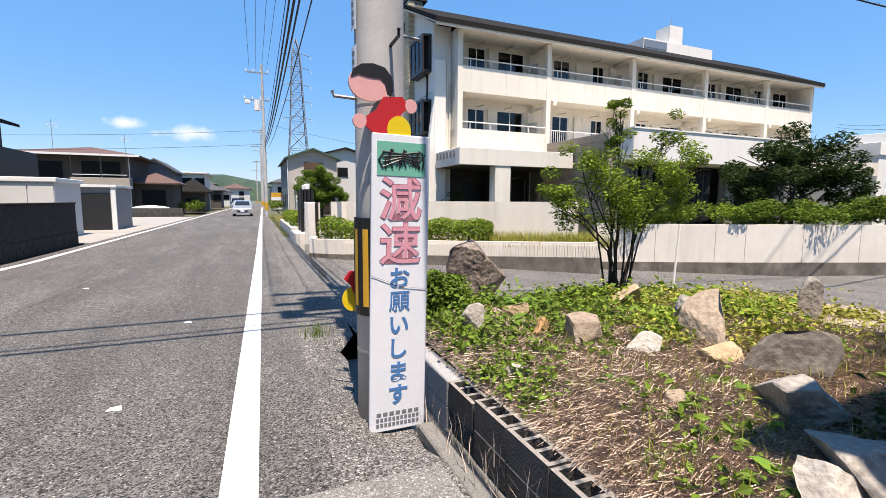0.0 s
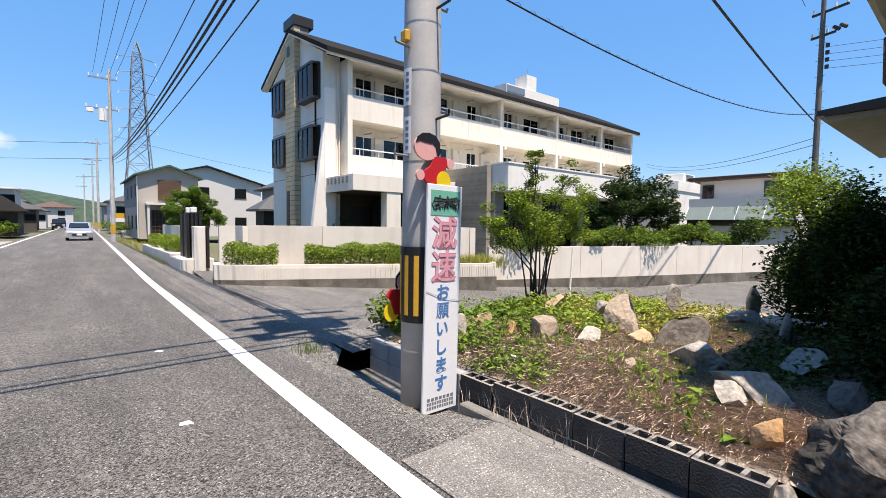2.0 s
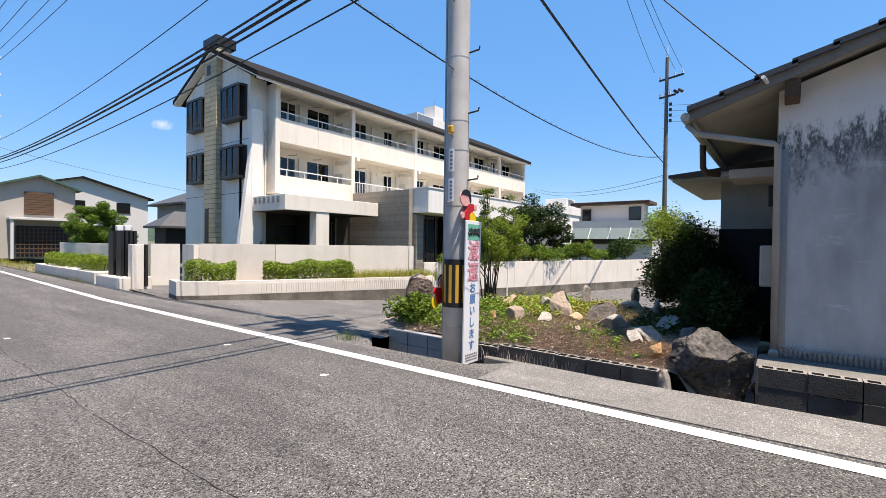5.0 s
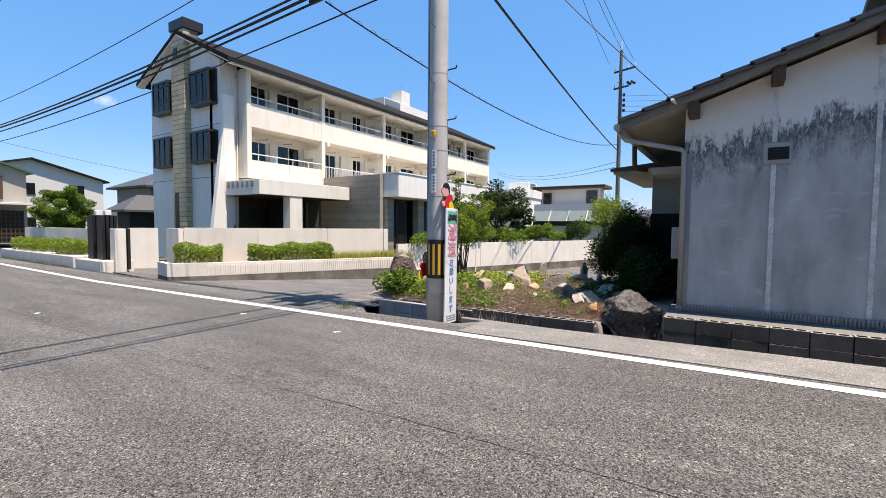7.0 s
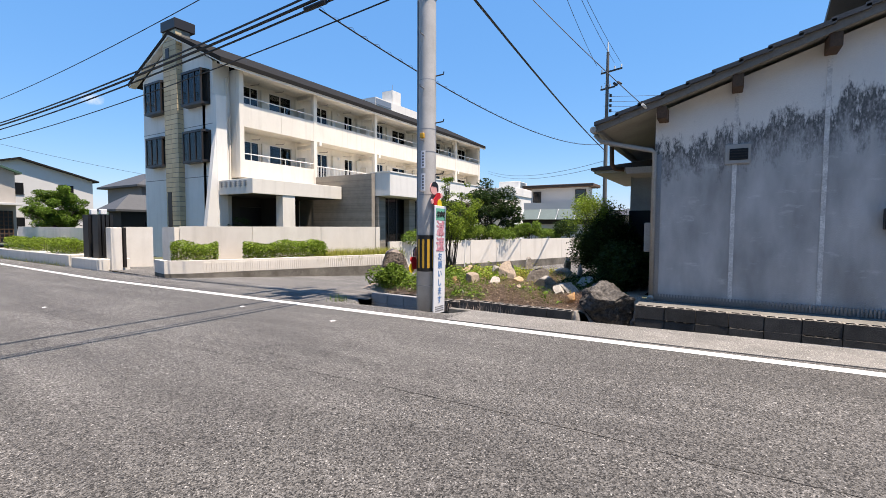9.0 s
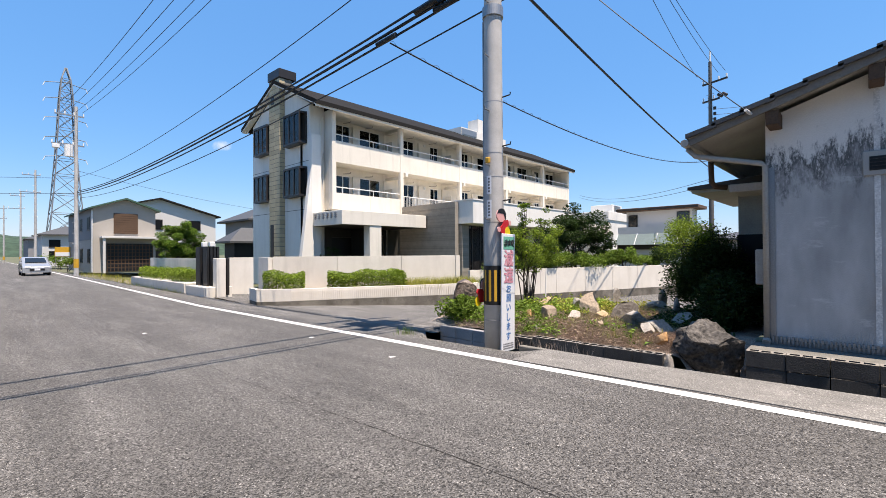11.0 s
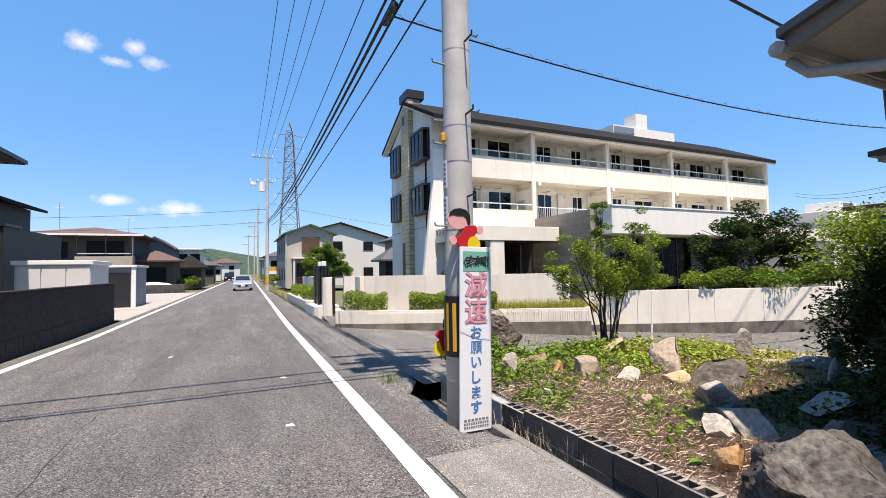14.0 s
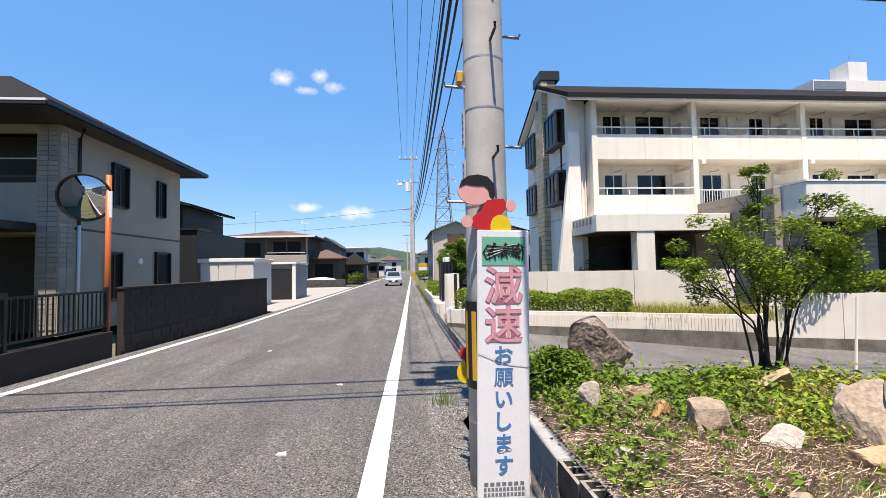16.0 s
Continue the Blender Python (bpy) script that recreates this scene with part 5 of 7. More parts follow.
def fine_tree(label, base, stems, crowns, n, size, material, seed, r=0.028, name="tree"):
    """Slender stems that fork into thin limbs, each ending in a loose cloud of leaves."""
    rng = np.random.default_rng(seed)
    t = thing(name, label, "tree")
    bm = B()
    base = np.array(base, dtype=float)
    pts = []
    for k, (cx, cy, cz, rr) in enumerate(crowns):
        c = base + np.array((cx, cy, cz))
        foot = base + np.array((rng.normal(0, 0.04 + 2.5 * r), rng.normal(0, 0.04 + 2.5 * r), 0)) * (1 if r < 0.05 else 0.4)
        mid = foot + (c - foot) * np.array((0.33, 0.33, 0.58)) + rng.normal(0, 0.04, 3)
        tube(bm, [tuple(foot), tuple((foot + mid) / 2 + rng.normal(0, 0.02, 3)), tuple(mid), tuple((mid + c) / 2), tuple(c)], r, 6, r * 0.35)
        for j in range(5):
            e = c + rng.normal(0, 0.6, 3) * rr * np.array((1, 1, 0.6))
            tube(bm, [tuple(mid + (c - mid) * rng.uniform(0.2, 0.8)), tuple(e)], r * 0.4, 5, r * 0.15)
        for j in range(7):
            q = c + rng.normal(0, 0.52, 3) * rr * np.array((1, 1, 0.9))
            pts.append(cloud_spots(rng, int(n * rr / 7 / sum(w[3] for w in crowns)) + 4, q, (rr * 0.5, rr * 0.5, rr * 0.36), 0.0))
    part("trunk", bm, BARK, t)
    lv = leaves("crown", np.concatenate(pts), size, material, rng, 0.35, 0.4)
    lv.parent = t
    return t


fine_tree("slender multi-stemmed tree with airy light green leaves", (4.45, 4.62, 0.0), 8,
          [(-0.50, 0, 1.50, 0.36), (-0.75, 0.1, 1.25, 0.26), (-0.15, 0.1, 1.72, 0.34), (0.15, 0.1, 1.4, 0.40), (0.70, -0.15, 1.80, 0.34), (1.0, 0.1, 1.5, 0.32), (0.02, 0.1, 2.15, 0.18), (0.0, 0.05, 2.5, 0.17),
           (0.5, 0.2, 1.2, 0.34), (-0.2, -0.2, 1.25, 0.38), (1.1, -0.1, 1.95, 0.26), (0.9, 0.1, 2.2, 0.22), (-0.55, 0.1, 1.75, 0.28), (0.35, 0, 1.65, 0.38), (-0.95, 0, 1.45, 0.22), (0.75, 0.1, 1.45, 0.36)], 15000, 0.056, LEAF_LIGHT, 61, 0.017)
rng = np.random.default_rng(5)
fine_tree("broad garden tree with dark green layered leaves", (16.2, 9.3, -0.5), 3,
          [(-1.6, 0, 2.6, 0.9), (-0.8, 0.3, 3.2, 0.9), (0.3, 0, 3.4, 1.0), (1.4, 0.1, 2.9, 0.9), (2.4, 0, 2.5, 0.8), (0.6, 0.4, 2.4, 0.9), (-2.3, 0, 2.1, 0.6), (3.0, 0, 2.0, 0.6)], 14000, 0.16, LEAF_DARK, 62, 0.06)
bush("garden shrubs hanging over the low wall", (11.6, 9.95, 0.85), (1.7, 0.6, 0.55), 6500, 0.11, LEAF_MID, 53)
bush("garden shrubs behind the low wall", (14.6, 8.75, 0.95), (1.8, 0.6, 0.6), 6500, 0.11, LEAF_MID, 54)
bush("garden shrubs behind the low wall", (18.0, 7.5, 1.05), (2.0, 0.6, 0.8), 7500, 0.11, LEAF_MID, 55, 5, 24)
bush("dark garden shrubs behind the low wall", (21.5, 6.5, 1.1), (2.2, 0.6, 1.0), 7500, 0.12, LEAF_DARK, 58, 5, 24)
bush("low garden shrubs on the low wall", (16.3, 8.05, 0.85), (1.6, 0.5, 0.42), 4500, 0.11, LEAF_MID, 81, 5, 18)
bush("low garden shrubs on the low wall", (19.8, 6.95, 0.85), (1.6, 0.5, 0.42), 4500, 0.11, LEAF_MID, 82, 5, 18)
bush("sprawling green shrub trailing over the wall", (13.0, 9.0, 0.9), (0.7, 0.5, 0.5), 1500, 0.10, LEAF_LIGHT, 56)
# the house's shade on this shrub is partly in its leaf colour
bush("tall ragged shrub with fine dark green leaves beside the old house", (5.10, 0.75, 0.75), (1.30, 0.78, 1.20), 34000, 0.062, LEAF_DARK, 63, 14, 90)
bush("bright young shoots at the crown of the tall shrub", (4.95, 1.10, 1.55), (1.15, 0.55, 0.75), 6500, 0.05, LEAF_LIGHT, 66, 6, 70)
# added shrub whose near-black leaves deepen the shade here
bush("dark low shrub added to deepen the shade beside the porch", (3.9, 0.2, 0.45), (1.25, 0.55, 0.80), 15000, 0.07, LEAF_DARK, 67, 8, 50)
fine_tree("round leafy green tree behind the street wall", (3.45, 26.9, -0.2), 3,
          [(-0.75, 0, 1.75, 0.62), (-0.75, 0.2, 2.35, 0.6), (-0.3, 0, 2.85, 0.58), (0.35, 0, 2.95, 0.55), (0.85, 0, 2.45, 0.6), (0.85, 0, 1.8, 0.62), (-0.1, -0.5, 1.6, 0.62), (0.3, -0.55, 2.3, 0.62),
           (-0.4, -0.5, 2.2, 0.62), (0, 0.4, 2.3, 0.7)], 34000, 0.10, LEAF_ROUND, 64, 0.07)
bush("mixed leafy plants in the brown planter", (5.5, 17.0, 0.3), (1.0, 0.35, 0.35), 1500, 0.1, LEAF_MID, 57, 5, 10)
fine_tree("potted plant by the clinic entrance", (9.15, 20.6, -0.3), 3, [(-0.3, 0, 1.5, 0.35), (0.3, 0, 1.9, 0.4), (0, 0.1, 1.3, 0.35), (0.6, 0, 1.4, 0.3)], 900, 0.12, LEAF_DARK, 65, 0.02)
solo("thin_white_post", tube(B(), [(5.95, 5.0, -0.35), (6.07, 5.02, 0.98)], 0.018, 6), WHITE_METAL, "thin white marker post at the lane", "post")

# ---- hollow concrete blocks along the garden ----
def block_mesh(L=0.39, H=0.19, D=0.15):
    bm = B()
    web, wall_t = 0.028, 0.028
    cell = (L - 4 * web) / 3
    box(bm, 0, 0, 0, wall_t, L, H)
    box(bm, D - wall_t, 0, 0, D, L, H)
    for k in range(4):
        y = k * (cell + web)
        box(bm, wall_t, y, 0, D - wall_t, y + web, H)
    bmesh.ops.recalc_face_normals(bm, faces=bm.faces)
    me = bpy.data.meshes.new("block")
    bm.to_mesh(me)
    bm.free()
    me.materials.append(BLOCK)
    me.materials.append(BLOCK_SUNLIT_TOP)
    # upward faces take the copy with sunlight painted in
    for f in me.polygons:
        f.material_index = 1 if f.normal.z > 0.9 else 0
    return me


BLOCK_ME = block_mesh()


def block_row(owner, x, y, z, turn, count, rng):
    for k in range(count):
        ob = new("block", BLOCK_ME)
        ob.parent = owner
        a = radians(turn)
        ob.matrix_basis = pose(x - math.sin(a) * 0.4 * k + rng.normal(0, 0.003), y + math.cos(a) * 0.4 * k, z + rng.normal(0, 0.003), 0, 0, turn + rng.normal(0, 0.4))


rng = np.random.default_rng(71)
edge = tagged(new("garden_edging"), "low edging of dark hollow concrete blocks", "edging", kind="structure")
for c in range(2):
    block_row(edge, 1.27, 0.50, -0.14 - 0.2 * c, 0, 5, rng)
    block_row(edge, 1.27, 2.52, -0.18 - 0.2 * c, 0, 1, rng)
for k, y in enumerate((2.93, 3.34, 3.75, 4.16)):
    for c in range(2):
        part("block", box(B(), 1.262, y, -0.185 - 0.2 * c, 1.42, y + 0.40, 0.01 - 0.2 * c, 0.006), SOLID_BLOCK, edge, "smooth pale solid block" if k == 0 else "")
footing = tagged(new("house_footing"), "two courses of dark concrete blocks under the old house", "edging", kind="structure")
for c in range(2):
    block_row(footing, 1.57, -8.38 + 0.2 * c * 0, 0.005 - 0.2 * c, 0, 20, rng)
bm = B()
box(bm, 1.73, -8.4, -0.4, 2.44, -0.36, 0.17)
struct("footing_fill", bm, GUTTER, "rough ledge behind the blocks", "ledge")

# ---- the near utility pole with its boards ----
PX, PY = 0.76, 2.87
pole = thing("utility_pole", "grey concrete utility pole with step bolts and warning tape", "utility pole", "utility poles", pose(PX, PY, 0))
bm = B()
tube(bm, [(0, 0, -0.5 + 2.1286 * k) for k in range(8)], 0.164, 32, 0.108)
shaft = part("shaft", bm, POLE, pole, smooth=True)
for z in (0.35, 1.9, 3.0, 3.82, 2.62):
    part("band", tube(B(), [(0, 0, z), (0, 0, z + 0.014)], 0.1645 - 0.0042 * z, 32), GALV, pole)
part("collar", tube(B(), [(0, 0, 5.2), (0, 0, 5.26), (0, 0, 5.27), (0, 0, 5.36)], 0.168, 32), GALV, pole)
tape = part("warning_tape", tube(B(), [(0, 0, 0.60), (0, 0, 1.22)], 0.172, 32, caps=False), BLACK, pole, "black tape with upright yellow bars")
for k in range(12):
    a = 2 * math.pi * k / 12 + 0.2
    bm = B()
    pts = [(0.1745 * math.cos(a + s), 0.1745 * math.sin(a + s)) for s in (-0.12, -0.06, 0, 0.06, 0.12)]
    quads(bm, [(x, y, z) for z in (0.66, 1.15) for x, y in pts], [(i, i + 1, i + 6, i + 5) for i in range(4)])
    part("yellow_bar", bm, YELLOW, tape)
for k in range(13):
    z = 1.95 + 0.43 * k
    if z > 10:
        break
    s = 1 if k % 2 else -1
    a = radians(10)
    bm = B()
    tube(bm, [(0.15 * s * math.cos(a), 0.15 * s * math.sin(a), z), (0.30 * s * math.cos(a), 0.30 * s * math.sin(a), z), (0.31 * s * math.cos(a), 0.31 * s * math.sin(a), z + 0.03)], 0.011, 6)
    part("step_bolt", bm, GALV, pole)
for z in (2.25, 3.12, 3.9):
    part("step_bolt", tube(B(), [(0.03, -0.15, z), (0.035, -0.30, z + 0.01), (0.035, -0.305, z + 0.05)], 0.011, 6), BLACK, pole)
for z0 in (2.35, 1.97):
    bm = B()
    pts = [(0.171 * math.cos(a), 0.171 * math.sin(a)) for a in np.linspace(3.05, 3.55, 6)]
    quads(bm, [(x, y, z) for z in (z0, z0 + 0.29) for x, y in pts], [(i, i + 1, i + 7, i + 6) for i in range(5)])
    lab = part("number_plate", bm, SIGN_WHITE, pole, "narrow white plate")
    for k in range(5):
        bm = B()
        pts = [(0.1725 * math.cos(a), 0.1725 * math.sin(a)) for a in np.linspace(3.2, 3.4, 4)]
        quads(bm, [(x, y, z) for z in (z0 + 0.03 + 0.05 * k, z0 + 0.06 + 0.05 * k) for x, y in pts], [(i, i + 1, i + 5, i + 4) for i in range(3)])
        part("bar", bm, SIGN_INK, lab)
part("yellow_marker", box(B(), -0.21, -0.06, 2.84, -0.16, 0.02, 2.93, 0.01), YELLOW, pole)
part("conduit", tube(B(), [(-0.02, 0.185, -0.3), (-0.02, 0.18, 5.2)], 0.018, 6), GALV, pole)
arm = part("crossarm", box(B(), -1.0, -0.06, 10.6, 1.0, 0.06, 10.72), GALV, pole)
for x in (-0.9, -0.5, 0.5, 0.9):
    part("insulator", tube(B(), [(x, 0, 10.72), (x, 0, 10.9)], 0.05, 8), WHITE_METAL, arm)
arm = part("crossarm", box(B(), -0.9, -0.06, 9.2, 0.4, 0.06, 9.3), GALV, pole)
# the crowded top: arms, switch boxes and braces
arm = part("crossarm", box(B(), -1.1, -0.05, 12.9, 1.0, 0.05, 13.02), GALV, pole)
for x in (-1.0, -0.55, 0.45, 0.9):
    part("insulator", tube(B(), [(x, 0, 13.02), (x, 0, 13.25)], 0.05, 8), WHITE_METAL, arm)
part("brace", tube(B(), [(-0.75, 0, 12.9), (-0.1, 0, 12.2)], 0.03, 6), GALV, pole)
part("switch_box", box(B(), -0.62, -0.16, 11.0, -0.25, 0.16, 11.5, 0.03), GALV, pole)
part("crossarm", box(B(), -0.7, -0.05, 11.5, 0.6, 0.05, 11.6), GALV, pole)
part("brace", tube(B(), [(-0.6, 0, 9.7), (-0.1, 0, 9.0)], 0.03, 6), GALV, pole)
part("brace", tube(B(), [(-0.7, 0, 8.5), (-0.1, 0, 7.5)], 0.03, 6), GALV, pole)
part("crossarm", box(B(), -0.8, -0.05, 8.4, 0.5, 0.05, 8.5), GALV, pole)
part("switch_box", box(B(), -0.86, -0.14, 8.5, -0.56, 0.14, 8.85, 0.03), GALV, pole)
part("transformer", tube(B(), [(0.34, 0.1, 9.4), (0.34, 0.1, 10.4)], 0.28, 16), GALV, pole)
part("transformer", tube(B(), [(-0.36, 0.1, 9.5), (-0.36, 0.1, 10.4)], 0.26, 16), GALV, pole)
part("switch_box", box(B(), -0.25, -0.42, 7.3, 0.25, -0.14, 8.0, 0.03), GALV, pole)
for y, dx, dz in ((0.9, 0.20, 5.98), (2.6, 0.20, 5.88), (1.3, 0.08, 6.06)):
    part("splice_case", tube(B(), [(dx, y, dz), (dx, y + 0.08, dz), (dx, y + 0.52, dz - 0.02), (dx, y + 0.6, dz - 0.02)], 0.055, 10), BLACK, pole)

# the tall warning board
sign = thing("warning_board", "tall white board with pink and blue writing tied to the pole", "sign", m=pose(0.795, 2.645, -0.125, 0, 1.2, 1.5))
W2 = 0.183
face = part("board", box(B(), -W2, -0.008, 0, W2, 0.02, 1.845, 0.006), SIGN_WHITE, sign)
part("green_panel", box(B(), -W2 + 0.03, -0.011, 1.60, W2 - 0.03, -0.008, 1.80), SIGN_GREEN, sign, "green panel at the top")
r = random.Random(4)
for k in range(13):
    x0 = -0.12 + 0.021 * k
    bm = B()
    tube(bm, [(x0, -0.013, 1.64 + 0.03 * r.random()), (x0 + 0.03 * r.uniform(-1, 1), -0.013, 1.69), (x0 + 0.05 * r.uniform(-0.5, 1), -0.013, 1.73 + 0.03 * r.random())], 0.006, 5)
    part("scribble", bm, BLACK, sign)
for k in range(4):
    part("scribble", tube(B(), [(-0.12, -0.013, 1.65 + 0.03 * k), (0.0, -0.013, 1.70 + 0.01 * k), (0.12, -0.013, 1.66 + 0.03 * k)], 0.005, 5), BLACK, sign)
for ch, z, sz, m, f in (("\u6e1b", 1.462, 0.27, SIGN_PINK, 0.0035), ("\u901f", 1.192, 0.27, SIGN_PINK, 0.0035)):
    writing(ch, sz, SIGN_RED, "letter_outline", sign, 0.0, -0.0095, z, 0.002, 1.0, f * 2.0)
    writing(ch, sz, m, "letter", sign, 0.0, -0.012, z, 0.002, 1.0, f * 0.7)
for k, ch in enumerate("\u304a\u9858\u3044\u3057\u307e\u3059"):
    writing(ch, 0.14, SIGN_BLUE, "letter", sign, 0.0, -0.010, 0.982 - 0.149 * k, 0.003, 1.0, 0.0008 if k == 1 else 0.0030)
for k, z in enumerate((0.105, 0.07, 0.035)):
    for j in range(7 if k == 0 else 11):
        n = 7 if k == 0 else 11
        x = -0.145 + 0.29 * (j + 0.15) / n
        part("bar", box(B(), x, -0.0105, z, x + 0.2 / n, -0.008, z + 0.022), SIGN_INK, sign)
part("tie_wire", tube(B(), [(-W2, -0.012, 1.0), (0.0, -0.014, 0.93), (W2, -0.012, 0.90)], 0.0015, 4), GALV, sign)


def disc(bm, cx, cz, rx, rz, y0, y1, n=28):
    return prism(bm, [(cx + rx * math.cos(2 * math.pi * k / n), cz + rz * math.sin(2 * math.pi * k / n)) for k in range(n)], "y", y0, y1)


def cutout(m, label, both=True):
    """A flat painted board in plain rounded shapes."""
    t = thing("painted_cutout_board", label, "sign", "painted boards", m)
    part("head_shape", disc(B(), -0.09, 0.30, 0.125, 0.098, -0.010, 0.008), SKIN_PINK, t)
    bm = B()
    prism(bm, [(-0.205, 0.325), (-0.19, 0.37), (-0.14, 0.405), (-0.07, 0.415), (0.0, 0.40), (0.045, 0.35), (0.05, 0.27), (0.035, 0.235), (0.015, 0.25), (0.0, 0.31), (-0.03, 0.335), (-0.10, 0.335), (-0.16, 0.345)], "y", -0.014, -0.010)
    part("dark_cap_shape", bm, BLACK, t)
    bm = B()
    prism(bm, [(-0.07, 0.02), (0.06, 0.02), (0.10, 0.14), (0.15, 0.19), (0.11, 0.245), (-0.01, 0.235), (-0.05, 0.16), (-0.11, 0.12), (-0.12, 0.06)], "y", -0.012, 0.006)
    part("red_shape", bm, RED, t)
    part("round_shape", disc(B(), -0.155, 0.085, 0.04, 0.042, -0.014, 0.004), SKIN_PINK, t)
    if both:
        part("round_shape", disc(B(), 0.165, 0.195, 0.038, 0.042, -0.014, 0.004), SKIN_PINK, t)
    part("yellow_shape", disc(B(), 0.085, 0.045, 0.075, 0.085, -0.020, -0.014), BOARD_YELLOW, t)
    return t


cutout(pose(0.735, 2.665, 1.70, 0, 0, 4), "flat board in pink, red, black and yellow above the sign")
cutout(pose(0.70, 3.075, 0.60, 0, 0, 180), "second flat painted board low on the pole", False)

# ---- cables ----
P3 = Vector((1.05, 43.5, 0))
P2 = Vector((27.9, 5.7, -0.6))
TOP = Vector((PX, PY, 0))
for dx, z0, z1, s, r in ((0.10, 6.20, 6.40, 0.62, 0.024), (0.20, 6.14, 6.30, 0.60, 0.032), (0.30, 6.08, 6.16, 0.62, 0.024), (0.46, 5.74, 5.90, 0.70, 0.015), (0.22, 7.5, 7.5, 0.75, 0.012)):
    cable("overhead_cable", TOP + Vector((dx, 0.1, z0)), P3 + Vector((dx * 0.6, 0, z1)), s, r, "black cable slung along the street")
    cable("overhead_cable", TOP + Vector((dx, -0.1, z0)), (PX - 1.3 + dx, -34, z1), s, r, "black cable slung along the street")
for x in (-1.0, -0.45, 0.1, 0.55):
    cable("power_line", TOP + Vector((x, 0, 10.9)), P3 + Vector((x * 0.9 - 0.1, 0, 12.6)), 0.5, 0.013, "thin power line high over the street")
for x in (-0.85, -0.45, 0.75):
    cable("power_line", TOP + Vector((x, 0, 10.9)), P2 + Vector((0, x, 13.4)), 0.5, 0.012, "thin power line high over the lane")
cable("overhead_cable", TOP + Vector((0.1, 0.1, 6.25)), P2 + Vector((0, 0, 7.3)), 0.2, 0.03, "thick black cable to the far pole")
a, b = Vector((1.0, 5.7, 5.80)), P2 + Vector((0, 0, 7.84))
cable("overhead_cable", a, b, 0.95, 0.017, "spiral-hung cable to the far pole")
side = Vector((b.y - a.y, a.x - b.x, 0)).normalized()
coil = []
for k in range(1400):
    u = k / 1399
    w = a.lerp(b, u) - Vector((0, 0, 0.95 * 4 * u * (1 - u)))
    g = u * 60 * 2 * math.pi
    coil.append(tuple(w + side * 0.03 * math.cos(g) + Vector((0, 0, 0.03 + 0.03 * math.sin(g)))))
solo("spiral_hanger", tube(B(), coil, 0.004, 4), BLACK, "black wire spiral wound round the slung cable", "cable")
cable("service_line", TOP + Vector((0.1, -0.1, 6.9)), (1.98, -0.35, 3.28), 0.1, 0.007, "thin service line to the old house")
for z, y, r in ((6.9, 2.9, 0.030), (7.6, 2.65, 0.020), (9.3, 3.0, 0.036)):
    cable("crossing_cable", TOP + Vector((-0.15, 0, z)), (-9.5, y, z - 0.05), 0.12, r, "cable slung across the street")
for z in (6.2, 7.4):
    cable("overhead_cable", P3 + Vector((0, 0, z)), (-60, 62, z + 0.8), 1.2, 0.014, "cable crossing the street far off")
cable("overhead_cable", P3 + Vector((0, 0, 8.0)), (40, 52, 6.5), 1.2, 0.012, "cable from the far pole to the houses")
for z in (6.3, 6.65):
    cable("overhead_cable", P2 + Vector((0, 0, z)), (60, 30.5, z + 3.4), 0.9, 0.016, "cable beyond the clinic")
for k, z in enumerate((10.05, 10.4, 10.75, 11.1)):
    cable("power_line", P2 + Vector((0, -0.2, z)), (29.5 + 0.4 * k, -32, z - 1.2 + 0.2 * k), 1.0, 0.012, "thin power line beyond the old house")



def far_pole(m, height, label, arms=((0, 0.94, 1.8), (0, 0.765, 2.0)), trafo=True, shaft=None):
    t = thing("utility_pole", label, "utility pole", "utility poles", m)
    part("shaft", tube(B(), [(0, 0, -0.6), (0, 0, height)], 0.17, 14, 0.10), shaft or POLE, t)
    part("warning_tape", tube(B(), [(0, 0, 0.6), (0, 0, 1.3)], 0.175, 12, caps=False), YELLOW, t)
    for x, f, w in arms:
        a = part("crossarm", box(B(), -w + 0.5, -0.05, height * f, 0.5, 0.05, height * f + 0.1), BROWN_METAL if shaft else GALV, t)
        for q in np.linspace(-w + 0.55, 0.45, 4):
            part("insulator", tube(B(), [(q, 0, height * f + 0.1), (q, 0, height * f + 0.32)], 0.05, 6), WHITE_METAL, a)
    if trafo:
        part("transformer", tube(B(), [(-0.45, 0, height * 0.70), (-0.45, 0, height * 0.70 + 0.9)], 0.28, 14), WHITE_METAL, t)
        part("switch_box", box(B(), -1.45, -0.15, height * 0.765 - 0.3, -1.0, 0.15, height * 0.765, 0.03), WHITE_METAL, t)
    if shaft:
        for k in range(4):
            part("spool_insulator", tube(B(), [(-0.28, 0, 10.0 + 0.35 * k), (-0.28, 0, 10.18 + 0.35 * k)], 0.09, 8), BROWN_METAL, t)
        for k in range(2):
            part("cutout_switch", tube(B(), [(-0.75 - 0.3 * k, 0, 11.75), (-0.5 - 0.3 * k, 0, 11.95)], 0.09, 8), BROWN_METAL, t)
        part("top_pin", tube(B(), [(0, 0, height), (0, 0, height + 0.7)], 0.05, 8), WHITE_METAL, t)
    for k in range(int((height - 3) / 0.8)):
        z = 2.5 + 0.8 * k
        part("step_bolt", tube(B(), [(-0.25, 0, z), (0.25, 0, z)], 0.012, 4), GALV, t)
    return t


far_pole(pose(1.05, 43.5, -0.2), 13.2, "concrete utility pole with transformer far along the street")
far_pole(pose(1.4, 76, -0.2), 12.5, "distant concrete utility pole", trafo=False)
far_pole(pose(1.6, 100, -0.2), 12.0, "distant concrete utility pole", trafo=False)
far_pole(pose(1.0, 130, -0.2), 12.0, "distant concrete utility pole", trafo=False)
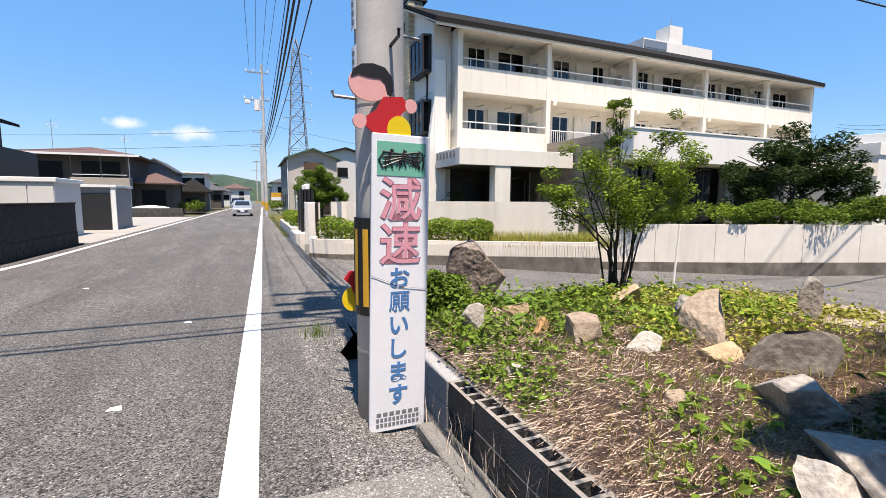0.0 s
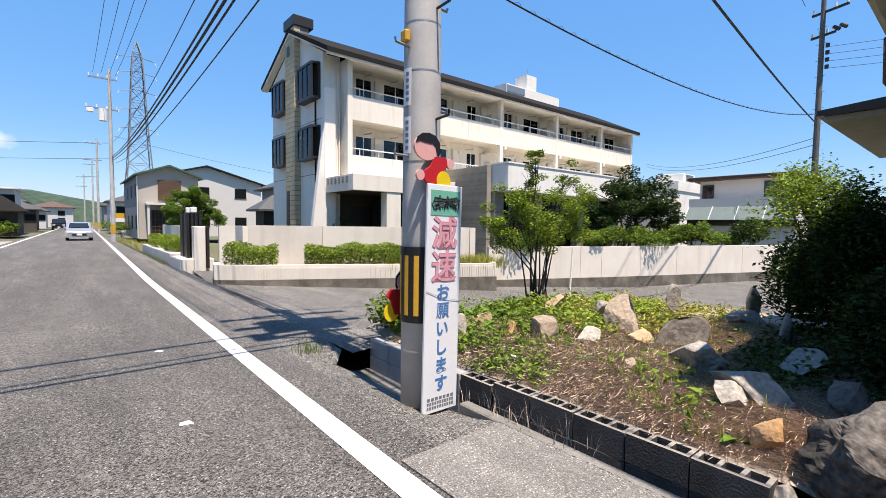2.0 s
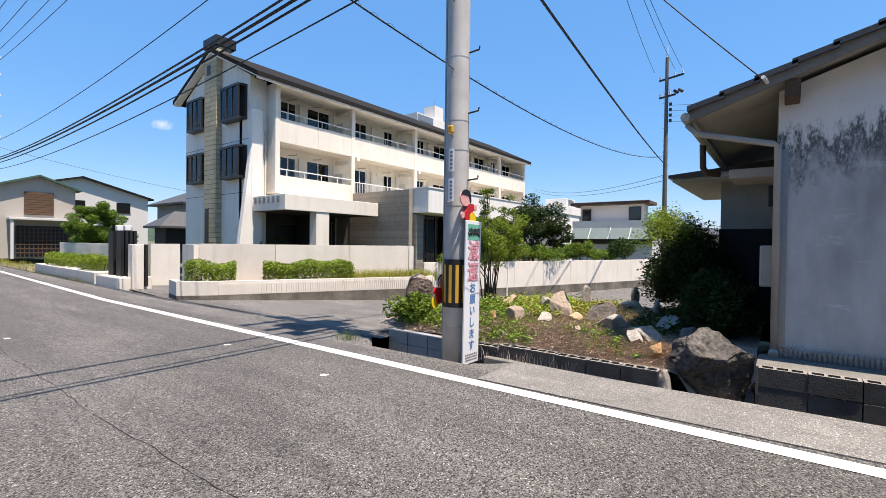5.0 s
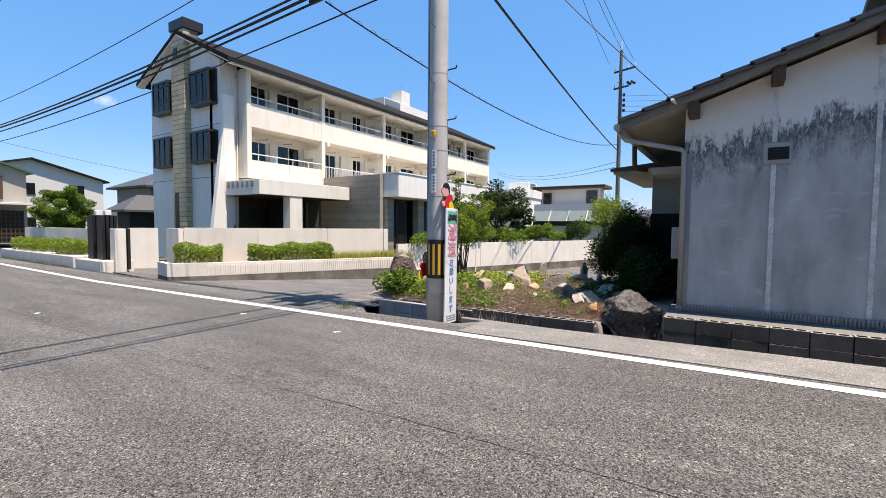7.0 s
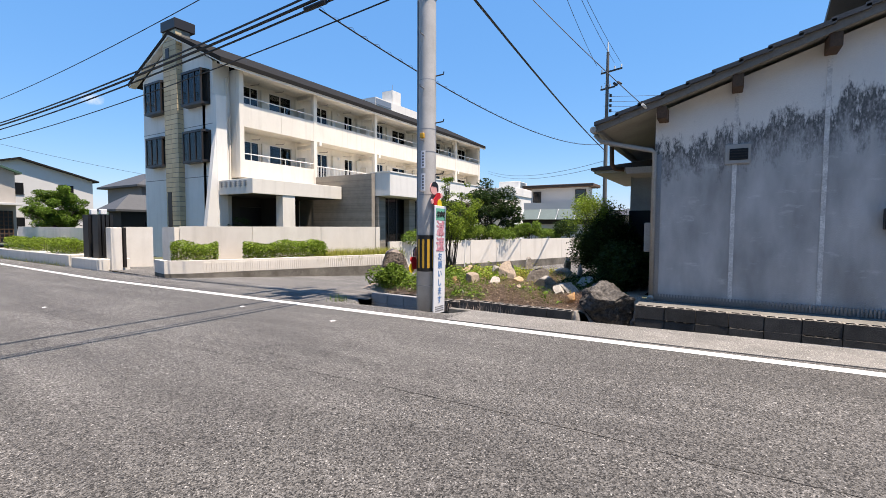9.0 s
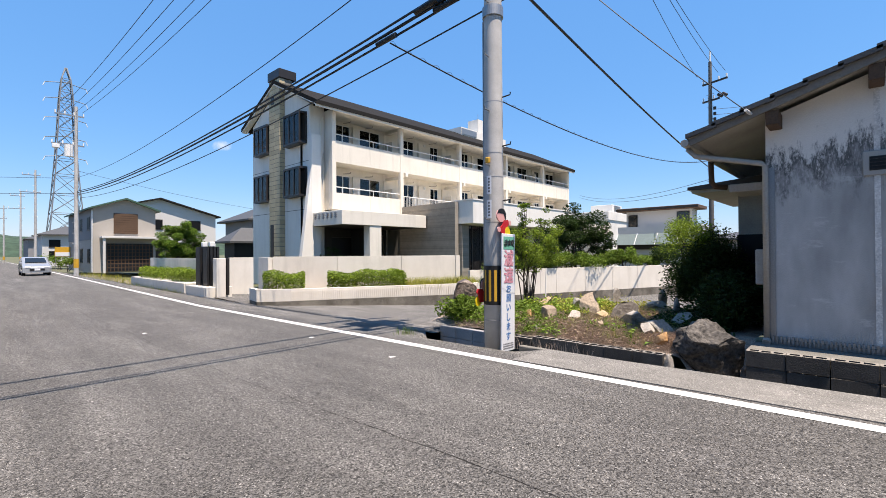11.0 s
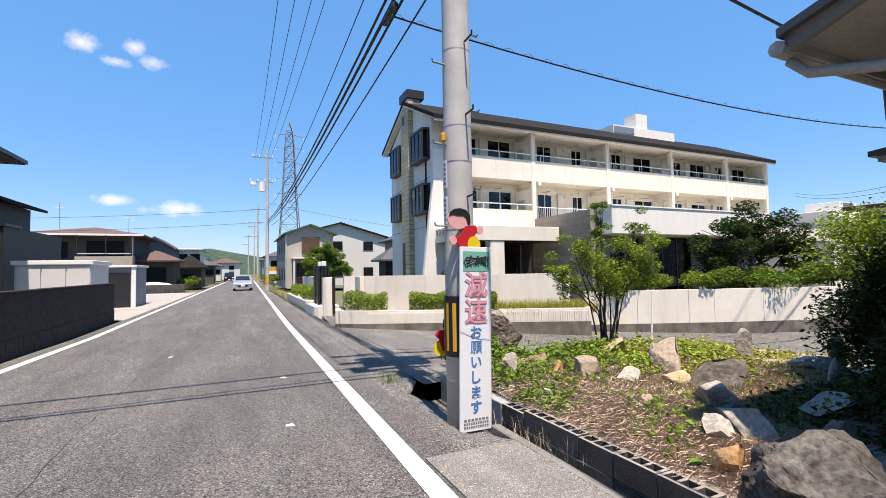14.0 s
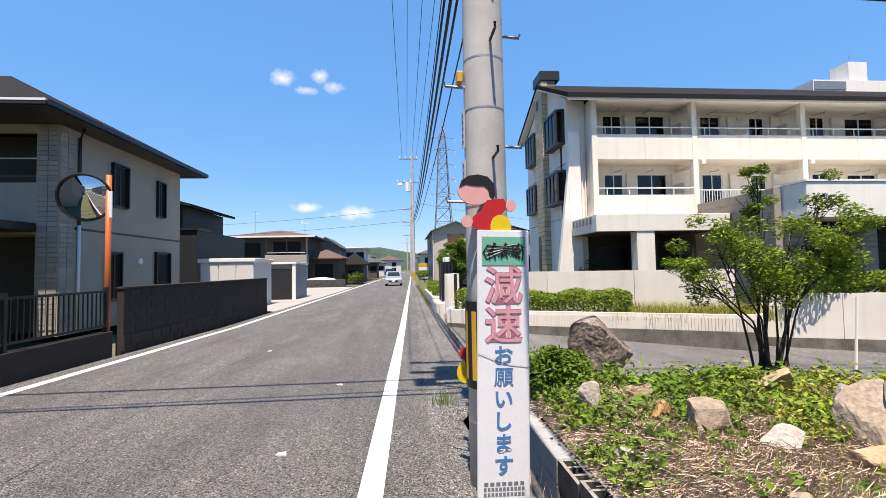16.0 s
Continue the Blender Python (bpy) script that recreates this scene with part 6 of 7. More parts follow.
far_pole(pose(27.9, 5.7, -0.6, 0, 0, 70), 14.2, "dark utility pole behind the lane", ((0, 0.9, 1.6), (0, 0.82, 1.1)), False, FAR_POLE)


def pylon(x, y, height):
    t = thing("lattice_pylon", "tall grey lattice power pylon far behind the houses", "pylon")
    lv = [0, 6, 12, 17, 22, 26, 30, 34, 37.5, 41, 44, 47, height]
    wid = [4.2, 3.6, 3.1, 2.7, 2.35, 2.1, 1.9, 1.7, 1.55, 1.4, 1.2, 0.9, 0.15]
    for sx in (-1, 1):
        for sy in (-1, 1):
            part("leg", tube(B(), [(x + sx * w, y + sy * w, z) for z, w in zip(lv, wid)], 0.16, 4), STEEL_GREY, t)
    bm = B()
    for (z0, w0), (z1, w1) in zip(zip(lv, wid), zip(lv[1:], wid[1:])):
        for s in (-1, 1):
            tube(bm, [(x - w0, y + s * w0, z0), (x + w1, y + s * w1, z1)], 0.08, 3)
            tube(bm, [(x + w0, y + s * w0, z0), (x - w1, y + s * w1, z1)], 0.08, 3)
            tube(bm, [(x + s * w0, y - w0, z0), (x + s * w1, y + w1, z1)], 0.08, 3)
            tube(bm, [(x + s * w0, y + w0, z0), (x + s * w1, y - w1, z1)], 0.08, 3)
            tube(bm, [(x - w1, y + s * w1, z1), (x + w1, y + s * w1, z1)], 0.08, 3)
    part("bracing", bm, STEEL_GREY, t)
    for z in (26, 31, 36, 41, 45):
        a = part("arm", tube(B(), [(x - 4.2, y, z + 0.4), (x, y, z + 1.2), (x + 4.2, y, z + 0.4)], 0.1, 4), STEEL_GREY, t)
        for s in (-4.1, 4.1):
            part("insulator", tube(B(), [(x + s, y, z + 0.4), (x + s * 1.1, y, z - 0.6)], 0.09, 5), WHITE_METAL, a)


pylon(13.5, 150, 50)

# ---- the old house with stained stucco, on the block footing ----
WX, WY = 2.42, -0.50
house = thing("old_house", "old house with stained grey stucco wall and grey tiled roof", "house")
slope = 0.335


def roof_z(y):
    return 3.06 + slope * (0.35 - y)


bm = B()
prism(bm, [(WY, 0.17), (WY, roof_z(WY) - 0.12), (-9.0, roof_z(-9.0) - 0.12), (-9.0, 0.17)], "x", WX, WX + 0.15)
wall = part("street_wall", bm, STREET_STUCCO, house)
bm = B()
prism(bm, [(WX + 0.15, 0.0), (WX + 0.15, roof_z(WY) - 0.14), (7.5, roof_z(WY) - 0.14), (7.5, 0.0)], "y", WY - 0.15, WY)
part("side_wall", bm, NAVY_SHADED, house, "dark navy boarded side wall")
part("upper_side_wall", box(B(), WX + 0.16, WY, 1.92, 5.5, WY + 0.012, 3.1), OLD_STUCCO, house)
part("back_wall", box(B(), 7.35, -9.0, 0.0, 7.5, WY - 0.15, 3.2), OLD_STUCCO, house)
part("south_wall", box(B(), WX + 0.15, -9.0, 0.0, 7.35, -8.85, 3.2), OLD_STUCCO, house)
bm = B()
y0, y1 = 0.33, -9.2
quads(bm, [(x, y, roof_z(y) - d) for d in (0.0, 0.05) for x, y in ((2.05, y0), (8.0, y0), (8.0, y1), (2.05, y1))],
      [(0, 1, 2, 3), (7, 6, 5, 4), (0, 4, 5, 1), (1, 5, 6, 2), (2, 6, 7, 3), (3, 7, 4, 0)])
part("roof_deck", bm, SOFFIT, house)
bm = B()
quads(bm, [(x, y, roof_z(y) - d) for d in (-0.005, 0.13) for x, y in ((2.02, y0), (2.07, y0), (2.07, y1), (2.02, y1))],
      [(0, 1, 2, 3), (7, 6, 5, 4), (0, 4, 5, 1), (1, 5, 6, 2), (2, 6, 7, 3), (3, 7, 4, 0)])
part("barge_board", bm, SOFFIT_DIM, house)
for k in range(29):
    ya, yb = 0.38 - 0.33 * k, 0.38 - 0.33 * (k + 1) - 0.05
    bm = B()
    za, zb = roof_z(ya) + 0.05, roof_z(yb) + 0.02
    quads(bm, [(x, y, z) for x in (1.97, 2.16) for y, z in ((ya, za - 0.06), (ya, za), (yb, zb + 0.0), (yb, zb - 0.06))],
          [(0, 1, 2, 3), (7, 6, 5, 4), (0, 4, 5, 1), (1, 5, 6, 2), (2, 6, 7, 3), (3, 7, 4, 0)])
    part("verge_tile", bm, TILE_ROOF, house)
bm = B()
for k in range(29):
    ya, yb = 0.38 - 0.33 * k, 0.38 - 0.33 * (k + 1) - 0.05
    za, zb = roof_z(ya) + 0.05, roof_z(yb) + 0.02
    for j in range(20):
        x0 = 2.17 + 0.29 * j
        quads(bm, [(x0, ya, za - 0.05), (x0 + 0.1, ya, za - 0.07), (x0 + 0.2, ya, za - 0.05), (x0 + 0.285, ya, za - 0.01),
                   (x0, yb, zb - 0.05), (x0 + 0.1, yb, zb - 0.07), (x0 + 0.2, yb, zb - 0.05), (x0 + 0.285, yb, zb - 0.01)], [(0, 1, 5, 4), (1, 2, 6, 5), (2, 3, 7, 6)])
part("roof_tiles", bm, TILE_ROOF, house)
part("eaves_board", box(B(), 2.04, 0.335, 2.95, 8.0, 0.365, 3.08), SOFFIT, house)
# purlin ends under the verge
for y in (-0.62, -1.60, -2.66, -3.6, -4.9):
    part("purlin_end", box(B(), 2.05, y - 0.07, roof_z(y) - 0.33, WX, y + 0.07, roof_z(y) - 0.14, 0.008), WOOD, house)
# eaves gutter and the pipe that runs back to the wall
part("eaves_gutter", tube(B(), [(2.0, 0.40, 2.98), (8.0, 0.40, 2.98)], 0.055, 8), SOFFIT, house)
part("drain_pipe", tube(B(), [(2.15, 0.40, 2.92), (2.18, 0.30, 2.80), (2.36, -0.46, 2.62), (2.37, -0.50, 2.58), (2.37, -0.50, 0.22)], 0.036, 10), SOFFIT, house, smooth=True)
part("pipe_shoe", tube(B(), [(2.37, -0.50, 0.22), (2.30, -0.50, 0.19)], 0.05, 8), SOFFIT, house)
part("corner_strip", box(B(), WX - 0.02, WY - 0.10, 0.17, WX, WY, 2.55), GALV, house)
# panel joints, ventilator and meter box
for y in (-1.60, -2.66, -3.52, -4.6, -5.7, -6.8):
    part("joint_strip", box(B(), WX - 0.012, y - 0.028, 0.24, WX, y + 0.028, roof_z(y) - 0.33), JOINT_PALE, house)
part("base_strip", box(B(), WX - 0.03, -9.0, 0.17, WX, WY, 0.235), GALV, house)
bm = B()
for k in range(150):
    box(bm, WX - 0.05, -6.9 + 0.0424 * k, 0.175, WX - 0.03, -6.876 + 0.0424 * k, 0.285)
part("ribbed_skirt", bm, GALV, house, "ribbed metal skirt at the foot of the wall")
vent = part("ventilator", box(B(), WX - 0.03, -1.80, 2.33, WX, -1.47, 2.63, 0.01), OLD_STUCCO, house)
part("opening", box(B(), WX - 0.034, -1.765, 2.39, WX - 0.03, -1.53, 2.56), BLACK, vent)
for k in range(4):
    part("slat", box(B(), WX - 0.042, -1.765, 2.40 + 0.042 * k, WX - 0.034, -1.53, 2.415 + 0.042 * k), BROWN_METAL, vent)
meter = part("meter_box", box(B(), WX - 0.12, -3.46, 1.36, WX, -3.28, 1.64, 0.01), BLACK, house)
part("meter_window", box(B(), WX - 0.125, -3.42, 1.47, WX - 0.12, -3.32, 1.58), GALV, meter)
part("conduit", tube(B(), [(WX - 0.03, -3.40, 1.64), (WX - 0.03, -3.46, 3.0)], 0.018, 6), BLACK, house)
part("insulator", tube(B(), [(1.9, -0.36, 3.27), (2.1, -0.42, 3.22)], 0.02, 8), WHITE_METAL, house)
# inner wing beside the garden, with a shallow porch roof
part("wing_wall", box(B(), 5.5, WY + 0.01, -0.2, 7.5, 0.38, 1.75), NAVY_SHADED, house, "dark navy boarded wing")
part("wing_upper_wall", box(B(), 5.52, WY + 0.01, 1.75, 7.5, 0.36, 2.85), SOFFIT, house)
porch = part("porch_roof", box(B(), 5.04, WY + 0.02, 2.60, 9.0, 1.08, 2.66), SOFFIT, house, "shallow porch roof")
bm = B()
prism(bm, [(WY + 0.02, 2.66), (1.14, 2.66), (1.14, 2.72), (WY + 0.02, 2.86)], "x", 4.98, 9.1)
part("porch_sheet", bm, BROWN_METAL, porch)
part("side_awning", box(B(), 2.9, WY + 0.01, 2.32, 3.7, 0.02, 2.44, 0.01), SOFFIT, house)
part("downpipe", tube(B(), [(3.62, 0.42, 2.95), (3.62, 0.41, 2.60), (3.66, 0.36, 2.52), (3.72, 0.2, 2.5)], 0.045, 10), WOOD, house, "brown elbow pipe under the gutter", smooth=True)
part("downpipe", tube(B(), [(3.72, 0.2, 2.5), (3.78, WY + 0.02, 2.48)], 0.04, 8), SOFFIT, house)
part("door_lamp", box(B(), 3.0, WY + 0.012, 1.95, 3.1, WY + 0.10, 2.22, 0.01), BLACK, house)
box1 = part("letter_box", box(B(), 2.62, WY + 0.01, 0.95, 2.86, WY + 0.16, 1.45, 0.015), SOFFIT, house, "grey box beside the pipe")
# upper storey set back behind the eaves
up = part("upper_storey", box(B(), 3.6, -8.8, 3.2, 7.3, -3.7, 5.4), NAVY, house)
bm = B()
prism(bm, [(2.9, 5.25), (5.45, 6.3), (8.0, 5.25), (8.0, 5.38), (5.45, 6.44), (2.9, 5.38)], "y", -9.3, -3.2)
part("upper_roof", bm, TILE_ROOF, house)
solo("tiled_garden_wall", box(B(), 8.5, -0.6, -0.5, 12.5, -0.3, 1.55, 0.02), OLD_STUCCO, "old garden wall with a tiled coping", "wall")
bm = B()
for k in range(18):
    tube(bm, [(8.4 + 0.23 * k, -0.85, 1.52), (8.4 + 0.23 * k, -0.45, 1.72), (8.4 + 0.23 * k, -0.05, 1.52)], 0.10, 6)
solo("coping_tiles", bm, BROWN_ROOF, "row of weathered coping tiles on the garden wall", "coping")

# ---- west side: block wall, mirror, houses ----
ww = tagged(new("wall_west"), "dark weathered concrete block wall along the street", "wall", kind="structure")
part("lower_band", box(B(), -5.75, 9.35, -0.5, -5.58, 19.0, 0.22), BLOCK_DARK, ww)
part("upper_band", box(B(), -5.73, 9.35, 0.22, -5.60, 19.0, 1.16), BLOCK_DARK, ww)
part("coping", box(B(), -5.76, 9.33, 1.16, -5.57, 19.02, 1.21, 0.01), BLOCK_DARK, ww)
part("low_wall", box(B(), -5.73, 1.9, -0.4, -5.58, 8.98, 0.36, 0.01), BLOCK_DARK, ww)
for c in range(6):
    for k in range(24):
        y = 9.36 + 0.4 * k + (0.2 if c % 2 else 0)
        if y + 0.39 > 19:
            continue
        part("block", box(B(), -5.600, y, 0.245 + 0.152 * c, -5.592, y + 0.39, 0.245 + 0.152 * c + 0.142), BLOCK_DARK, ww)
for c in range(2):
    for k in range(24):
        y = 9.36 + 0.4 * k + (0.2 if c else 0)
        if y + 0.38 < 19:
            part("block", box(B(), -5.580, y, -0.20 + 0.205 * c, -5.568, y + 0.38, -0.012 + 0.205 * c), BLOCK_DARK, ww)
fence = thing("metal_fence", "black metal bar fence on the low block wall", "fence")
part("rail", box(B(), -5.68, 2.0, 1.12, -5.63, 8.9, 1.16), BLACK, fence)
part("rail", box(B(), -5.68, 2.0, 0.46, -5.63, 8.9, 0.50), BLACK, fence)
for k in range(58):
    y = 2.05 + 0.117 * k
    part("bar", box(B(), -5.665, y, 0.50, -5.645, y + 0.02, 1.12), BLACK, fence)
for y in (2.0, 4.3, 6.6, 8.85):
    part("post", box(B(), -5.69, y, 0.34, -5.62, y + 0.06, 1.22), BLACK, fence)

mirror = thing("traffic_mirror", "round convex traffic mirror on an orange pole", "traffic mirror", m=pose(-5.80, 9.16, -0.14))
part("pole", tube(B(), [(0, 0, -0.2), (0, 0, 3.62)], 0.052, 16), ORANGE, mirror, smooth=True)
bm = B()
R, N = 0.45, 36
rings = []
for i in range(9):
    rr = R * i / 8
    rings.append([bm.verts.new((rr * math.cos(2 * math.pi * k / N), -0.10 + 0.42 * (rr ** 2), rr * math.sin(2 * math.pi * k / N))) for k in range(N)] if i else [bm.verts.new((0, -0.10, 0))])
for k in range(N):
    bm.faces.new((rings[0][0], rings[1][k], rings[1][(k + 1) % N]))
for a, b in zip(rings[1:], rings[2:]):
    for k in range(N):
        bm.faces.new((a[k], b[k], b[(k + 1) % N], a[(k + 1) % N]))
hd = part("mirror_glass", bm, MIRROR, mirror, "convex mirror", smooth=True)
hd.matrix_basis = pose(-0.40, -0.07, 3.16, 12, 0, 14)
bm = B()
pts = [(R * 1.03 * math.cos(2 * math.pi * k / N), -0.03, R * 1.03 * math.sin(2 * math.pi * k / N)) for k in range(N + 1)]
tube(bm, pts, 0.024, 8)
rim = part("rim", bm, BLACK, mirror)
rim.matrix_basis = pose(-0.40, -0.07, 3.16, 12, 0, 14)
bk = part("mirror_back", disc(B(), 0, 0, R, R, 0.0, 0.06, 36), ORANGE, mirror)
bk.matrix_basis = pose(-0.40, -0.07, 3.16, 12, 0, 14)
part("bracket", tube(B(), [(0, 0, 3.12), (-0.26, 0.04, 3.12)], 0.025, 8), ORANGE, mirror)
part("small_plate", box(B(), 0.04, -0.06, 2.75, 0.10, -0.03, 3.28, 0.005), SIGN_WHITE, mirror)


def hip_roof(bm, x0, y0, x1, y1, z, rise, t=0.15):
    """A hipped roof over a rectangle, with a thick edge."""
    run = min(x1 - x0, y1 - y0) / 2
    if x1 - x0 < y1 - y0:
        rid = [((x0 + x1) / 2, y0 + run), ((x0 + x1) / 2, y1 - run)]
    else:
        rid = [(x0 + run, (y0 + y1) / 2), (x1 - run, (y0 + y1) / 2)]
    vs = [(x0, y0, z), (x1, y0, z), (x1, y1, z), (x0, y1, z), (x0, y0, z + t), (x1, y0, z + t), (x1, y1, z + t), (x0, y1, z + t), (*rid[0], z + t + rise), (*rid[1], z + t + rise)]
    fs = [(3, 2, 1, 0), (0, 1, 5, 4), (1, 2, 6, 5), (2, 3, 7, 6), (3, 0, 4, 7)]
    fs += [(4, 5, 8), (5, 6, 9, 8), (6, 7, 9), (7, 4, 8, 9)] if x1 - x0 < y1 - y0 else [(4, 5, 9, 8), (5, 6, 9), (6, 7, 8, 9), (7, 4, 8)]
    quads(bm, vs, fs)
    return bm


def window_on(parent, face, a, b, z0, z1, at):
    """A dark framed window set on a wall face: face 'x' or 'y' names the axis across the wall; at is its place, sign its outward way."""
    plane_at, s = at
    def bx(bm, p, q, lo, hi, d0, d1):
        d0, d1 = sorted((plane_at + s * d0, plane_at + s * d1))
        return box(bm, d0, p, lo, d1, q, hi) if face == "x" else box(bm, p, d0, lo, q, d1, hi)
    w = part("window", bx(B(), a, b, z0, z1, 0.002, 0.03), BROWN_METAL, parent)
    part("pane", bx(B(), a + 0.05, b - 0.05, z0 + 0.05, z1 - 0.05, 0.03, 0.036), DARK_PANE, w)
    part("sill", bx(B(), a - 0.04, b + 0.04, z0 - 0.05, z0, 0.0, 0.07), BROWN_METAL, w)
    return w


tile_house = thing("tiled_house", "two-storey beige tiled house with dark roof and balcony", "house")
part("wall", panel(B(), 13.6, 20.7, -0.3, 5.95, -10.1, -9.9, [], "x"), HOUSE_BEIGE, tile_house)
for x0, x1, z0, z1 in ((-19.0, -18.8, -0.3, 5.95), (-10.55, -10.1, -0.3, 5.95), (-18.8, -10.55, 2.7, 4.2), (-18.8, -10.55, 5.7, 5.95)):
    part("wall", box(B(), x0, 13.6, z0, x1, 13.8, z1), HOUSE_BEIGE, tile_house)
# dark panel that paints the shade within the balcony recess
part("recess", box(B(), -18.8, 14.8, -0.3, -10.1, 14.9, 5.9), DARK_SHADE_TILE, tile_house)
part("wall", box(B(), -19.0, 20.5, -0.3, -10.1, 20.7, 5.95), HOUSE_BEIGE, tile_house)
part("wall", box(B(), -19.2, 13.6, -0.3, -19.0, 20.7, 5.95), HOUSE_BEIGE, tile_house)
part("floor", box(B(), -19.0, 13.8, 2.7, -10.1, 20.5, 2.9), HOUSE_BEIGE, tile_house)
part("balcony_rail", box(B(), -18.8, 13.62, 4.35, -10.5, 13.68, 4.42), BROWN_METAL, tile_house)
bm = B()
for k in range(40):
    for j in range(2):
        box(bm, -10.5 + 0.29 * j, 13.575, -0.1 + 0.15 * k, -10.23 + 0.29 * j, 13.6, 0.03 + 0.15 * k)
        box(bm, -9.9, 13.6 + 0.29 * j, -0.1 + 0.15 * k, -9.88, 13.87 + 0.29 * j, 0.03 + 0.15 * k)
part("corner_tiles", bm, CORNER_TILE, tile_house, "pale tiled corner")
part("roof", hip_roof(B(), -20.0, 12.0, -9.1, 21.6, 5.95, 2.6), SLATE, tile_house, "dark hipped roof with deep eaves")
part("eaves_edge", box(B(), -9.1, 12.0, 5.95, -9.04, 21.6, 6.10), BROWN_METAL, tile_house)
part("eaves_edge", box(B(), -20.0, 11.94, 5.95, -9.1, 12.0, 6.04), BROWN_METAL, tile_house)
part("eaves_trim", box(B(), -20.0, 11.93, 6.04, -9.1, 12.0, 6.10), WHITE_METAL, tile_house)
part("soffit", box(B(), -19.95, 12.02, 5.925, -9.12, 21.58, 5.945), BROWN_METAL, tile_house)
for a, b, z0, z1 in ((15.95, 16.75, 3.85, 5.3), (18.8, 19.3, 3.8, 5.2), (15.7, 16.4, 0.6, 2.2), (18.7, 19.7, 0.9, 2.3)):
    w = window_on(tile_house, "x", a, b, z0, z1, (-9.9, 1))
    part("hood", box(B(), -9.9, a - 0.05, z1, -9.78, b + 0.05, z1 + 0.05), BLACK, w)
    for p in (a - 0.05, b):
        part("jamb", box(B(), -9.9, p, z0, -9.78, p + 0.05, z1), BLACK, w)
    part("mullion", box(B(), -9.864, (a + b) / 2 - 0.02, z0 + 0.05, -9.85, (a + b) / 2 + 0.02, z1 - 0.05), BLACK, w)
part("floor_line", box(B(), -9.9, 14.2, 2.86, -9.885, 20.7, 2.93), BROWN_METAL, tile_house)
part("downpipe", tube(B(), [(-9.5, 14.0, 5.9), (-9.84, 14.32, 5.7), (-9.84, 14.32, 3.0)], 0.045, 8), BROWN_METAL, tile_house, smooth=True)
part("downpipe", tube(B(), [(-9.84, 14.32, 3.0), (-9.84, 14.32, -0.25)], 0.045, 8), WHITE_METAL, tile_house, "pale lower downpipe", smooth=True)
part("laundry_pole", tube(B(), [(-16.0, 13.95, 5.0), (-10.6, 13.95, 5.0)], 0.02, 6), WHITE_METAL, tile_house)
part("vent_cover", disc(B(), 0, 0, 0.12, 0.12, 0, 0.08, 16), WHITE_METAL, tile_house).matrix_basis = pose(-9.82, 17.6, 1.95, 0, 0, 90)
part("porch_roof", box(B(), -15, 12.0, 2.75, -10.5, 13.57, 3.0, 0.02), BROWN_METAL, tile_house)
# navy sheet added to stand for the dark beneath the porch roof
part("porch_dark_sheet", box(B(), -15, 12.1, -0.3, -10.9, 12.2, 2.75), NAVY, tile_house)

dark = thing("dark_house", "charcoal boarded house with a low gable roof", "house")
part("wall", box(B(), -18, 24.0, -0.4, -10.6, 31, 3.7), NAVY, dark)
for k in range(24):
    part("board", box(B(), -18.0 + 0.308 * k, 23.985, -0.3, -17.72 + 0.308 * k, 24.0, 3.68), NAVY, dark)
part("upper_wall", box(B(), -18, 25.5, 3.7, -12.0, 31, 5.2), NAVY, dark)
bm = B()
prism(bm, [(-18.6, 5.1), (-15, 6.0), (-11.4, 5.1), (-11.4, 5.25), (-15, 6.2), (-18.6, 5.25)], "y", 25.0, 31.5)
part("roof", bm, SLATE, dark)
part("roof_edge", box(B(), -18.1, 23.9, 3.7, -10.5, 25.5, 3.82), BROWN_METAL, dark)

shed = thing("storage_shed", "white steel storage shed with a flat lid roof", "shed")
part("body", box(B(), -9.3, 21.4, -0.3, -6.9, 24.2, 1.95), WHITE_WALL, shed)
part("roof", box(B(), -9.4, 21.3, 1.95, -6.8, 24.3, 2.12, 0.02), WHITE_METAL, shed)
for k in range(3):
    part("door", box(B(), -9.25 + 0.79 * k, 21.36, -0.2, -8.50 + 0.79 * k, 21.40, 1.88), WHITE_WALL, shed)
garage = thing("small_garage", "grey shuttered garage box with pale frame", "garage")
part("body", box(B(), -8.3, 27.3, -0.3, -6.4, 30.5, 1.9), GREY_WALL, garage)
part("shutter", box(B(), -8.1, 27.26, -0.3, -6.6, 27.3, 1.6), NAVY, garage)
part("frame", box(B(), -6.55, 27.2, -0.3, -6.35, 27.3, 1.95), WHITE_METAL, garage)
part("roof", box(B(), -8.4, 27.15, 1.9, -6.3, 30.6, 2.02, 0.01), WHITE_METAL, garage)

brown = thing("brown_roofed_house", "two-storey house with brown tiled hip roofs and balcony", "house")
part("wall", box(B(), -19.4, 54, -0.4, -11.2, 62, 5.5), HOUSE_BROWN, brown)
part("roof", hip_roof(B(), -20.6, 53, -10.2, 63, 5.45, 1.05), BROWN_ROOF, brown)
part("fascia", box(B(), -20.6, 52.94, 5.43, -10.2, 53.0, 5.62), WHITE_METAL, brown)
part("balcony", box(B(), -15.8, 52.8, 2.4, -11.1, 54, 3.35, 0.02), HOUSE_BEIGE, brown)
part("balcony_rail", box(B(), -15.7, 52.85, 3.6, -11.2, 52.9, 3.66), WHITE_METAL, brown)
for x in (-15.7, -13.4, -11.3):
    part("balcony_post", box(B(), x, 52.85, 3.35, x + 0.1, 52.95, 5.45), BROWN_METAL, brown)
part("wing", box(B(), -11.2, 55.0, -0.4, -7.7, 60, 2.9), HOUSE_BROWN, brown)
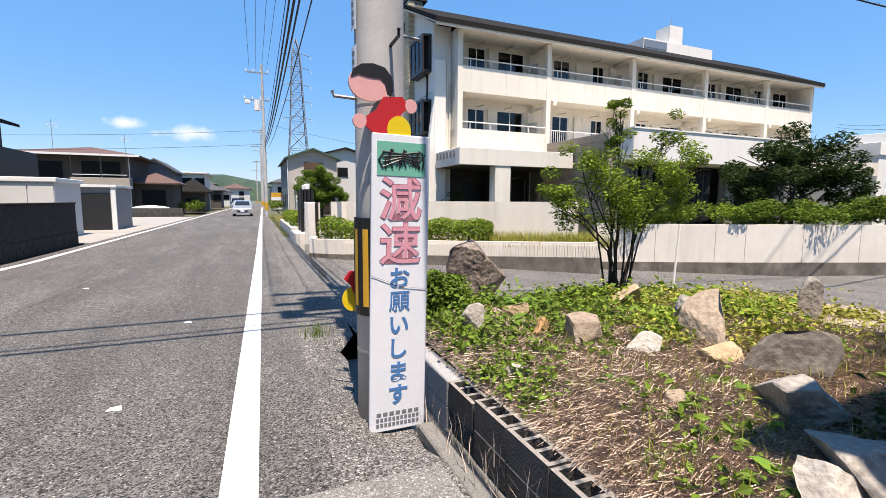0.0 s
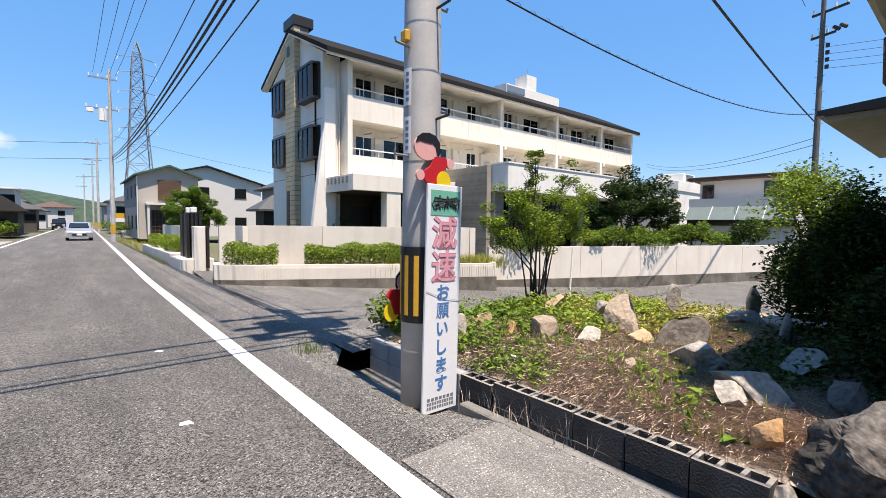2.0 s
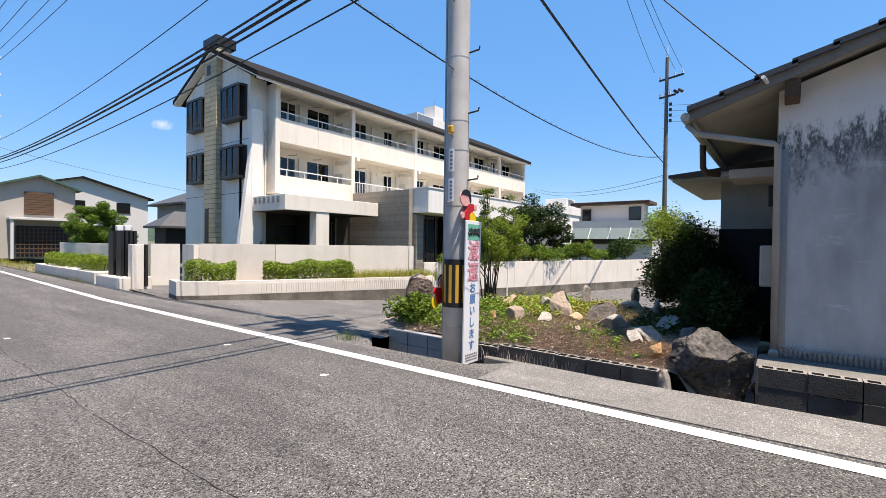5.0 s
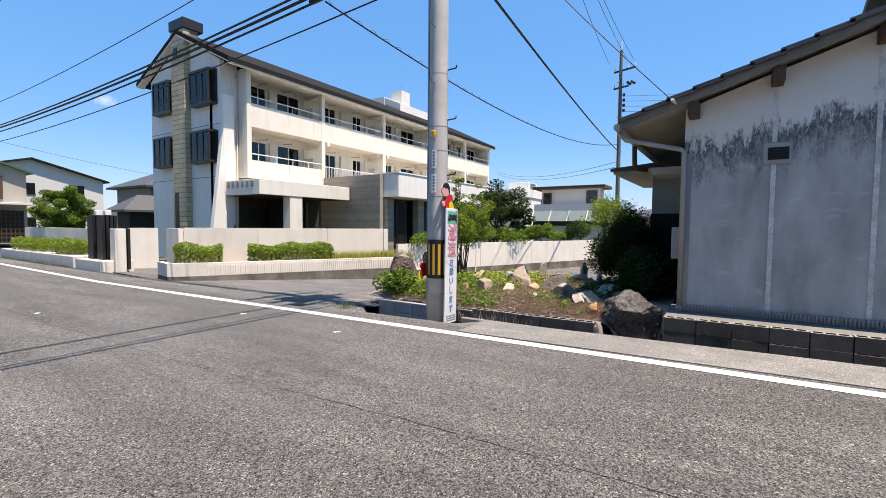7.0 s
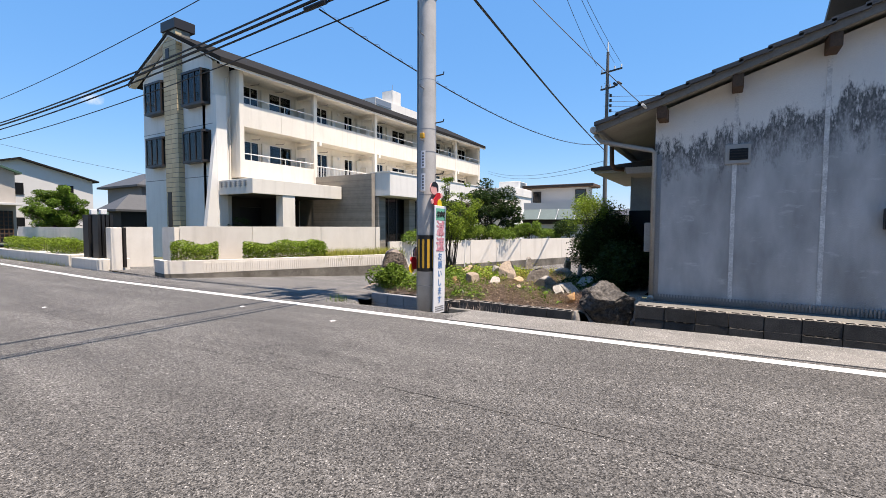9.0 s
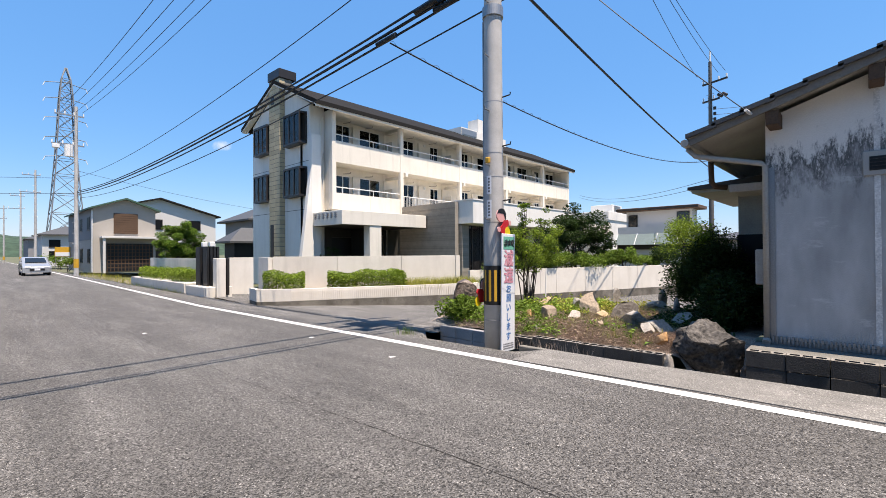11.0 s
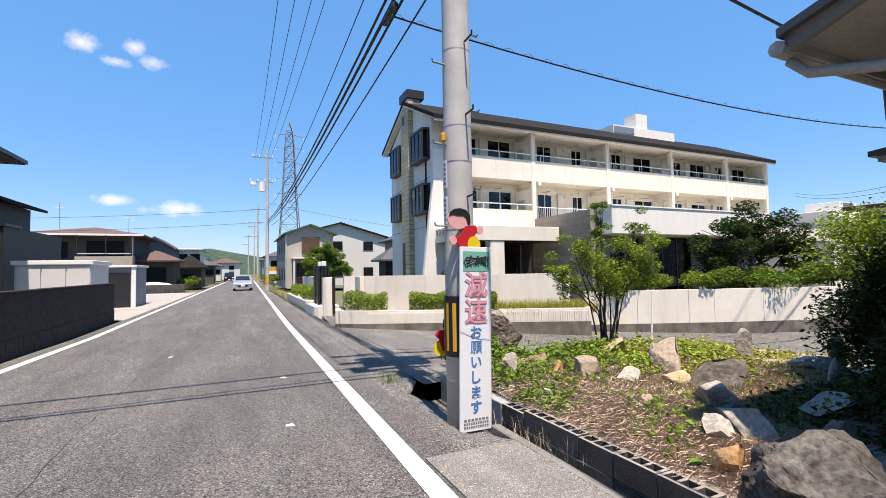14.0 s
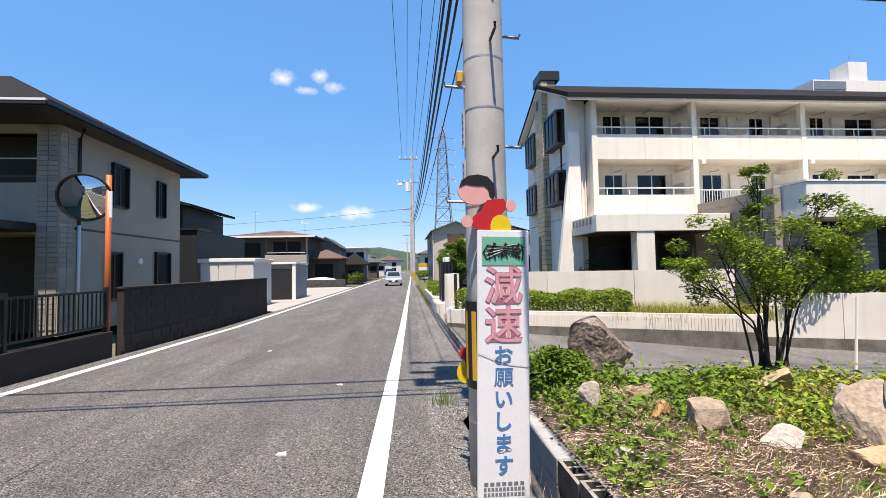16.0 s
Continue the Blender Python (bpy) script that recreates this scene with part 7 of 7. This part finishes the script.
part("wing_roof", hip_roof(B(), -11.9, 54.2, -7.1, 60.8, 2.85, 1.1), BROWN_ROOF, brown)
for a, b, z0, z1 in ((-18.6, -16.6, 3.2, 4.9), (-15.2, -12.0, 3.4, 5.0), (-18.0, -13.0, 0.4, 2.2)):
    window_on(brown, "y", a, b, z0, z1, (54.0, -1))
window_on(brown, "y", -10.6, -8.4, 0.5, 2.3, (55.0, -1))
part("drain_pipe", tube(B(), [(-11.3, 53.95, -0.3), (-11.3, 53.95, 5.4)], 0.05, 6), WHITE_METAL, brown)
solo("garden_wall", box(B(), -11.5, 46.4, -0.4, -5.9, 46.6, 0.55, 0.02), BLOCK, "low grey block wall before the brown-roofed house", "wall")
bm = B()
bmesh.ops.create_icosphere(bm, subdivisions=4, radius=1)
for v in bm.verts:
    v.co = Vector((v.co.x * 2.3 * (1 - 0.15 * v.co.z), v.co.y * 0.9, max(v.co.z, -0.35) * 0.7 + 0.05 * noise.noise(v.co * 3)))
ob = solo("covered_boat", bm, CURTAIN, "small boat under a white tarpaulin", "boat", smooth=True)
ob.matrix_basis = pose(-8.9, 49.5, 0.05)
for x, y, h in ((-18.2, 57, 2.6), (-12.6, 59, 1.8)):
    a = thing("tv_aerial", "thin television aerial on a mast", "aerial", "aerials")
    part("mast", tube(B(), [(x, y, 5.6), (x, y, 6.5 + h)], 0.025, 5), GALV, a)
    for k in range(3):
        part("rod", tube(B(), [(x - 0.5, y, 6.1 + h - 0.15 * k), (x + 0.5, y, 6.1 + h - 0.15 * k)], 0.015, 4), GALV, a)


def far_house(x0, y0, x1, y1, z, rise, wm, rm, label, windows=2, gable=False):
    t = thing("house", label, "house", "distant houses")
    part("wall", box(B(), x0, y0, -0.4, x1, y1, z), wm, t)
    if gable:
        bm = B()
        c = (x0 + x1) / 2
        prism(bm, [(x0, z), (x1, z), (c, z + rise)], "y", y0, y1)
        part("gable", bm, wm, t)
        bm = B()
        prism(bm, [(x0 - 0.5, z - 0.2), (c, z + rise), (x1 + 0.5, z - 0.2), (x1 + 0.5, z - 0.03), (c, z + rise + 0.2), (x0 - 0.5, z - 0.03)], "y", y0 - 0.5, y1 + 0.5)
        part("roof", bm, rm, t)
    else:
        part("roof", hip_roof(B(), x0 - 0.6, y0 - 0.6, x1 + 0.6, y1 + 0.6, z, rise), rm, t)
    for k in range(windows):
        a = x0 + (x1 - x0) * (k + 0.25) / windows
        window_on(t, "y", a, a + 1.4, z - 1.9, z - 0.7, (y0, -1))
        if z > 4:
            window_on(t, "y", a, a + 1.4, 0.8, 2.0, (y0, -1))
    return t


far_house(-12.6, 64, -9.0, 72, 4.7, 1.3, GREY_WALL, TILE_ROOF, "grey house with a tiled gable beyond the brown one", 1, True)
far_house(-8.9, 67, -5.9, 74, 2.2, 1.7, HOUSE_BROWN, SLATE, "low dark house with black tiles far along the street", 1)
far_house(-24, 68, -16, 76, 5.0, 1.4, WHITE_WALL, TILE_ROOF, "white house behind the other houses far off")
far_house(-12.5, 82, -7.2, 92, 5.4, 0.25, WHITE_WALL, WHITE_WALL, "white flat-roofed block far along the street", 3)
far_house(-9.6, 98, -5.8, 106, 3.0, 1.3, HOUSE_BROWN, TILE_ROOF, "brown house far along the street")
far_house(-14, 112, -8, 120, 4.6, 1.5, BEIGE_WALL, TILE_ROOF, "beige house far along the street")
far_house(-9.5, 126, -5.5, 134, 3.2, 1.3, WHITE_WALL, TILE_ROOF, "small white house far along the street")
far_house(-9, 150, -1, 158, 4.5, 1.6, WHITE_WALL, BROWN_ROOF, "white house at the end of the street")
far_house(-22, 140, -12, 150, 4.5, 1.6, BEIGE_WALL, BROWN_ROOF, "distant house with brown roof")
far_house(4, 120, 12, 130, 4.5, 1.6, GREY_WALL, TILE_ROOF, "grey distant house beside the street")
far_house(3.5, 92, 10, 100, 4.5, 1.5, WHITE_WALL, TILE_ROOF, "pale distant house beside the street")
far_house(48, 2, 58, 12, 2.5, 1.0, BEIGE_WALL, TILE_ROOF, "beige house beyond the lane", 3)
far_house(52, -14, 62, -4, 5.0, 1.6, WHITE_WALL, BROWN_ROOF, "white house beyond the lane", 3)
far_house(60, 18, 72, 30, 6.0, 1.6, GREY_WALL, SLATE, "grey house beyond the clinic", 3)
# unseen houses behind the viewpoint, added to darken what the traffic mirror reflects
far_house(-19, -8, -8.5, 4, 5.6, 1.8, HOUSE_BEIGE, SLATE, "unseen beige house added opposite the garden", 3)
far_house(-18, -26, -8.0, -12, 5.4, 1.6, GREY_WALL, TILE_ROOF, "unseen grey house added on the west side of the street", 3)
far_house(2.5, -24, 10, -12, 5.4, 1.6, OLD_STUCCO, TILE_ROOF, "unseen old house added south along the street", 3)
far_house(3.0, -44, 12, -30, 5.2, 1.6, BEIGE_WALL, BROWN_ROOF, "unseen beige house added south along the street", 3)
far_house(-18, -48, -8, -34, 5.2, 1.6, WHITE_WALL, TILE_ROOF, "unseen white house added south along the street", 3)

gab = thing("gabled_shop_house", "beige two-storey house with green roof edge and lattice front", "house")
part("wall", box(B(), 3.7, 53.5, -0.4, 9.0, 68, 6.05), BEIGE_WALL, gab)
part("side_cladding", box(B(), 3.67, 53.5, 2.9, 3.7, 68, 6.05), GREY_WALL, gab, "grey siding along the street side")
bm = B()
prism(bm, [(3.7, 6.05), (9.0, 6.05), (6.35, 7.0)], "y", 53.5, 68)
part("gable", bm, BEIGE_WALL, gab)
bm = B()
prism(bm, [(3.3, 5.85), (6.35, 6.98), (9.4, 5.85), (9.4, 6.0), (6.35, 7.14), (3.3, 6.0)], "y", 53.0, 68.5)
part("roof", bm, GREEN_EDGE, gab)
shut = part("shutter", box(B(), 5.35, 53.42, 3.5, 7.4, 53.5, 5.55), WOOD, gab, "brown closed shutter")
for k in range(9):
    part("slat", box(B(), 5.4, 53.40, 3.55 + 0.22 * k, 7.35, 53.42, 3.74 + 0.22 * k), WOOD, shut)
part("canopy", box(B(), 4.2, 52.3, 3.0, 9.2, 53.5, 3.2, 0.02), WHITE_WALL, gab)
part("lattice_back", box(B(), 4.7, 53.1, -0.3, 8.6, 53.15, 2.5), NAVY, gab)
for k in range(14):
    part("lattice_bar", box(B(), 4.7 + 0.3 * k, 53.03, -0.3, 4.76 + 0.3 * k, 53.1, 2.5), WOOD, gab)
for k in range(7):
    part("lattice_rail", box(B(), 4.7, 53.0, 0.1 + 0.36 * k, 8.6, 53.03, 0.16 + 0.36 * k), WOOD, gab)
part("porch_post", box(B(), 4.3, 52.4, -0.4, 4.5, 52.6, 3.0), WHITE_WALL, gab)
part("drain_pipe", tube(B(), [(3.6, 53.4, -0.3), (3.6, 53.4, 5.8)], 0.05, 6), WHITE_METAL, gab)
for y in (55, 59, 63):
    window_on(gab, "x", y, y + 1.3, 3.9, 5.2, (3.67, -1))
    window_on(gab, "x", y, y + 1.3, 0.6, 2.0, (3.70, -1))
far_house(5.0, 61.5, 18.0, 72, 6.35, 1.75, WHITE_WALL, SLATE, "white house with a broad dark-edged gable", 3, True)
far_house(12.9, 39, 16.8, 45, 4.4, 1.3, GREY_WALL, TILE_ROOF, "dark traditional house with grey tiled roof", 2)
far_house(10.3, 36.5, 16.5, 38.5, 2.3, 1.2, NAVY, TILE_ROOF, "low dark outbuilding with a tiled roof", 1)
sgn = thing("roadside_sign", "small yellow and white sign board on posts", "sign")
part("board", box(B(), 2.2, 66, 1.2, 3.6, 66.08, 2.3), YELLOW, sgn)
part("white_panel", box(B(), 2.25, 65.97, 1.25, 3.55, 66, 1.7), SIGN_WHITE, sgn)
for x in (2.3, 3.45):
    part("post", tube(B(), [(x, 66.04, -0.4), (x, 66.04, 1.2)], 0.03, 6), GALV, sgn)
for k, (x, y, s) in enumerate(((2.8, 62, 1.1), (3.4, 72, 1.3), (3.0, 84, 1.4), (-7.2, 58, 1.0), (-6.6, 66, 1.1), (-7.6, 79, 1.4), (-9.8, 34, 0.8), (-11.5, 36.5, 1.2))):
    bush("rounded green shrub beside the street", (x, y, s * 0.6 - 0.2), (s, s, s * 0.8), 900, 0.2, LEAF_MID, 200 + k)
n = 1500
rng = np.random.default_rng(91)
grass("verge_grass", np.stack([rng.uniform(1.15, 2.3, n), rng.uniform(29, 44, n), -0.3 + 0 * np.zeros(n)], 1), 0.35, LEAF_YELLOW, rng, "rough grass on the verge")
n = 500
grass("verge_grass", np.stack([rng.normal(1.25, 0.07, n), rng.uniform(19.5, 29, n), -0.28 + 0 * np.zeros(n)], 1), 0.2, LEAF_YELLOW, rng, "weeds along the planter")
bm = B()
box(bm, 1.2, 28.8, -0.5, 2.4, 46, -0.26)
struct("verge", bm, SOIL, "dusty verge beside the street", "verge")


# ---- parked-still vehicles ----
def vehicle(name, label, m, length, width, height, paint, van):
    t = thing(name, label, "car", "", m)
    h, L = height, length
    if van:
        prof = [(0, 0.28), (0, 0.9), (0.35, 1.05), (1.15, h - 0.12), (1.6, h), (L - 0.35, h), (L - 0.10, h - 0.15), (L, 0.95), (L, 0.30)]
        glass = [(0.62, 1.02), (1.28, h - 0.18), (1.62, h - 0.10), (L - 0.4, h - 0.12), (L - 0.22, 1.02)]
    else:
        prof = [(0, 0.25), (0, 0.62), (0.15, 0.76), (1.05, 0.98), (1.95, h - 0.05), (2.5, h), (3.3, h - 0.08), (L - 0.25, 1.0), (L, 0.9), (L, 0.28)]
        glass = [(1.15, 0.97), (1.98, h - 0.12), (2.5, h - 0.08), (3.25, h - 0.16), (L - 0.6, 1.0)]
    bm = B()
    n = len(prof)
    rows = []
    for x, s in ((-width / 2, 0.0), (-width / 2 + 0.12, 0.05), (width / 2 - 0.12, 0.05), (width / 2, 0.0)):
        inset = 0.06 if s == 0 else 0
        rows.append([bm.verts.new((x * (1 - 0.14 * max(0, z - 0.9)), y + (inset if y < L / 2 else -inset), z - (0.05 if s == 0 and z > 0.8 else 0))) for y, z in prof])
    for a, b in zip(rows, rows[1:]):
        for k in range(n):
            bm.faces.new((a[k], a[(k + 1) % n], b[(k + 1) % n], b[k]))
    bm.faces.new(rows[0])
    bm.faces.new(rows[-1][::-1])
    part("body", bm, paint, t)
    for s in (-1, 1):
        bm = B()
        prism(bm, [(y, z) for y, z in glass], "x", s * (width / 2 - 0.045) - 0.01, s * (width / 2 - 0.045) + 0.01)
        part("side_glass", bm, CAR_GLASS, t)
    w = width / 2 - 0.2
    a, b = (prof[2], prof[3]) if van else (prof[3], prof[4])
    part("windscreen", quads_bm([(-w, a[0] + 0.05, a[1] + 0.06), (w, a[0] + 0.05, a[1] + 0.06), (w * 0.9, b[0] - 0.1, b[1] - 0.05), (-w * 0.9, b[0] - 0.1, b[1] - 0.05)], 0.03), CAR_GLASS, t)
    a, b = (prof[7], prof[6]) if van else (prof[7], prof[6])
    part("rear_glass", quads_bm([(-w, a[0] + 0.015, a[1] + 0.1), (w, a[0] + 0.015, a[1] + 0.1), (w * 0.92, b[0] + 0.015, b[1] - 0.06), (-w * 0.92, b[0] + 0.015, b[1] - 0.06)], 0.02), CAR_GLASS, t)
    for s in (-1, 1):
        for y in (0.85, L - 0.85):
            wh = part("wheel", tube(B(), [(s * (width / 2 - 0.2), y, 0.31), (s * (width / 2 + 0.01), y, 0.31)], 0.31, 18), TYRE, t)
            part("rim", tube(B(), [(s * (width / 2 + 0.01), y, 0.31), (s * (width / 2 + 0.02), y, 0.31)], 0.2, 12), GALV, wh)
        x = s * (width / 2 - 0.30)
        part("headlight", box(B(), x - 0.17, -0.02, 0.62 if not van else 0.75, x + 0.17, 0.12, 0.74 if not van else 0.90, 0.02), WHITE_METAL, t)
        part("tail_lamp", box(B(), x - (0.02 if s < 0 else 0.22), L - 0.10, 0.95, x + (0.22 if s < 0 else 0.02), L + 0.015, 1.13, 0.02), TAIL_RED, t)
        part("wing_mirror", box(B(), s * (width / 2 + 0.06) - 0.07, 1.2, 0.95, s * (width / 2 + 0.06) + 0.07, 1.3, 1.1, 0.02), paint, t)
    part("grille", box(B(), -0.45, -0.025, 0.40, 0.45, 0.0, 0.55), BLACK, t)
    part("number_plate", box(B(), -0.17, -0.035, 0.42, 0.17, -0.025, 0.58), SIGN_WHITE, t)
    part("number_plate", box(B(), -0.17, L + 0.002, 0.62, 0.17, L + 0.015, 0.78), SIGN_WHITE, t)
    if van:
        part("tail_strip", box(B(), -0.65, L - 0.02, 0.98, 0.65, L + 0.018, 1.10), TAIL_RED, t)
    return t


def quads_bm(vs, t):
    bm = B()
    off = Vector((0, t if vs[0][1] > 2.5 else -t, t * 0.4))
    quads(bm, [Vector(v) + off for v in vs] + [Vector(v) for v in vs], [(0, 1, 2, 3), (7, 6, 5, 4), (0, 4, 5, 1), (1, 5, 6, 2), (2, 6, 7, 3), (3, 7, 4, 0)])
    return bm


vehicle("silver_car", "silver hatchback in the near lane far along the street", pose(-1.0, 46, -0.22), 4.0, 1.7, 1.48, CAR_SILVER, False)
vehicle("black_van", "black minivan with red tail lamps in the far lane", pose(-3.0, 95, -0.22, 0, 0, 0), 4.6, 1.8, 1.85, CAR_BLACK, True)

# ---- wooded hills on the horizon ----
bm = B()
rows = []
for j, (dist, f) in enumerate(((760, 0), (800, 0.5), (850, 0.9), (900, 1.0), (980, 0.6))):
    row = []
    for k in range(121):
        a = radians(-180 + 3 * k)
        h = 26 + 22 * noise.noise((a * 3.1, 4, 0)) + 9 * noise.noise((a * 11, 2, 0)) + 2.5 * noise.noise((a * 60, j, 0)) + 18 * math.exp(-((a + 0.07) / 0.12) ** 2)
        row.append(bm.verts.new((math.sin(a) * dist, math.cos(a) * dist, -2 + max(4, h) * f)))
    rows.append(row)
for a, b in zip(rows, rows[1:]):
    for k in range(120):
        bm.faces.new((a[k], a[k + 1], b[k + 1], b[k]))
struct("hills", bm, HILL, "low wooded hills on the horizon", "hill", smooth=True)
